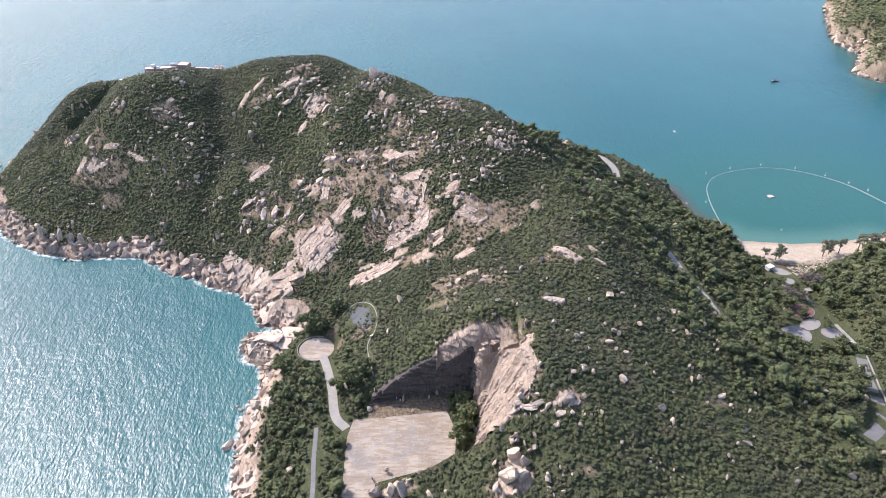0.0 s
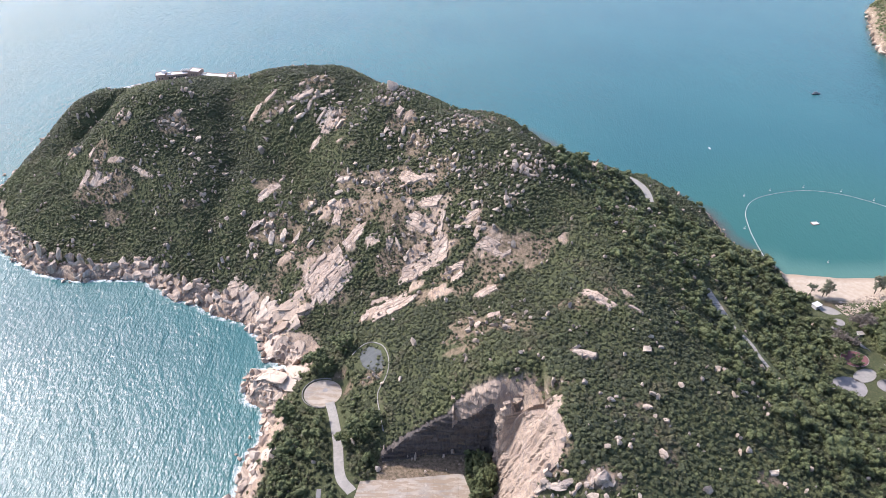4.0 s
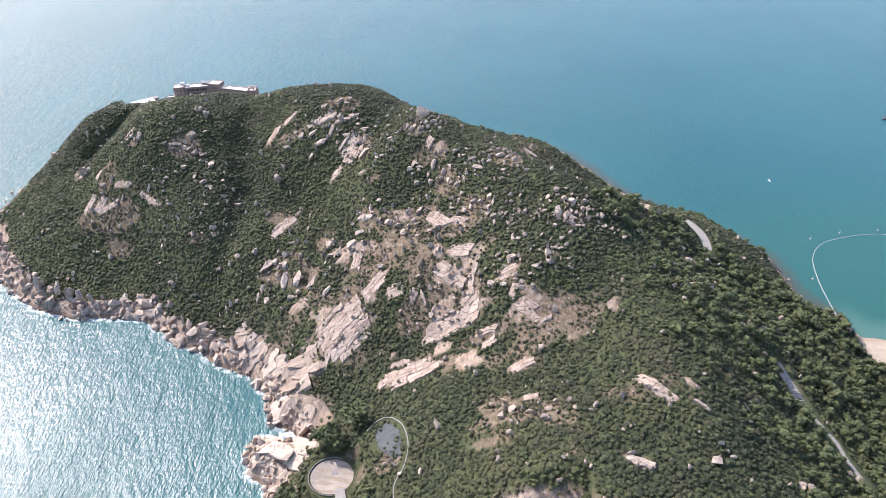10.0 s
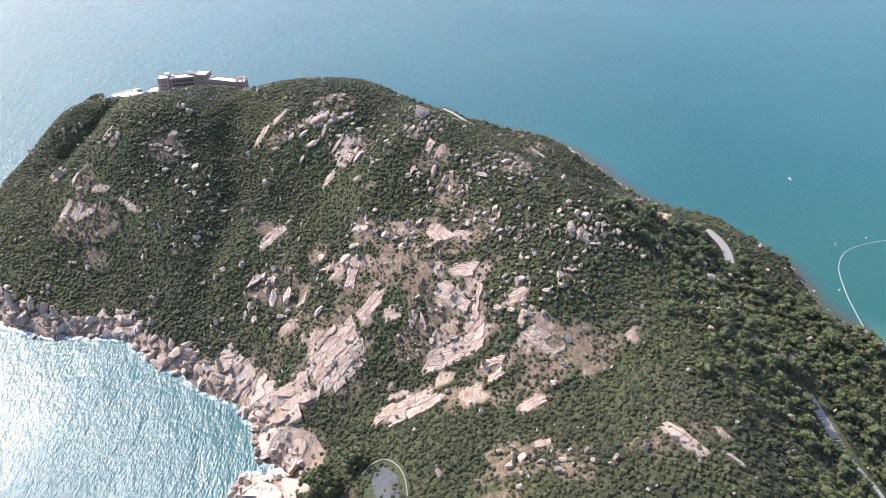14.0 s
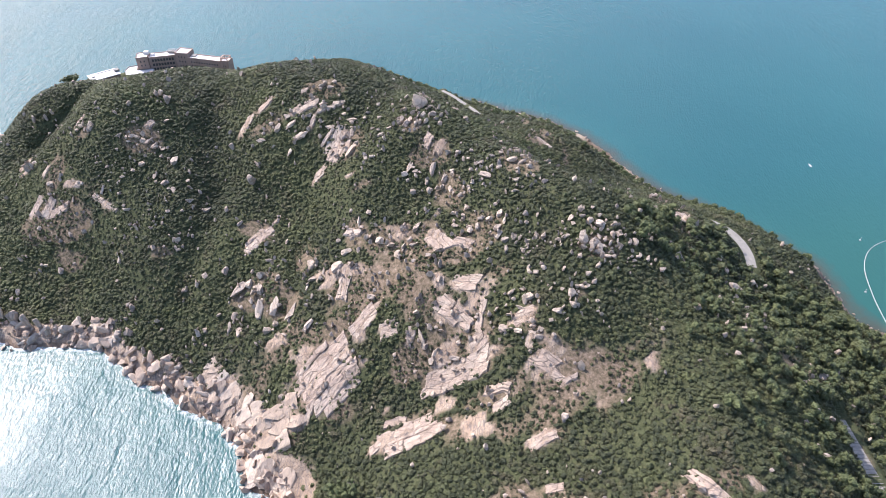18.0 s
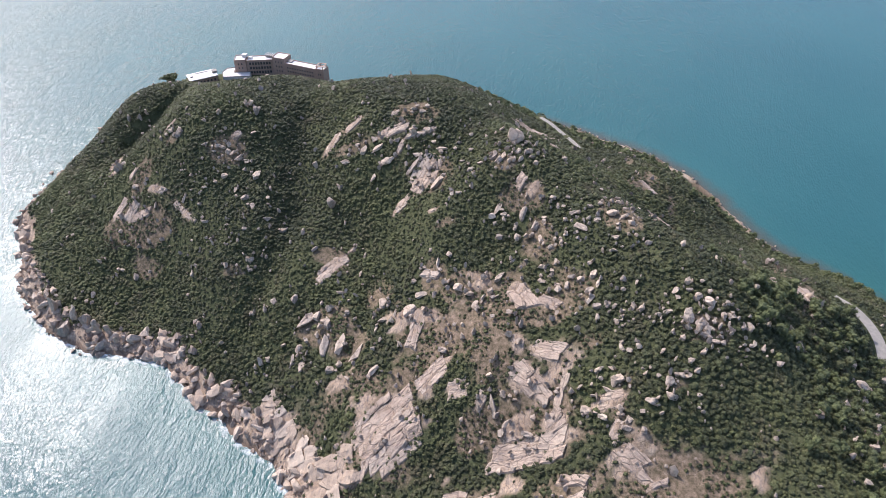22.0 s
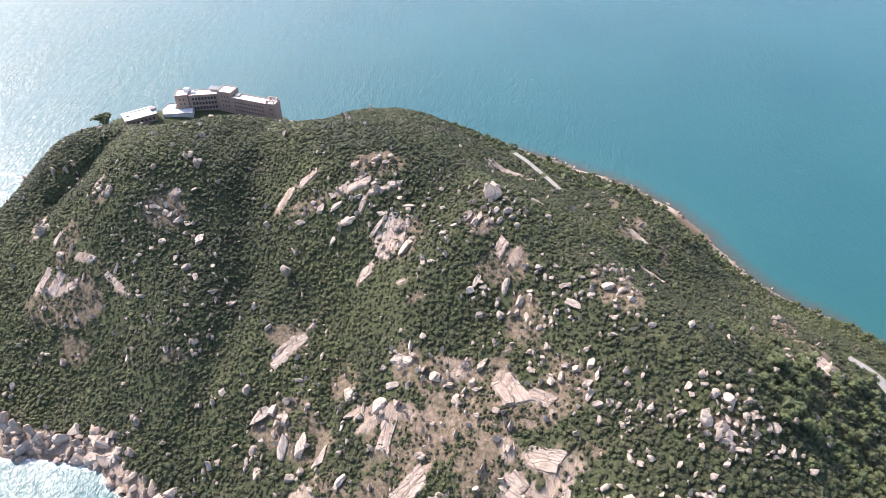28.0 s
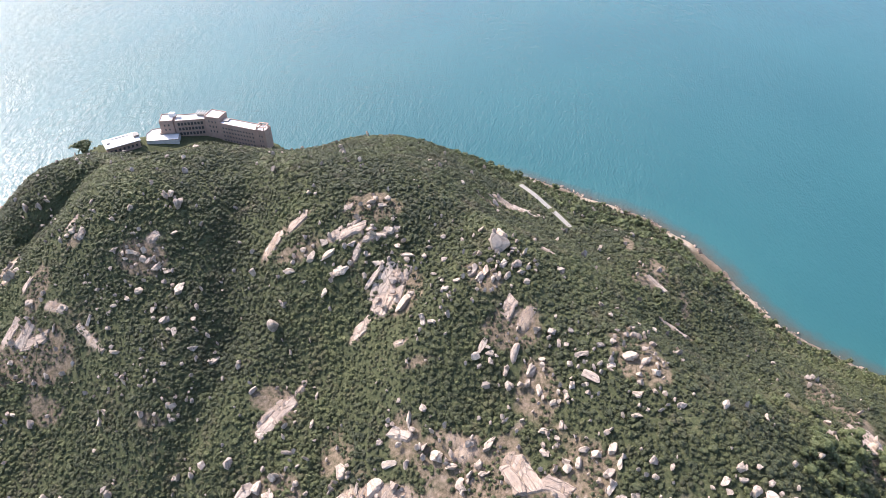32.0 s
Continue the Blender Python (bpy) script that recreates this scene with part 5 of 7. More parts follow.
def sheet_rock(x, y, long, wide, turn, seed):
    """A sloping sheet of bare rock split along its joints into plates that lie on the hill."""
    rng = np.random.RandomState(seed)
    way = np.array([math.cos(radians(turn)), math.sin(radians(turn))])
    side = np.array([-way[1], way[0]])
    h, n = ground_frame([x], [y], 5.0)
    rise = -n[0, :2] / n[0, 2]
    la, lb = 0.56 * long / math.hypot(1, rise @ way), 0.56 * wide / math.hypot(1, rise @ side)
    thing = new("rock_outcrop")
    thing.matrix_basis = pose(x, y, h[0], 0, 0, turn)
    tagged(thing, "broad streaked granite sheet with long sloping joints" if long > 14 else "bare pink granite outcrop split by joints", "outcrop", "granite outcrops on the slope")
    rows = max(1, min(6, round(2 * lb / 5.0)))
    cuts = np.linspace(-lb, lb, rows + 1) + np.concatenate([[0], rng.uniform(-0.3, 0.3, rows - 1), [0]]) * 2 * lb / rows
    for v0, v1 in zip(cuts, cuts[1:]):
        reach = la * math.sqrt(max(0.25, 1 - 0.75 * ((v0 + v1) / (2 * lb)) ** 2)) * rng.uniform(0.8, 1.08)
        mid = rng.uniform(-0.12, 0.12) * la
        cols = max(1, min(4, round(2 * reach / rng.uniform(9, 16))))
        ends = np.linspace(mid - reach, mid + reach, cols + 1) + np.concatenate([[0], rng.uniform(-0.3, 0.3, cols - 1), [0]]) * 2 * reach / cols
        for u0, u1 in zip(ends, ends[1:]):
            nu, nv = int(np.clip((u1 - u0) / 0.7, 5, 28)), int(np.clip((v1 - v0) / 0.6, 5, 12))
            u, v, f = sheet(np.linspace(u0, u1, nu), np.linspace(v0, v1, nv))
            rim = (u < u0 + 0.01) | (u > u1 - 0.01) | (v < v0 + 0.01) | (v > v1 - 0.01)
            edge = (np.abs(v) > lb * 0.97) | (u < ends[0] + 0.01) | (u > ends[-1] - 0.01)
            u, v = u + 1.3 * grain(u + seed, v, 4.1, seed) + 0.3 * (v - v0), v + 1.0 * grain(u, v + seed, 3.7, seed + 5)
            wx, wy = x + u * way[0] + v * side[0], y + u * way[1] + v * side[1]
            lift = rng.uniform(0.5, 0.8) + rng.normal() * 0.03 * (u - u0) + rng.normal() * 0.05 * (v - v0)
            z = land(wx, wy)[0] - h[0] + np.where(edge & rim, -0.8, lift - 0.4 * rim + 0.55 * np.abs(grain(u * 0.22, v, 1.9, seed + 9, 3)) + 0.35 * grain(u, v, 2.4, seed + 11, 3))
            part("plate", shape("plate", np.stack([u, v, z], 1), f, SHEET_ROCK), None, thing)


for i, row in enumerate(SHEETS):
    sheet_rock(*row, 1300 + i)

# the tall rounded stones of the west shore
rng = np.random.RandomState(27)
for x, y, s in SHORE_BLOCKS:
    m = Matrix.Translation((x, y, on_land(x, y) + 0.22 * s)) @ Euler((rng.uniform(-0.35, 0.1), rng.uniform(-0.1, 0.35), rng.uniform(0, 6.28))).to_matrix().to_4x4()
    ob = new("boulder", big_shapes[rng.randint(16)])
    ob.matrix_basis = m @ Matrix.Diagonal((s * rng.uniform(0.42, 0.6), s * rng.uniform(0.36, 0.5), s * rng.uniform(0.7, 0.95), 1))
    tagged(ob, "tall rounded cream boulder standing on the rocky shore", "boulder", "boulders on the shore")

# rocks tumbled along the waterline
rng = np.random.RandomState(17)
x, y = rng.uniform(-440, -90, 40000), rng.uniform(150, 700, 40000)
d = bare_land(x, y)[1]
reach = 9 + 5 * grain(x, y, 30, 81) + 4 * ((x < -150) & (y < 480))
ok = (d > -2.5) & (d < reach)
x, y, d = x[ok][:4200], y[ok][:4200], d[ok][:4200]
s = 0.8 + 7.4 * rng.uniform(0, 1, len(x)) ** 3.6 * (1 + 0.4 * grain(x, y, 40, 83))
h = np.maximum(land(x, y)[0], -0.6)
order = np.argsort(-s)
shore_rocks = tagged(new("rocky_shore"), "tumbled pale granite rocks along the waterline", "rocks")
shore_rocks.location = (-260, 430, 0)
for i in order[:300]:
    m = Matrix.Translation((x[i] + 260, y[i] - 430, h[i] + 0.12 * s[i])) @ Euler(rng.uniform(-0.5, 0.5, 3).tolist()).to_matrix().to_4x4() @ Matrix.Rotation(rng.uniform(0, 6.28), 4, "Z")
    part("rock", shore_shapes[rng.randint(14)], None, shore_rocks, at=m @ Matrix.Diagonal((s[i] * rng.uniform(0.6, 1.0), s[i] * rng.uniform(0.38, 0.55), s[i] * rng.uniform(0.38, 0.6), 1)))
stones = [boulder_mesh(400 + k, 1, 7) for k in range(10)]
i = order[300:]
v, f = scatter(np.stack([x[i], y[i], h[i]], 1), s[i] * 0.55, s[i] * 0.75, stones, 9)
tagged(new("shore_rubble", shape("shore_rubble", v, f, SHORE_ROCK)), "loose granite rubble at the foot of the cliffs", "rubble", kind="stuff")

x, y = rng.uniform(-100, 240, 9000), rng.uniform(440, 810, 9000)
d = bare_land(x, y)[1]
ok = (d > -3) & (d < 3 + 3 * grain(x, y, 25, 85)) & ~((x > 225) & (y < 470))
x, y = x[ok][:500], y[ok][:500]
s = rng.uniform(0.7, 2.4, len(x))
v, f = scatter(np.stack([x, y, np.maximum(land(x, y)[0], -0.4)], 1), s * 0.6, s * 0.7, stones, 19)
tagged(new("east_shore_rubble", shape("east_shore_rubble", v, f, SHORE_ROCK)), "low brown rocks along the sheltered shore", "rubble", kind="stuff")

# loose stones on open ground
x, y = rng.uniform(-420, 240, 60000), rng.uniform(180, 760, 60000)
h, d = land(x, y)
rock, earth, beach = cover(x, y, h, d)
chance = 0.10 + 0.5 * earth + 0.12 * rock
ok = (rng.uniform(0, 1, len(x)) < 0.20 * chance) & (d > 10) & (beach < 0.1) & (inland(x, y, PAD) < -1)
for line, wide, _ in ROADS:
    ok &= along(x, y, line)[0] > wide * 0.5 + 0.5
for ring in CLEARED:
    ok &= inland(x, y, np.array(ring, float)) < -0.8
x, y = x[ok], y[ok]
s = 0.6 + 2.5 * rng.uniform(0, 1, len(x)) ** 2.2
by = np.repeat(spots, 3, 0)
x = np.concatenate([x, by[:, 0] + rng.normal(size=len(by)) * (by[:, 2] * 1.2 + 2.0)])
y = np.concatenate([y, by[:, 1] + rng.normal(size=len(by)) * (by[:, 2] * 1.2 + 2.0)])
s = np.concatenate([s, 0.7 + by[:, 2] * rng.uniform(0.08, 0.32, len(by))])
h, d = land(x, y)
order = np.argsort(-s)
stone_shapes = [shape("stone", *q, BOULDER) for q in stones]
for i in order[:260]:
    ob = new("stone", stone_shapes[rng.randint(10)])
    ob.matrix_basis = Matrix.Translation((x[i], y[i], h[i] + 0.45 * s[i])) @ Euler((rng.uniform(-0.4, 0.4), rng.uniform(-0.4, 0.4), rng.uniform(0, 6.28))).to_matrix().to_4x4() @ Matrix.Diagonal((s[i] * 0.75, s[i] * rng.uniform(0.55, 0.75), s[i] * rng.uniform(0.75, 1.05), 1))
    tagged(ob, "broken cream granite stone lying among low shrubs", "stone", "stones on the slope")
i = order[260:]
x, y, h, s = x[i], y[i], h[i], s[i]
v, f = scatter(np.stack([x, y, h + 0.75 * s], 1), s * 0.75, s * 1.3, stones, 29)
tagged(new("loose_stones", shape("loose_stones", v, f, BOULDER)), "scattered pale granite stones among the scrub", "stones", kind="stuff")


# ---- ways and yards ----
def bevelled(bm, width=0.06):
    bmesh.ops.bevel(bm, geom=bm.edges[:], offset=width, segments=1, affect="EDGES")
    return bm


def box(bm, lo, hi, turn=None):
    """Adds a box between two corners, turned by a matrix."""
    m = Matrix.Translation([(a + b) / 2 for a, b in zip(lo, hi)]) @ Matrix.Diagonal([*(b - a for a, b in zip(lo, hi)), 1])
    return bmesh.ops.create_cube(bm, size=1.0, matrix=(turn or Matrix()) @ m)["verts"]


def prism(ring, low, high):
    bm = bmesh.new()
    a, b = [bm.verts.new((x, y, low)) for x, y in ring], [bm.verts.new((x, y, high)) for x, y in ring]
    bm.faces.new(b)
    bm.faces.new(a[::-1])
    for i in range(len(a)):
        j = (i + 1) % len(a)
        bm.faces.new((a[i], a[j], b[j], b[i]))
    bmesh.ops.recalc_face_normals(bm, faces=bm.faces[:])
    return bm


def tube(points, radius, sides=6):
    """A round bar along a line of places."""
    bm, rings = bmesh.new(), []
    pts = [Vector(p) for p in points]
    for i, p in enumerate(pts):
        way = (pts[min(i + 1, len(pts) - 1)] - pts[max(i - 1, 0)]).normalized()
        q = way.to_track_quat("Z", "Y").to_matrix()
        r = radius[i] if isinstance(radius, (list, tuple)) else radius
        rings.append([bm.verts.new(p + q @ Vector((math.cos(t) * r, math.sin(t) * r, 0))) for t in np.linspace(0, 2 * math.pi, sides + 1)[:-1]])
    for a, b in zip(rings, rings[1:]):
        for i in range(sides):
            j = (i + 1) % sides
            bm.faces.new((a[i], a[j], b[j], b[i]))
    bm.faces.new(rings[0][::-1])
    bm.faces.new(rings[-1])
    return bm


def smooth_line(points, steps=8):
    """A soft curve through a line of places."""
    p = np.array(points, float)
    p = np.vstack([2 * p[0] - p[1], p, 2 * p[-1] - p[-2]])
    t = np.linspace(0, 1, steps + 1)[:-1, None]
    out = [0.5 * (2 * b + (c - a) * t + (2 * a - 5 * b + 4 * c - d) * t ** 2 + (3 * b - a - 3 * c + d) * t ** 3) for a, b, c, d in zip(p, p[1:], p[2:], p[3:])]
    return np.vstack(out + [p[-2:-1]])


def ribbon(line, wide, lift, thick=0.35):
    """A strip of paving along a way, laid on the ground."""
    p = smooth_line(line, 7)
    way = np.gradient(p[:, :2], axis=0)
    way /= np.linalg.norm(way, axis=1)[:, None]
    side = np.stack([-way[:, 1], way[:, 0]], 1) * wide * 0.5
    bm, last = bmesh.new(), None
    for q, s in zip(p, side):
        row = [bm.verts.new((*(q[:2] + s * k), q[2] + z)) for k, z in ((-1, lift - thick), (-1, lift), (1, lift), (1, lift - thick))]
        if last:
            for i in range(3):
                bm.faces.new((last[i], last[i + 1], row[i + 1], row[i]))
        last = row
    bmesh.ops.recalc_face_normals(bm, faces=bm.faces[:])
    return bm


look_of = {"lane": (CONCRETE, "pale dusty concrete lane cut into the slope"), "stair": (CONCRETE, "pale concrete stepped channel running down the hill"),
           "road": (ASPHALT, "grey two lane road curving through trees"), "drive": (ASPHALT, "narrow grey lane between trees beside the yard"), "path": (CONCRETE, "narrow pale concrete footpath beside the lawn"), "track": (CONCRETE, "narrow worn track above the shore")}
for line, wide, use in ROADS:
    if use in look_of:
        mat, label = look_of[use]
        way = part("road" if use in ("lane", "drive", "road") else "pavement", ribbon(line, wide, 0.07), mat)
        tagged(way, label, use, kind="structure")
        if use == "stair":
            p = smooth_line(line, 14)
            for q, nxt in zip(p[:-1:2], p[1::2]):
                turn = Matrix.Translation(q) @ Matrix.Rotation(math.atan2(nxt[1] - q[1], nxt[0] - q[0]), 4, "Z")
                bm = bmesh.new()
                box(bm, (-0.18, -wide * 0.5, -0.1), (0.18, wide * 0.5, 0.24), turn)
                part("step", bm, CONCRETE, way)

# quarry yard in cast bays
yard = tagged(new("quarry_yard"), "broad stained concrete yard in cast bays", "yard", kind="structure")
ring = [np.array(q) for q in PAD]
for i in range(-6, 2):
    for j in range(15, 21):
        poly = ring
        for n, c in (((1, 0), (i + 1) * 12.0 - 0.02), ((-1, 0), -i * 12.0 - 0.02), ((0, 1), (j + 1) * 12.0 - 0.02), ((0, -1), -j * 12.0 - 0.02)):
            n, kept = np.array(n, float), []
            for a, b in zip(poly, poly[1:] + poly[:1]):
                da, db = a @ n - c, b @ n - c
                if da <= 0:
                    kept.append(a)
                if (da < 0) != (db < 0) and abs(da - db) > 1e-9:
                    kept.append(a + (b - a) * da / (da - db))
            poly = kept
            if len(poly) < 3:
                break
        if len(poly) >= 3:
            part("bay", prism([tuple(q) for q in poly], FLOOR - 0.3, FLOOR + 0.06 + 0.015 * ((i * 7 + j * 3) % 3)), YARD, yard)

# turning circle with its low kerb wall
disc = [(-77 + 10.6 * math.cos(a), 302.8 + 10.2 * math.sin(a)) for a in np.linspace(0, 2 * math.pi, 41)[:-1]]
circle = tagged(part("turning_circle", prism(disc, 20.9, 21.42), YARD), "round pale concrete turning circle above the shore", "turning circle", kind="structure")
arc = [(-77 + 11.5 * math.cos(a), 302.8 + 11.1 * math.sin(a), 21.9) for a in np.linspace(radians(75), radians(285), 30)]
kerb = tagged(new("kerb_wall"), "low curved concrete kerb wall round the turning circle", "wall")
kerb.location = (-77, 302.8, 21.3)
for a, b in zip(arc, arc[1:]):
    turn = Matrix.Translation(Vector(a) - kerb.location) @ Matrix.Rotation(math.atan2(b[1] - a[1], b[0] - a[0]), 4, "Z")
    bm = bmesh.new()
    box(bm, (0.02, -0.16, -1.6), (math.dist(a[:2], b[:2]) - 0.02, 0.16, 0.1), turn)
    part("kerb_stone", bm, COURT_GREY, kerb)
bm = bmesh.new()
bmesh.ops.create_cone(bm, cap_ends=True, segments=20, radius1=1.5, radius2=1.3, depth=0.14, matrix=Matrix.Translation((-76, 305, 21.5)))
part("manhole_cover", bm, COURT_GREY, circle)

# walled drain above the circle
drain = tagged(new("drain_wall"), "pale concrete drain wall round a grey sprayed slope", "wall")
drain.location = (-50, 315, 30)
line = smooth_line(DRAIN, 6)
zs = land(line[:, 0], line[:, 1])[0]
for (a, b, za, zb) in zip(line, line[1:], zs, zs[1:]):
    way = Vector((b[0] - a[0], b[1] - a[1], zb - za))
    turn = Matrix.Translation(Vector((a[0] + 50, a[1] - 315, za - 30))) @ way.to_track_quat("X", "Z").to_matrix().to_4x4()
    bm = bmesh.new()
    box(bm, (0.03, -0.26, -0.8), (way.length - 0.03, 0.26, 0.45), turn)
    part("wall_section", bm, CONCRETE, drain)


# sprayed concrete slope with its rock foot inside the drain
u, v, f = sheet(np.linspace(-61.5, -41, 26), np.linspace(302, 327.5, 30))
inside = inland(u, v, np.array([(-60, 322), (-57, 327.5), (-51, 327), (-45, 320.5), (-41.5, 309), (-42, 303), (-48, 304), (-55, 311)], float)) > 0.3
me = shape("sprayed_slope", np.stack([u, v, land(u, v)[0] + 0.12 + 0.35 * np.abs(grain(u, v, 3, 141, 3))], 1), f[inside[f].all(1)], make_plain("sprayed_concrete", (0.055, 0.062, 0.062), (0.10, 0.105, 0.10), 0.5, 0.85, 0.0, 0.6, 0.6))
tagged(new("sprayed_slope", me), "blue grey sprayed concrete slope below a drain", "slope", kind="structure")


# ---- quarry face ----
def face_block(rng, wide, high, deep):
    bm = bmesh.new()
    for v in box(bm, (-wide / 2, -deep / 2, -high / 2), (wide / 2, deep / 2, high / 2)):
        v.co += Vector(rng.uniform(-0.16, 0.16, 3) * (wide, deep, high)) * 0.8
    return bevelled(bm, 0.05 * min(wide, high))


rng = np.random.RandomState(53)
face = tagged(new("quarry_face"), "steep blocky granite quarry face with ledges", "cliff", kind="structure")
face.location = (0, 240, FLOOR)
edge = smooth_line([(-38, 253, 0), (-15, 258, 0), (12, 258.5, 0), (18.5, 250, 0), (19, 238, 0), (17, 222, 0), (11, 211, 0)], 10)
run = np.concatenate([[0], np.cumsum(np.linalg.norm(np.diff(edge[:, :2], axis=0), axis=1))])
along_face = np.arange(0, run[-1], 0.4)
foot = np.stack([np.interp(along_face, run, edge[:, 0]), np.interp(along_face, run, edge[:, 1])], 1)
ways = np.gradient(foot, axis=0)
ways = np.stack([np.convolve(np.pad(ways[:, k], 6, "edge"), np.ones(13) / 13, "valid") for k in (0, 1)], 1)
ways /= np.linalg.norm(ways, axis=1)[:, None]
outs = np.stack([-ways[:, 1], ways[:, 0]], 1)
steps = np.arange(0, 26, 0.4)
rises = land((foot[:, :1] + outs[:, :1] * steps).ravel(), (foot[:, 1:] + outs[:, 1:] * steps).ravel())[0].reshape(len(foot), -1)
even = np.stack([np.convolve(np.pad(r, 4, "edge"), np.ones(9) / 9, "valid") for r in rises])
climb = (np.gradient(even, axis=1) / 0.4 > 0.95) & ((steps < 10) | (foot[:, 1:] < 250))
last = len(steps) - 1 - np.argmax(climb[:, ::-1], axis=1)
tops = np.convolve(np.pad(rises[np.arange(len(foot)), last], 4, "edge"), np.ones(9) / 9, "valid")
ROWS = 76
up = np.linspace(0, 1, ROWS)
zs = FLOOR - 0.8 + (tops[:, None] - FLOOR + 0.8) * up
back = np.array([np.interp(z, np.maximum.accumulate(r) + 1e-4 * np.arange(len(r)), steps) for z, r in zip(zs, rises)])
uu = np.repeat(along_face[:, None], ROWS, 1)
bed = ease(foot[:, 1], 250, 254)[:, None] * np.ones(ROWS)
bed = np.maximum(bed, ease(zs - tops[:, None], -5, -2.5))
jut = np.zeros_like(uu)
for wide, high, thin, much, seed in ((3.2, 11.0, 1.6, 1.5, 301), (1.9, 6.0, 0.9, 0.7, 311)):
    lean = uu + 0.12 * zs + 0.5 * grain(uu, zs, 9, seed, 2)
    ribs = np.floor(lean / wide)
    ribs = lattice(ribs.astype(int), np.floor(zs / high + 3 * lattice(ribs.astype(int), 0 * ribs.astype(int), seed + 1)).astype(int), seed + 2)
    level = np.floor((zs + 0.05 * uu + 0.5 * grain(uu, zs, 7, seed + 5, 3)) / thin)
    beds = lattice(np.floor(uu / (wide * 2.2) + 3 * lattice(0 * level.astype(int), level.astype(int), seed + 3)).astype(int), level.astype(int), seed + 4)
    jut += much * (ribs * (1 - bed) + beds * bed)
jut = jut + 0.4 * grain(uu, zs * 0.4, 2.2, 331, 3)
jut = (0.3 + 1.15 * jut) * ease(up, 1.0, 0.96) - 0.8 * ease(up, 0.97, 1.0)
px, py = foot[:, :1] + outs[:, :1] * (back - jut), foot[:, 1:] + outs[:, 1:] * (back - jut)
n = np.arange(len(foot) * ROWS).reshape(len(foot), ROWS)
quads = np.stack([n[:-1, :-1], n[1:, :-1], n[1:, 1:], n[:-1, 1:]], -1).reshape(-1, 4)
# wall turned from the sun: its shade is painted in by the darker granite
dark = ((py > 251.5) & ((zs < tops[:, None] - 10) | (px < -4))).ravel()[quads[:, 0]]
for mask, mat, label in ((dark, SHADED_STAINED, "bedded granite with shade and weather stains in its colour"), (~dark, ROCK, "cream granite split into upright ribs")):
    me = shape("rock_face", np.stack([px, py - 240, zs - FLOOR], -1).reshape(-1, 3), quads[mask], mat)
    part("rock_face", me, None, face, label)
for a, b in zip(edge[:-1:2], edge[1::2]):
    way = (b - a)[:2] / np.linalg.norm((b - a)[:2])
    out = np.array([-way[1], way[0]])
    north = a[1] > 252
    steps = np.arange(0, 24, 0.4)
    line = a[:2] + out * steps[:, None] + way * rng.uniform(-1.5, 1.5)
    rise = land(line[:, 0], line[:, 1])[0]
    base = FLOOR - 1.0
    while base < rise.max() - 2.5:
        crown = north and base > rise.max() - 11 and a[0] > -14
        wide, high = (rng.uniform(2.0, 5.5), rng.uniform(0.6, 1.5)) if crown else (rng.uniform(3.5, 8.0), rng.uniform(3.0, 7.0)) if north else (rng.uniform(1.2, 3.4), rng.uniform(4.0, 11.0))
        if base > rise.max() - 5 or (base > 50 and a[1] > 246):
            wide, high = rng.uniform(1.8, 4.5), rng.uniform(0.6, 1.4)
        high = min(high, rise.max() - base - 0.3)
        mid = base + high * 0.5
        base += high * rng.uniform(0.75, 1.0)
        i = int(np.argmax(rise > mid))
        if rng.uniform() < (0.75 if crown and a[0] > -4 else 1.0 if north else 0.95):
            continue
        q = line[i]
        deep = rng.uniform(2.5, 4.0) if north else rng.uniform(2.0, 3.2)
        sunk = 0.2 if north else rng.uniform(0.25, 0.45)
        turn = Matrix.Translation((q[0] + out[0] * deep * sunk, q[1] + out[1] * deep * sunk - 240, mid - FLOOR)) @ Matrix.Rotation(math.atan2(way[1], way[0]) + rng.normal() * 0.07, 4, "Z") @ Matrix.Rotation((0.03 if north else -0.30) + rng.normal() * 0.05, 4, "X")
        # north blocks below the crown take the same painted shade
        part("block", face_block(rng, wide, high, deep), SHADED_STAINED if north and not crown else ROCK, face, at=turn)


# ---- the building on the point ----
house = tagged(new("barrack_building"), "long brown stone building with white flat roofs on the point", "building")
house.location = (-290, 725, 38)
HOME = Vector(house.location)


def wing(name, ring, base, top, label=""):
    """A storeyed block: walls, a white roof within a parapet."""
    local = [(x - HOME.x, y - HOME.y) for x, y in ring]
    body = part(name, prism(local, base - HOME.z, top - HOME.z), BRICK, house, label)
    c = np.mean(local, 0)
    inner = [tuple(c + (np.array(q) - c) * 0.93) for q in local]
    part("roof", prism(inner, top - HOME.z + 0.003, top - HOME.z + 0.14), WHITE, body, "white painted flat roof")
    for a, b in zip(local, local[1:] + local[:1]):
        turn = Matrix.Translation((a[0], a[1], top - HOME.z)) @ Matrix.Rotation(math.atan2(b[1] - a[1], b[0] - a[0]), 4, "Z")
        bm = bmesh.new()
        box(bm, (0.0, 0.03, 0.004), (math.dist(a, b), 0.38, 0.75), turn)
        part("parapet", bm, BRICK, body)
    return body


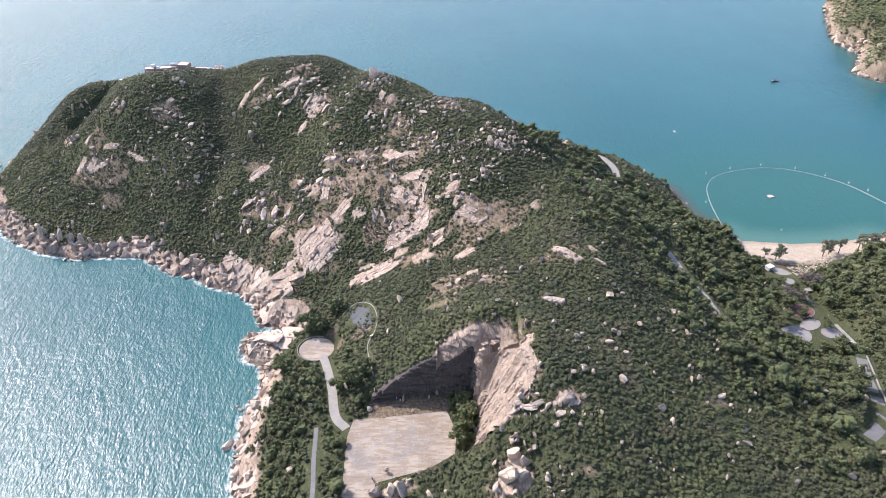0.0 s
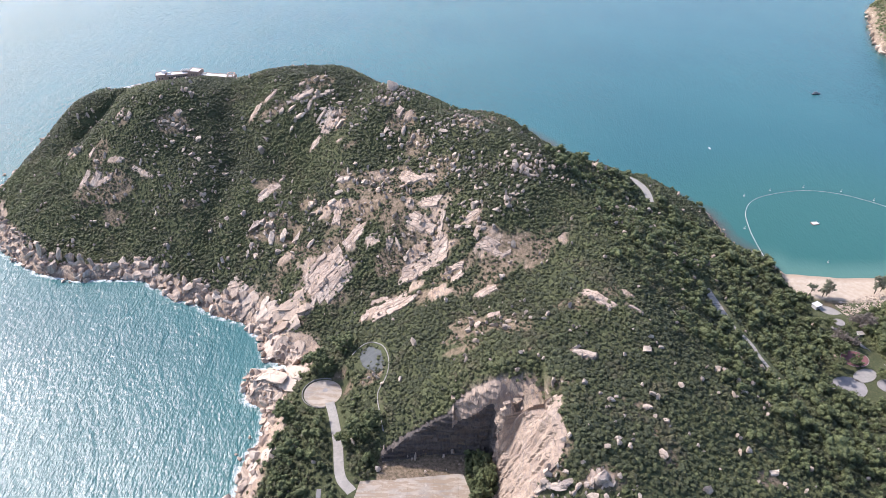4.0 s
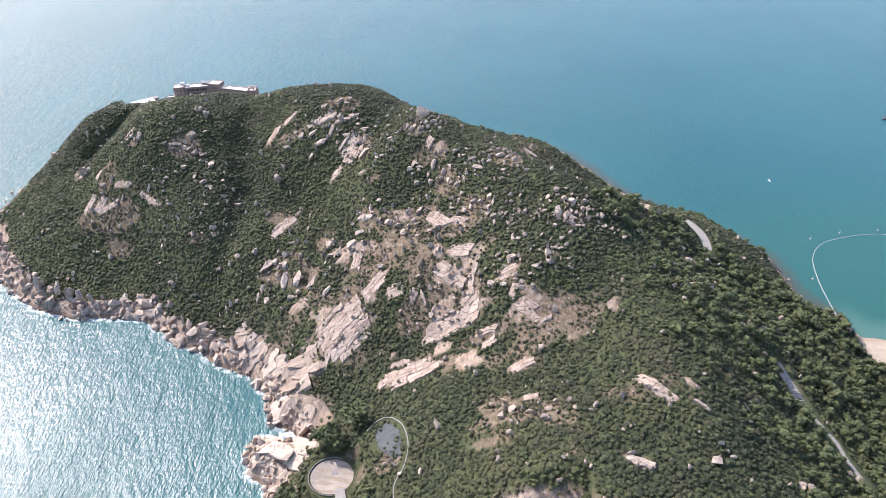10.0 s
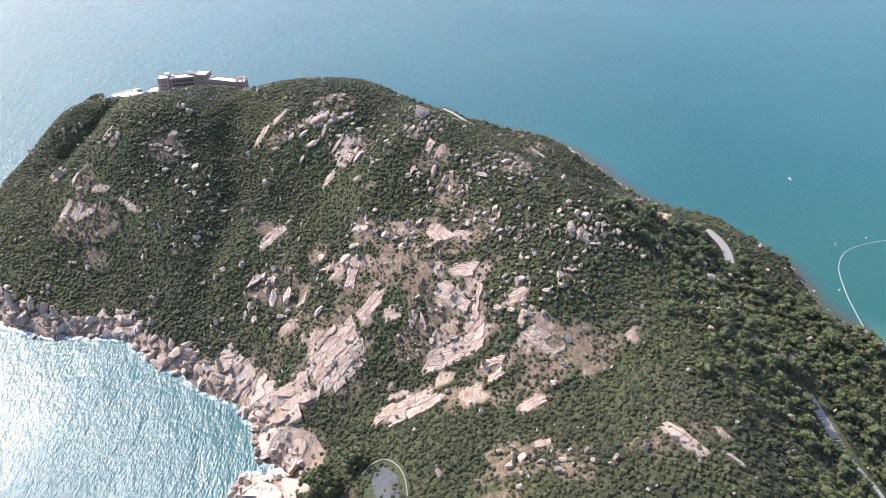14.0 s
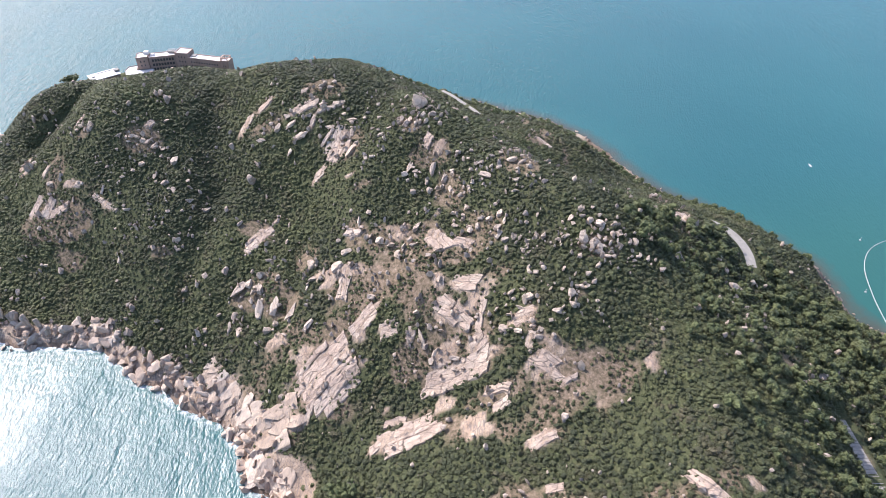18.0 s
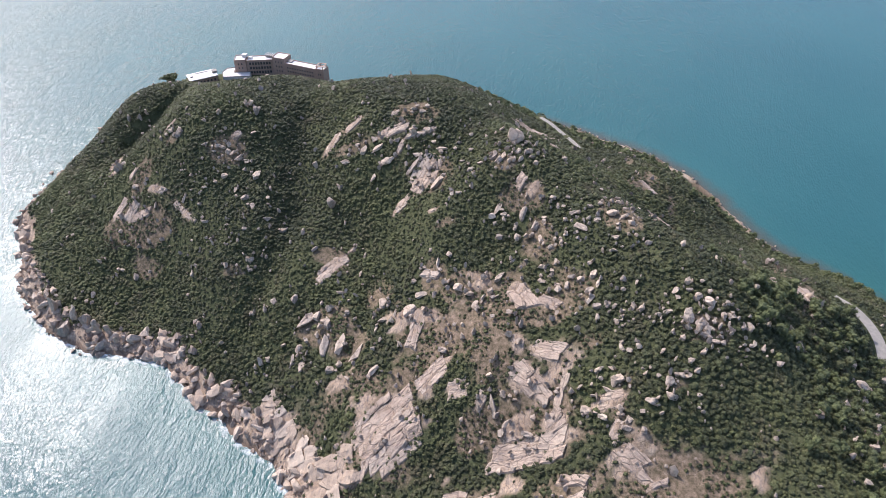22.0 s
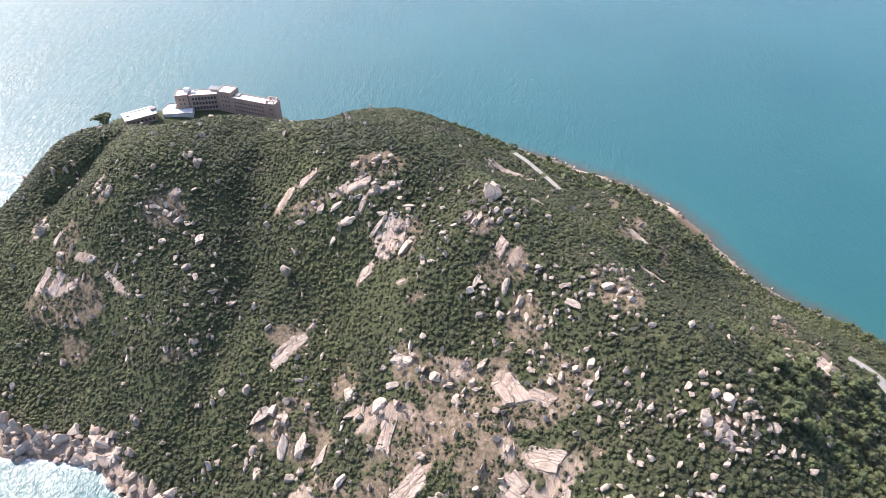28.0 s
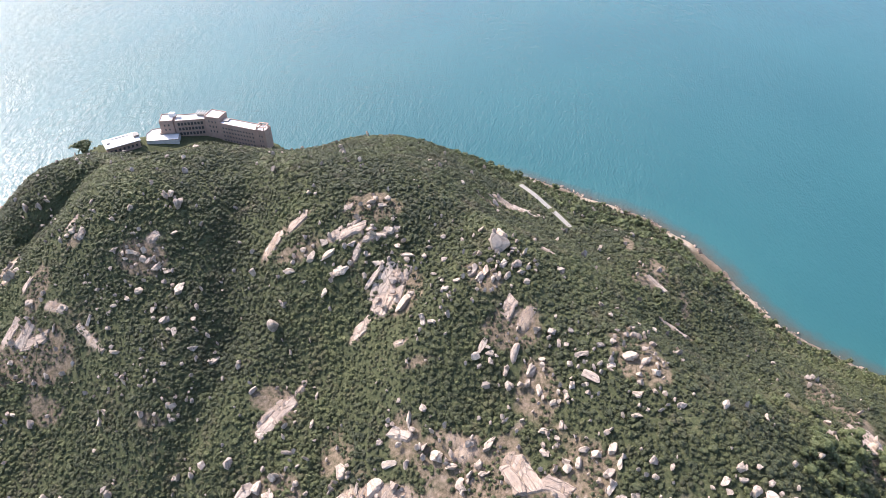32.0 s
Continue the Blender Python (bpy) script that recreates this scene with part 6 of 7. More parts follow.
def windows(body, a, b, zs, count, wide=1.1, high=1.3, inset=2.0):
    """Rows of framed windows along the wall from a to b."""
    length = math.dist(a, b)
    turn = Matrix.Translation((a[0] - HOME.x, a[1] - HOME.y, -HOME.z)) @ Matrix.Rotation(math.atan2(b[1] - a[1], b[0] - a[0]), 4, "Z")
    for z in zs:
        for k in range(count):
            u = inset + (length - 2 * inset) * (k + 0.5) / count
            bm = bmesh.new()
            for lo, hi in (((u - wide / 2 - 0.12, -0.10, z - 0.12), (u + wide / 2 + 0.12, 0.02, z)), ((u - wide / 2 - 0.12, -0.10, z + high), (u + wide / 2 + 0.12, 0.02, z + high + 0.12)),
                           ((u - wide / 2 - 0.12, -0.10, z), (u - wide / 2, 0.02, z + high)), ((u + wide / 2, -0.10, z), (u + wide / 2 + 0.12, 0.02, z + high))):
                box(bm, lo, hi, turn)
            part("window", bm, CONCRETE, body)
            bm = bmesh.new()
            box(bm, (u - wide / 2, -0.035, z), (u + wide / 2, -0.004, z + high), turn)
            part("pane", bm, GLASS, body)


west = wing("west_wing", [(-318, 720.5), (-296, 728), (-299, 737.5), (-321, 730)], 35, 51.5)
windows(west, (-318, 720.5), (-296, 728), (40, 44, 48), 8, 1.6, 2.2)
tower = wing("west_tower", [(-327.5, 716.5), (-318.2, 719.7), (-321.5, 730.5), (-331, 727.5)], 35, 52.5)
windows(tower, (-327.5, 716.5), (-318.2, 719.7), (45, 48.6), 2, 0.9, 1.5)
middle = wing("centre_tower", [(-296.2, 727.2), (-284.2, 726), (-282.8, 737), (-295.5, 739)], 35, 54.0)
windows(middle, (-296.2, 727.2), (-284.2, 726), (42, 46, 50), 3, 0.8, 1.6)
east = wing("east_wing", [(-284, 724.6), (-252.6, 719), (-251, 727.8), (-283, 733.4)], 34, 51.0)
windows(east, (-284, 724.6), (-252.6, 719), (37.2, 40.6, 44.0, 47.2), 11)
stair = wing("east_tower", [(-252.4, 718), (-244.6, 717), (-243.4, 725.5), (-251, 726.8)], 33, 52.0)
windows(stair, (-252.4, 718), (-244.6, 717), (39, 43, 47), 2, 0.7, 1.4)
for x, y, z, sx, sy, sz, name in ((-322, 727, 52.6, 4.2, 3.4, 2.6, "tank_room"), (-316.5, 726.5, 51.6, 3.0, 2.4, 1.7, "tank_room"), (-301.5, 733.5, 51.6, 6.5, 3.0, 2.2, "plant_room"), (-280, 730, 51.1, 4.5, 4.5, 0.9, "stair_hood")):
    bm = bmesh.new()
    box(bm, (x - sx / 2 - HOME.x, y - sy / 2 - HOME.y, z - HOME.z), (x + sx / 2 - HOME.x, y + sy / 2 - HOME.y, z + sz - HOME.z))
    part(name, bevelled(bm, 0.08), WHITE if name == "tank_room" else CONCRETE, house)
for k in range(5):
    bm = bmesh.new()
    box(bm, (-305 + k * 1.9 - HOME.x, 729.5 - HOME.y, 54.1 - HOME.z), (-304.7 + k * 1.9 - HOME.x, 737 - HOME.y, 54.4 - HOME.z))
    part("roof_beam", bm, STEEL, house)
for x, y in ((-251.4, 719), (-245.6, 718.2), (-244.9, 724.6), (-250.4, 725.6)):
    bm = bmesh.new()
    box(bm, (x - 0.35 - HOME.x, y - 0.35 - HOME.y, 52.01 - HOME.z), (x + 0.35 - HOME.x, y + 0.35 - HOME.y, 54.6 - HOME.z))
    part("pillar", bm, BRICK, house)
bm = bmesh.new()
for lo, hi in (((-251.8, 718.0, 54.61), (-244.4, 719.0, 55.0)), ((-251.6, 724.6, 54.61), (-244.4, 725.6, 55.0)), ((-251.8, 719.02, 54.61), (-250.9, 724.58, 55.0)), ((-245.3, 719.02, 54.61), (-244.4, 724.58, 55.0))):
    box(bm, [a - b for a, b in zip(lo, HOME)], [a - b for a, b in zip(hi, HOME)])
part("top_ring", bm, BRICK, house)

annex = tagged(new("annex_building"), "low brown annex with a broad white flat roof", "building")
annex.location = (-349, 697, 39)
turn = Matrix.Rotation(radians(44), 4, "Z")
bm = bmesh.new()
box(bm, (-11.5, -6.6, -4), (11.5, 6.6, 6.6), turn)
part("wall", bm, BRICK, annex)
bm = bmesh.new()
box(bm, (-12.2, -7.3, 6.604), (12.2, 7.3, 7.2), turn)
part("roof", bevelled(bm, 0.05), WHITE, annex, "white painted flat roof")
for lo, hi, name in (((9.0, -2, 7.204), (13.0, 2.6, 8.9), "stair_hood"), ((-10.0, -1.2, 7.204), (-7.6, 0.2, 7.7), "skylight"), ((-6, 4.4, 7.204), (8, 4.7, 7.6), "roof_pipe")):
    bm = bmesh.new()
    box(bm, lo, hi, turn)
    part(name, bevelled(bm, 0.04), CONCRETE if name != "skylight" else GLASS, annex)
for k in range(7):
    bm = bmesh.new()
    box(bm, (-9.8 + k * 3.0, -6.66, 2.6), (-8.4 + k * 3.0, -6.604, 4.6), turn)
    part("pane", bm, GLASS, annex)
deck = tagged(new("terrace"), "white paved terrace with a low parapet", "terrace")
deck.location = (-322, 714, 40)
ring = [(-334, 704.5), (-312, 711.5), (-315, 720), (-329, 716), (-332, 725.5), (-339, 722), (-339.5, 714)]
part("deck", prism([(x + 322, y - 714) for x, y in ring], -5, 2.0), WHITE, deck)
for a, b in zip(ring, ring[1:2] + ring[2:] + ring[:1]):
    m = Matrix.Translation((a[0] + 322, a[1] - 714, 2.0)) @ Matrix.Rotation(math.atan2(b[1] - a[1], b[0] - a[0]), 4, "Z")
    bm = bmesh.new()
    box(bm, (0.2, 0.05, 0.004), (math.dist(a, b) - 0.2, 0.3, 0.6), m)
    part("parapet", bm, CONCRETE, deck)


# ---- the beach hollow ----
def oval(cx, cy, a, b, turn=0.0, n=28):
    c, s = math.cos(radians(turn)), math.sin(radians(turn))
    return [(cx + a * math.cos(t) * c - b * math.sin(t) * s, cy + a * math.cos(t) * s + b * math.sin(t) * c) for t in np.linspace(0, 2 * math.pi, n + 1)[:-1]]


for ring, z, mat, name, label in ((oval(227, 325, 10.5, 8.5, 20), 13.0, COURT_GREY, "ball_court", "worn grey oval ball court edged with white"),
                                  (oval(241, 335, 8.5, 4.6, 30), 13.0, CONCRETE, "plaza", "pale paved plaza between the courts"),
                                  (oval(251, 326.5, 6.5, 5.5, 0), 13.05, COURT_GREY, "skating_court", "small round grey court edged with white"),
                                  (oval(243, 351, 8.5, 7.0, 15), 11.5, COURT_RED, "red_court", "dark red oval court edged with white"),
                                  (oval(256, 408, 7.5, 4.5, -40), on_land(256, 408) + 0.5, CONCRETE, "paved_terrace", "pale broken concrete terrace behind the beach"),
                                  (oval(254.5, 393, 3.6, 3.6, 0), on_land(254.5, 393) + 0.4, COURT_GREY, "round_terrace", "round grey paved terrace behind the beach")):
    court = tagged(new(name), label, "court")
    cx, cy = np.mean(ring, 0)
    court.location = (cx, cy, z)
    local = [(x - cx, y - cy) for x, y in ring]
    part("surface", prism(local, -0.5, 0.12), mat, court)
    for a, b in zip(local, local[1:] + local[:1]):
        m = Matrix.Translation((a[0], a[1], 0.12)) @ Matrix.Rotation(math.atan2(b[1] - a[1], b[0] - a[0]), 4, "Z")
        bm = bmesh.new()
        box(bm, (0, -0.12, -0.5), (math.dist(a, b), 0.12, 0.2), m)
        part("kerb", bm, CONCRETE, court)


def hut(x, y, z, wide, deep, high, turn, wall, roof, label):
    thing = tagged(new("beach_hut"), label, "hut")
    thing.matrix_basis = pose(x, y, z, 0, 0, turn)
    bm = bmesh.new()
    box(bm, (-wide / 2, -deep / 2, -1), (wide / 2, deep / 2, high))
    body = part("wall", bm, wall, thing)
    bm = bmesh.new()
    box(bm, (-wide / 2 - 0.4, -deep / 2 - 0.4, high + 0.004), (wide / 2 + 0.4, deep / 2 + 0.4, high + 0.25))
    part("roof", bevelled(bm, 0.05), roof, thing)
    for k in (-1, 1):
        bm = bmesh.new()
        box(bm, (k * wide * 0.25 - 0.5, -deep / 2 - 0.03, 1.1), (k * wide * 0.25 + 0.5, -deep / 2 - 0.004, 2.1))
        part("window", bm, GLASS, thing)
    bm = bmesh.new()
    box(bm, (-0.45, -deep / 2 - 0.05, 0.0), (0.45, -deep / 2 - 0.004, 2.0))
    part("door", bm, STEEL, thing)


hut(248, 412, on_land(248, 412), 5, 4, 3.0, 25, WHITE, WHITE, "small white flat roofed hut behind the beach")
hut(262, 380, on_land(262, 380), 3.4, 3, 2.6, 10, WHITE, CONCRETE, "tiny white kiosk among trees near the beach")
hut(252, 309, on_land(252, 309), 3.0, 2.4, 2.4, 0, CONCRETE, WHITE, "small pale shelter with a white roof by woods")

rng = np.random.RandomState(61)
x, y = rng.uniform(264, 300, 420), rng.uniform(-9, 9, 420)
y = y + 414 + 0.25 * (x - 280)
s = rng.uniform(0.4, 1.9, 420)
v, f = scatter(np.stack([x, y, np.clip(land(x, y)[0], 0.5, 6)], 1), s * 0.6, s * 0.5, stones, 7)
tagged(new("beach_rubble", shape("beach_rubble", v, f, ROCK)), "pale broken rubble behind the sand", "rubble", kind="stuff")


def tree_parts(seed, high, wide, leaves, thin):
    """A leaning trunk with limbs and a broken crown of leaf clumps."""
    rng = np.random.RandomState(seed)
    bend = rng.normal(size=2) * 0.08 * high
    stem = [(bend[0] * t * t, bend[1] * t * t, high * 0.85 * t - 0.4 * (t == 0)) for t in np.linspace(0, 1, 6)]
    bm = tube(stem, [0.06 * high * (1 - 0.8 * t) * 0.5 for t in np.linspace(0, 1, 6)], 7)
    trunk = bpy.data.meshes.new("trunk")
    bm.to_mesh(trunk)
    bm.free()
    trunk.materials.append(BARK)
    limbs, tips = [], []
    for k in range(9):
        t = rng.uniform(0.35, 0.95)
        root = Vector((bend[0] * t * t, bend[1] * t * t, high * 0.85 * t))
        a = k * 2.4 + rng.uniform(-0.5, 0.5)
        tip = root + Vector((math.cos(a), math.sin(a), rng.uniform(0.3, 0.8))) * wide * rng.uniform(0.5, 0.95)
        mid = root.lerp(tip, 0.5) + Vector((0, 0, 0.05 * high))
        lm = bpy.data.meshes.new("limb")
        b = tube([root, mid, tip], [0.014 * high, 0.009 * high, 0.004 * high], 5)
        b.to_mesh(lm)
        b.free()
        lm.materials.append(BARK)
        limbs.append(lm)
        tips += [mid, tip, root.lerp(tip, 0.75)]
    tips.append(Vector((bend[0], bend[1], high * 0.9)))
    n = 120 if thin else 130
    p = np.array([tips[rng.randint(len(tips))][:] for _ in range(n)]) + rng.normal(size=(n, 3)) * wide * (0.16, 0.16, 0.13)
    v, f = scatter(p, np.full(n, wide * (0.18 if thin else 0.19)) * rng.uniform(0.6, 1.3, n), np.full(n, wide * 0.22), tufts, seed)
    return trunk, limbs, shape("crown", v, f, leaves)


def tree(kind, x, y, z, size, turn, label, group):
    thing = tagged(new("tree"), label, "tree", group)
    thing.matrix_basis = pose(x, y, z, 0, 0, turn) @ Matrix.Scale(size, 4)
    trunk, limbs, crown = kind
    part("trunk", trunk, None, thing)
    for lm in limbs:
        part("limb", lm, None, thing)
    part("crown", crown, None, thing)


pines = [tree_parts(500 + k, 9.0, 3.0, NEEDLES, True) for k in range(3)]
bare_trees = [tree_parts(540 + k, 7.0, 4.4, DRY_TWIGS, True) for k in range(2)]
broad = [tree_parts(520 + k, 7.0, 4.6, FOREST, False) for k in range(4)]
for k, (x, y) in enumerate([(251, 428), (258, 425), (262, 427), (298, 431), (304, 434), (307, 437), (313, 436), (331, 441), (335, 442), (340, 443), (345, 444), (356, 449), (362, 452)]):
    tree(pines[k % 3], x, y, max(1.0, on_land(x, y) * 0.3), 1.15 + 0.16 * (k % 4), k * 67, "feathery grey green casuarina standing on the sand", "trees on the beach")
for k, (x, y, s) in enumerate([(-373, 684, 1.5), (-367, 681, 1.2), (-70, 331, 1.5), (-84, 322, 1.6), (-78, 318, 1.3), (-58, 262, 1.2), (-50, 262, 1.3), (-44, 267, 1.2),
                               (-96, 290, 1.4), (-92, 283, 1.2), (240, 344, 0.9), (249, 333, 0.8), (236, 358, 1.1), (10, 232, 1.2), (12, 240, 1.3), (8, 225, 1.1), (11, 250, 1.2), (244, 300, 1.2), (230, 262, 1.3), (252, 270, 1.2), (222, 276, 1.2),
                               (220, 335, 1.20), (233, 354, 1.20), (240, 373, 0.90), (252, 380, 1.00), (252, 368, 0.95), (204, 312, 0.95), (266, 379, 1.00), (270, 374, 0.95), (245, 387, 0.85), (235, 388, 0.90), (265, 357, 1.20), (207, 299, 1.20), (218, 297, 0.80), (235, 306, 0.80), (244, 306, 1.15), (229, 342, 0.90), (235, 401, 0.85), (221, 381, 0.80), (272, 398, 0.80)]):
    tree(broad[k % 4], x, y, on_land(x, y), s, k * 51, "round dark green broadleaf tree with a dense crown", "broadleaf trees")

for k, (x, y, s) in enumerate([(240, 368, 1.2), (244, 372, 1.0), (267, 385, 1.35), (271, 389, 1.1), (246, 362, 0.9), (262, 391, 1.0)]):
    tree(bare_trees[k % 2], x, y, on_land(x, y), s, k * 73, "grey brown half bare tree with dry twigs", "half bare trees")

# ---- car ----
car = tagged(new("car"), "small white hatchback parked on the road", "car")
car.matrix_basis = pose(240.5, 279.5, 27.05, 0, 0, 72)
bm = bmesh.new()
box(bm, (-2.1, -0.86, 0.28), (2.1, 0.86, 0.86))
part("body", bevelled(bm, 0.16), CAR_PAINT, car)
bm = bmesh.new()
for v in box(bm, (-1.5, -0.78, 0.861), (1.0, 0.78, 1.45)):
    if v.co.z > 1.2:
        v.co.x *= 0.78
        v.co.y *= 0.86
part("cabin", bevelled(bm, 0.08), GLASS, car)
bm = bmesh.new()
box(bm, (-1.1, -0.62, 1.455), (0.72, 0.62, 1.5))
part("roof", bevelled(bm, 0.02), CAR_PAINT, car)
for x in (-1.35, 1.35):
    for y in (-0.80, 0.80):
        bm = bmesh.new()
        bmesh.ops.create_cone(bm, cap_ends=True, segments=18, radius1=0.32, radius2=0.32, depth=0.22, matrix=Matrix.Translation((x, y, 0.30)) @ Matrix.Rotation(radians(90), 4, "X"))
        wheel = part("wheel", bm, RUBBER, car)
        bm = bmesh.new()
        bmesh.ops.create_cone(bm, cap_ends=True, segments=14, radius1=0.19, radius2=0.19, depth=0.02, matrix=Matrix.Translation((x, y + math.copysign(0.121, y), 0.30)) @ Matrix.Rotation(radians(90), 4, "X"))
        part("rim", bm, STEEL, wheel)
for y in (-0.6, 0.6):
    bm = bmesh.new()
    box(bm, (2.09, y - 0.18, 0.55), (2.13, y + 0.18, 0.72))
    part("headlight", bm, FLOAT_PAINT, car)
    bm = bmesh.new()
    box(bm, (-2.13, y - 0.15, 0.58), (-2.09, y + 0.15, 0.76))
    part("tail_light", bm, RUST, car)
wall = tagged(part("roadside_wall", ribbon([(251, 292, 25.4), (246, 276, 27.4), (241, 261, 29.4), (236, 244, 32.4), (231, 225, 36.4)], 0.7, 0.5, 1.5), CONCRETE), "low pale concrete wall along the road edge", "wall")

# ---- afloat ----
boom = tagged(new("shark_net_boom"), "pale floating boom curving round the swimming bay", "boom")
boom.location = (300, 530, 0)
loop = smooth_line([(236, 470, 0.1), (237, 495, 0.1), (239, 518, 0.1), (245, 545, 0.1), (259, 566, 0.1), (284, 579, 0.1), (313, 585, 0.1), (340, 580, 0.1), (364, 565, 0.1), (379, 549, 0.1), (389, 530, 0.1), (398, 508, 0.1), (405, 488, 0.1)], 9)
for a, b in zip(loop, loop[1:]):
    part("float_pipe", tube([Vector(a) - boom.location, Vector(b) - boom.location], 0.21, 7), FLOAT_PAINT, boom)


def buoy(x, y, s=1.0):
    thing = tagged(new("marker_buoy"), "small white marker buoy floating outside the boom", "buoy", "marker buoys")
    thing.matrix_basis = pose(x, y, 0) @ Matrix.Scale(s, 4)
    bm = bmesh.new()
    bmesh.ops.create_uvsphere(bm, u_segments=14, v_segments=9, radius=0.75, matrix=Matrix.Translation((0, 0, 0.2)) @ Matrix.Diagonal((1, 1, 0.8, 1)))
    part("float", bm, FLOAT_PAINT, thing)
    part("mast", tube([(0, 0, 0.7), (0, 0, 1.9)], 0.07), STEEL, thing)
    bm = bmesh.new()
    box(bm, (-0.3, -0.05, 1.9), (0.3, 0.05, 2.4))
    part("top_mark", bm, FLOAT_PAINT, thing)


for x, y in ((235, 518), (253, 573), (280, 584), (313, 591), (344, 584), (366, 569), (381, 554), (392, 540), (283, 471)):
    buoy(x, y)

raft = tagged(new("swimming_raft"), "white swimming raft with a red waterline", "raft")
raft.matrix_basis = pose(297, 528, 0, 0, 0, 15)
bm = bmesh.new()
box(bm, (-3.0, -2.1, -0.3), (3.0, 2.1, 0.45))
part("pontoon", bevelled(bm, 0.2), RUST, raft)
bm = bmesh.new()
box(bm, (-2.8, -1.9, 0.454), (2.8, 1.9, 0.6))
part("deck", bevelled(bm, 0.04), FLOAT_PAINT, raft)
for x in (-2.5, 0, 2.5):
    for y in (-1.7, 1.7):
        part("post", tube([(x, y, 0.6), (x, y, 1.6)], 0.06), FLOAT_PAINT, raft)
for y in (-1.7, 1.7):
    part("rail", tube([(-2.5, y, 1.6), (2.5, y, 1.6)], 0.06), FLOAT_PAINT, raft)


def launch(x, y, size, turn, hull_paint, label, cabin=True):
    boat = tagged(new("boat"), label, "boat")
    boat.matrix_basis = pose(x, y, 0, 0, 0, turn) @ Matrix.Scale(size, 4)
    bm, rows = bmesh.new(), []
    for u in np.linspace(-1, 1, 9):
        w = 0.30 * (1 - max(0, u) ** 2.4) * (0.86 + 0.14 * (u > -0.9))
        deck = 0.16 + 0.10 * max(0, u) ** 2
        rows.append([bm.verts.new(q) for q in ((u, -w, deck), (u * 0.94, -w * 0.7, -0.06), (u * 0.94, w * 0.7, -0.06), (u, w, deck))])
    for a, b in zip(rows, rows[1:]):
        for i in range(3):
            bm.faces.new((a[i], a[i + 1], b[i + 1], b[i]))
        bm.faces.new((a[3], a[0], b[0], b[3]))
    bm.faces.new(rows[0][::-1])
    bmesh.ops.remove_doubles(bm, verts=bm.verts[:], dist=0.002)
    bmesh.ops.recalc_face_normals(bm, faces=bm.faces[:])
    part("hull", bm, hull_paint, boat)
    if cabin:
        bm = bmesh.new()
        box(bm, (-0.55, -0.19, 0.165), (0.15, 0.19, 0.46))
        part("wheelhouse", bevelled(bm, 0.03), FLOAT_PAINT, boat)
        bm = bmesh.new()
        box(bm, (0.152, -0.15, 0.30), (0.16, 0.15, 0.40))
        part("windscreen", bm, GLASS, boat)
        bm = bmesh.new()
        box(bm, (-0.85, -0.22, 0.50), (0.22, 0.22, 0.53))
        part("canopy", bevelled(bm, 0.01), HULL_DARK, boat)
        part("mast", tube([(-0.2, 0, 0.53), (-0.2, 0, 0.95)], 0.015), STEEL, boat)
        for px in (-0.8, 0.6):
            part("tyre_fender", tube([(px, -0.31, 0.12), (px, -0.31, 0.02)], 0.05), RUBBER, boat)


launch(424, 826, 5.4, 10, HULL_DARK, "dark fishing boat with a white wheelhouse at anchor")
launch(251, 671, 2.3, 100, FLOAT_PAINT, "small white open boat under way", False)

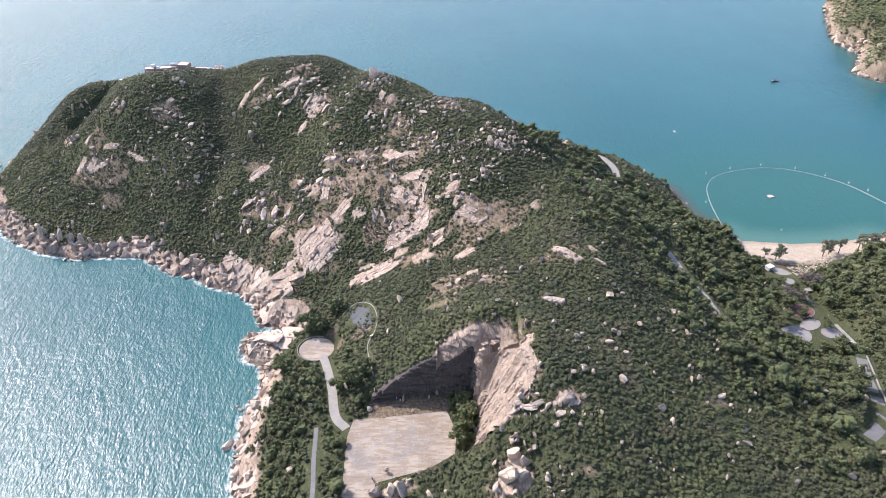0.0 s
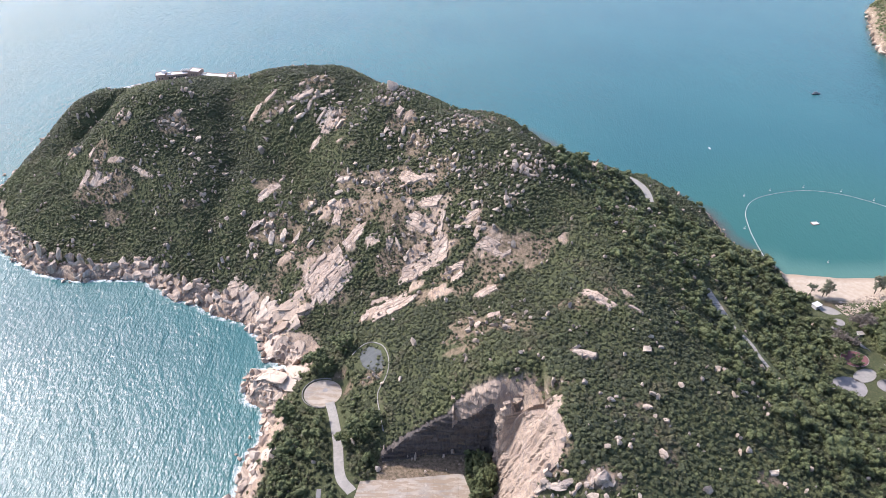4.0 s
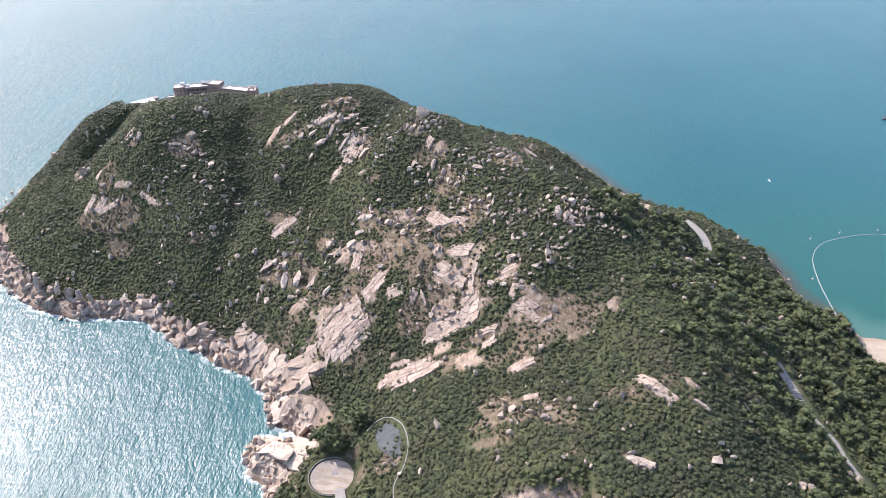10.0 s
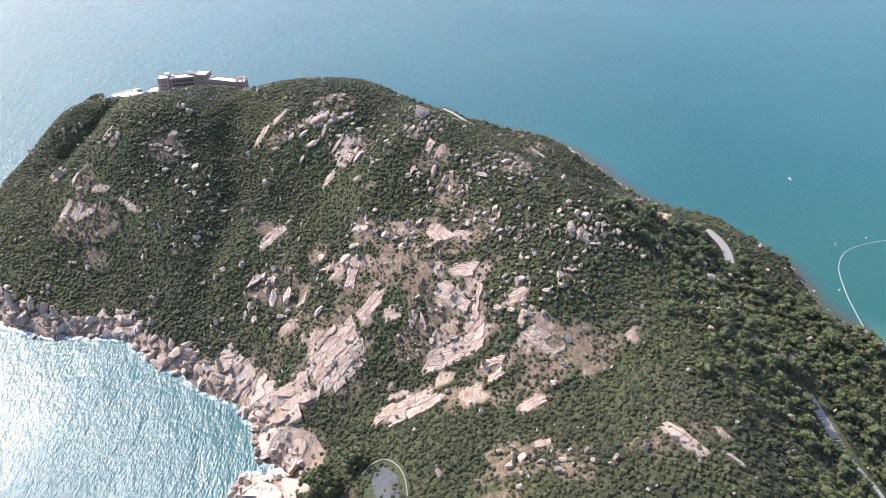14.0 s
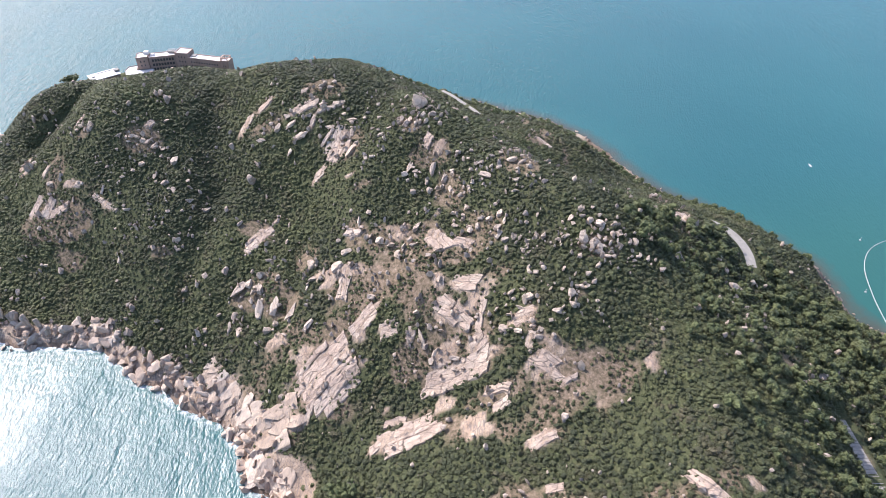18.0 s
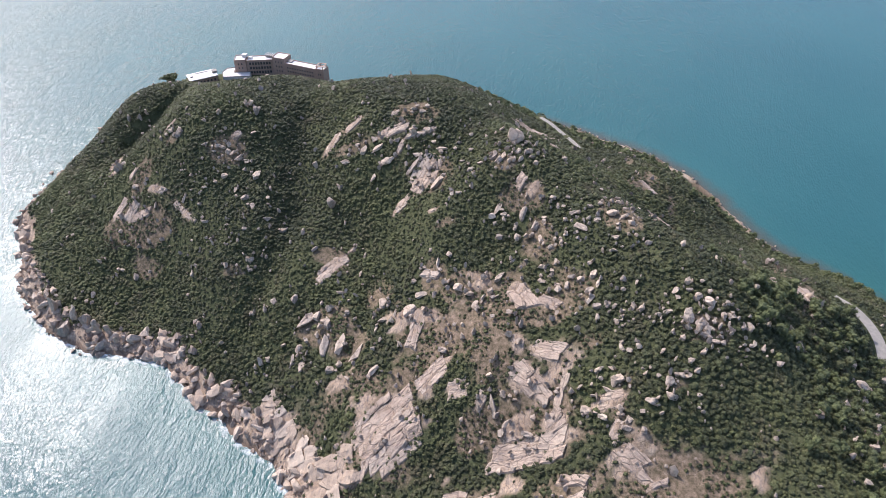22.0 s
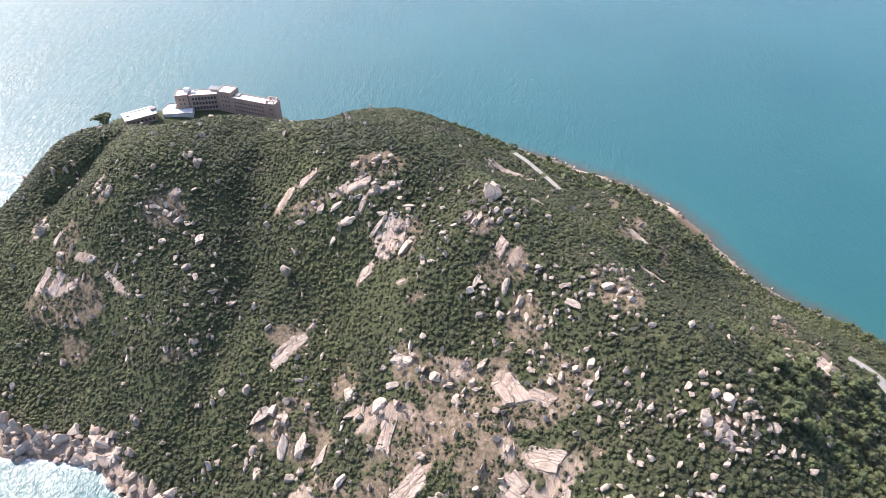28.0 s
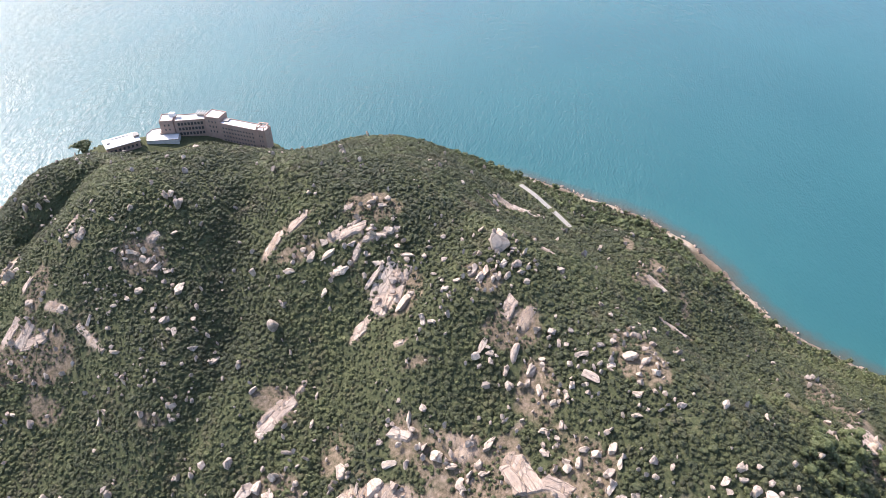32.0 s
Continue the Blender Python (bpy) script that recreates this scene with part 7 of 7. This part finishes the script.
# lone rock and foam-washed rocks off the shore
rng = np.random.RandomState(71)
for x, y, s in ((-121, 246, 7.5), (-119, 273, 3.0), (-122, 276, 2.2), (-296, 428, 4.0), (-290, 426, 2.5), (-204, 409, 3.2), (-428, 560, 4.5), (-436, 590, 4.0), (-432, 575, 3.0), (-424, 540, 3.0), (-57, 771, 2.6), (-24, 761, 3.0), (102, 650, 3.4), (97, 656, 2.2), (-118, 288, 3.0)):
    ob = new("sea_rock", shore_shapes[rng.randint(14)])
    ob.matrix_basis = Matrix.Translation((x, y, 0.1 * s)) @ Euler(rng.uniform(-0.3, 0.3, 3).tolist()).to_matrix().to_4x4() @ Matrix.Rotation(rng.uniform(0, 6.28), 4, "Z") @ Matrix.Diagonal((s * 0.66, s * 0.46, s * 0.5, 1))
    tagged(ob, "wave washed granite rock standing in the sea", "rock", "rocks in the sea")

# ---- the headland across the bay ----
fx, fy, ff = sheet(np.arange(520, 860, 3.0), np.arange(780, 1260, 3.0))
fd = inland(fx + 10 * grain(fx, fy, 40, 91), fy + 10 * grain(fx, fy, 40, 93), FAR_SHORE)
fh = np.where(fd > 0, 75 * (1 - np.exp(-fd / 60)) + ease(fd, 0, 8) * (18 * np.abs(grain(fx, fy, 36, 95)) + 11 * np.abs(grain(0.8 * fx - 0.6 * fy, (0.6 * fx + 0.8 * fy) * 0.45, 9, 97))), np.maximum(fd * 0.4, -6))
bare = 0.5 * ease(fd + 14 * grain(fx, fy, 26, 99), 17, 8)
me = shape("far_headland", np.stack([fx, fy, fh], 1), ff[fh[ff].max(1) > -2.5], GROUND, True)
colours(me, "cover", bare, 0.55 * ease(fd + 14 * grain(fx, fy, 26, 99), 38, 20), 0 * bare)
tagged(new("ground", me), "rocky wooded headland across the bay", "headland", kind="structure")
rng = np.random.RandomState(81)
k = (fd > 5) & (rng.uniform(0, 1, len(fx)) < 1.0 - 0.8 * bare) & (fx < 690)
p = np.stack([fx[k] + rng.uniform(-2, 2, k.sum()), fy[k] + rng.uniform(-2, 2, k.sum()), fh[k]], 1)
s = rng.uniform(2.2, 3.6, len(p))
v, f = scatter(p, s, s * 0.8, low_tufts, 83)
tagged(new("far_scrub", shape("far_scrub", v, f, FOREST)), "dense scrub on the headland across the bay", "scrub", kind="stuff")
x, y = rng.uniform(530, 720, 6000), rng.uniform(790, 1200, 6000)
d = inland(x, y, FAR_SHORE)
ok = (d > -5) & (d < 16)
x, y, d = x[ok][:330], y[ok][:330], d[ok][:330]
s = rng.uniform(3, 9, len(x))
v, f = scatter(np.stack([x, y, np.clip(d * 0.8, 0, 16)], 1), s * 0.6, s * 0.7, stones, 87)
tagged(new("far_shore_rocks", shape("far_shore_rocks", v, f, SHORE_ROCK)), "pale rocks round the far headland's foot", "rocks", kind="stuff")
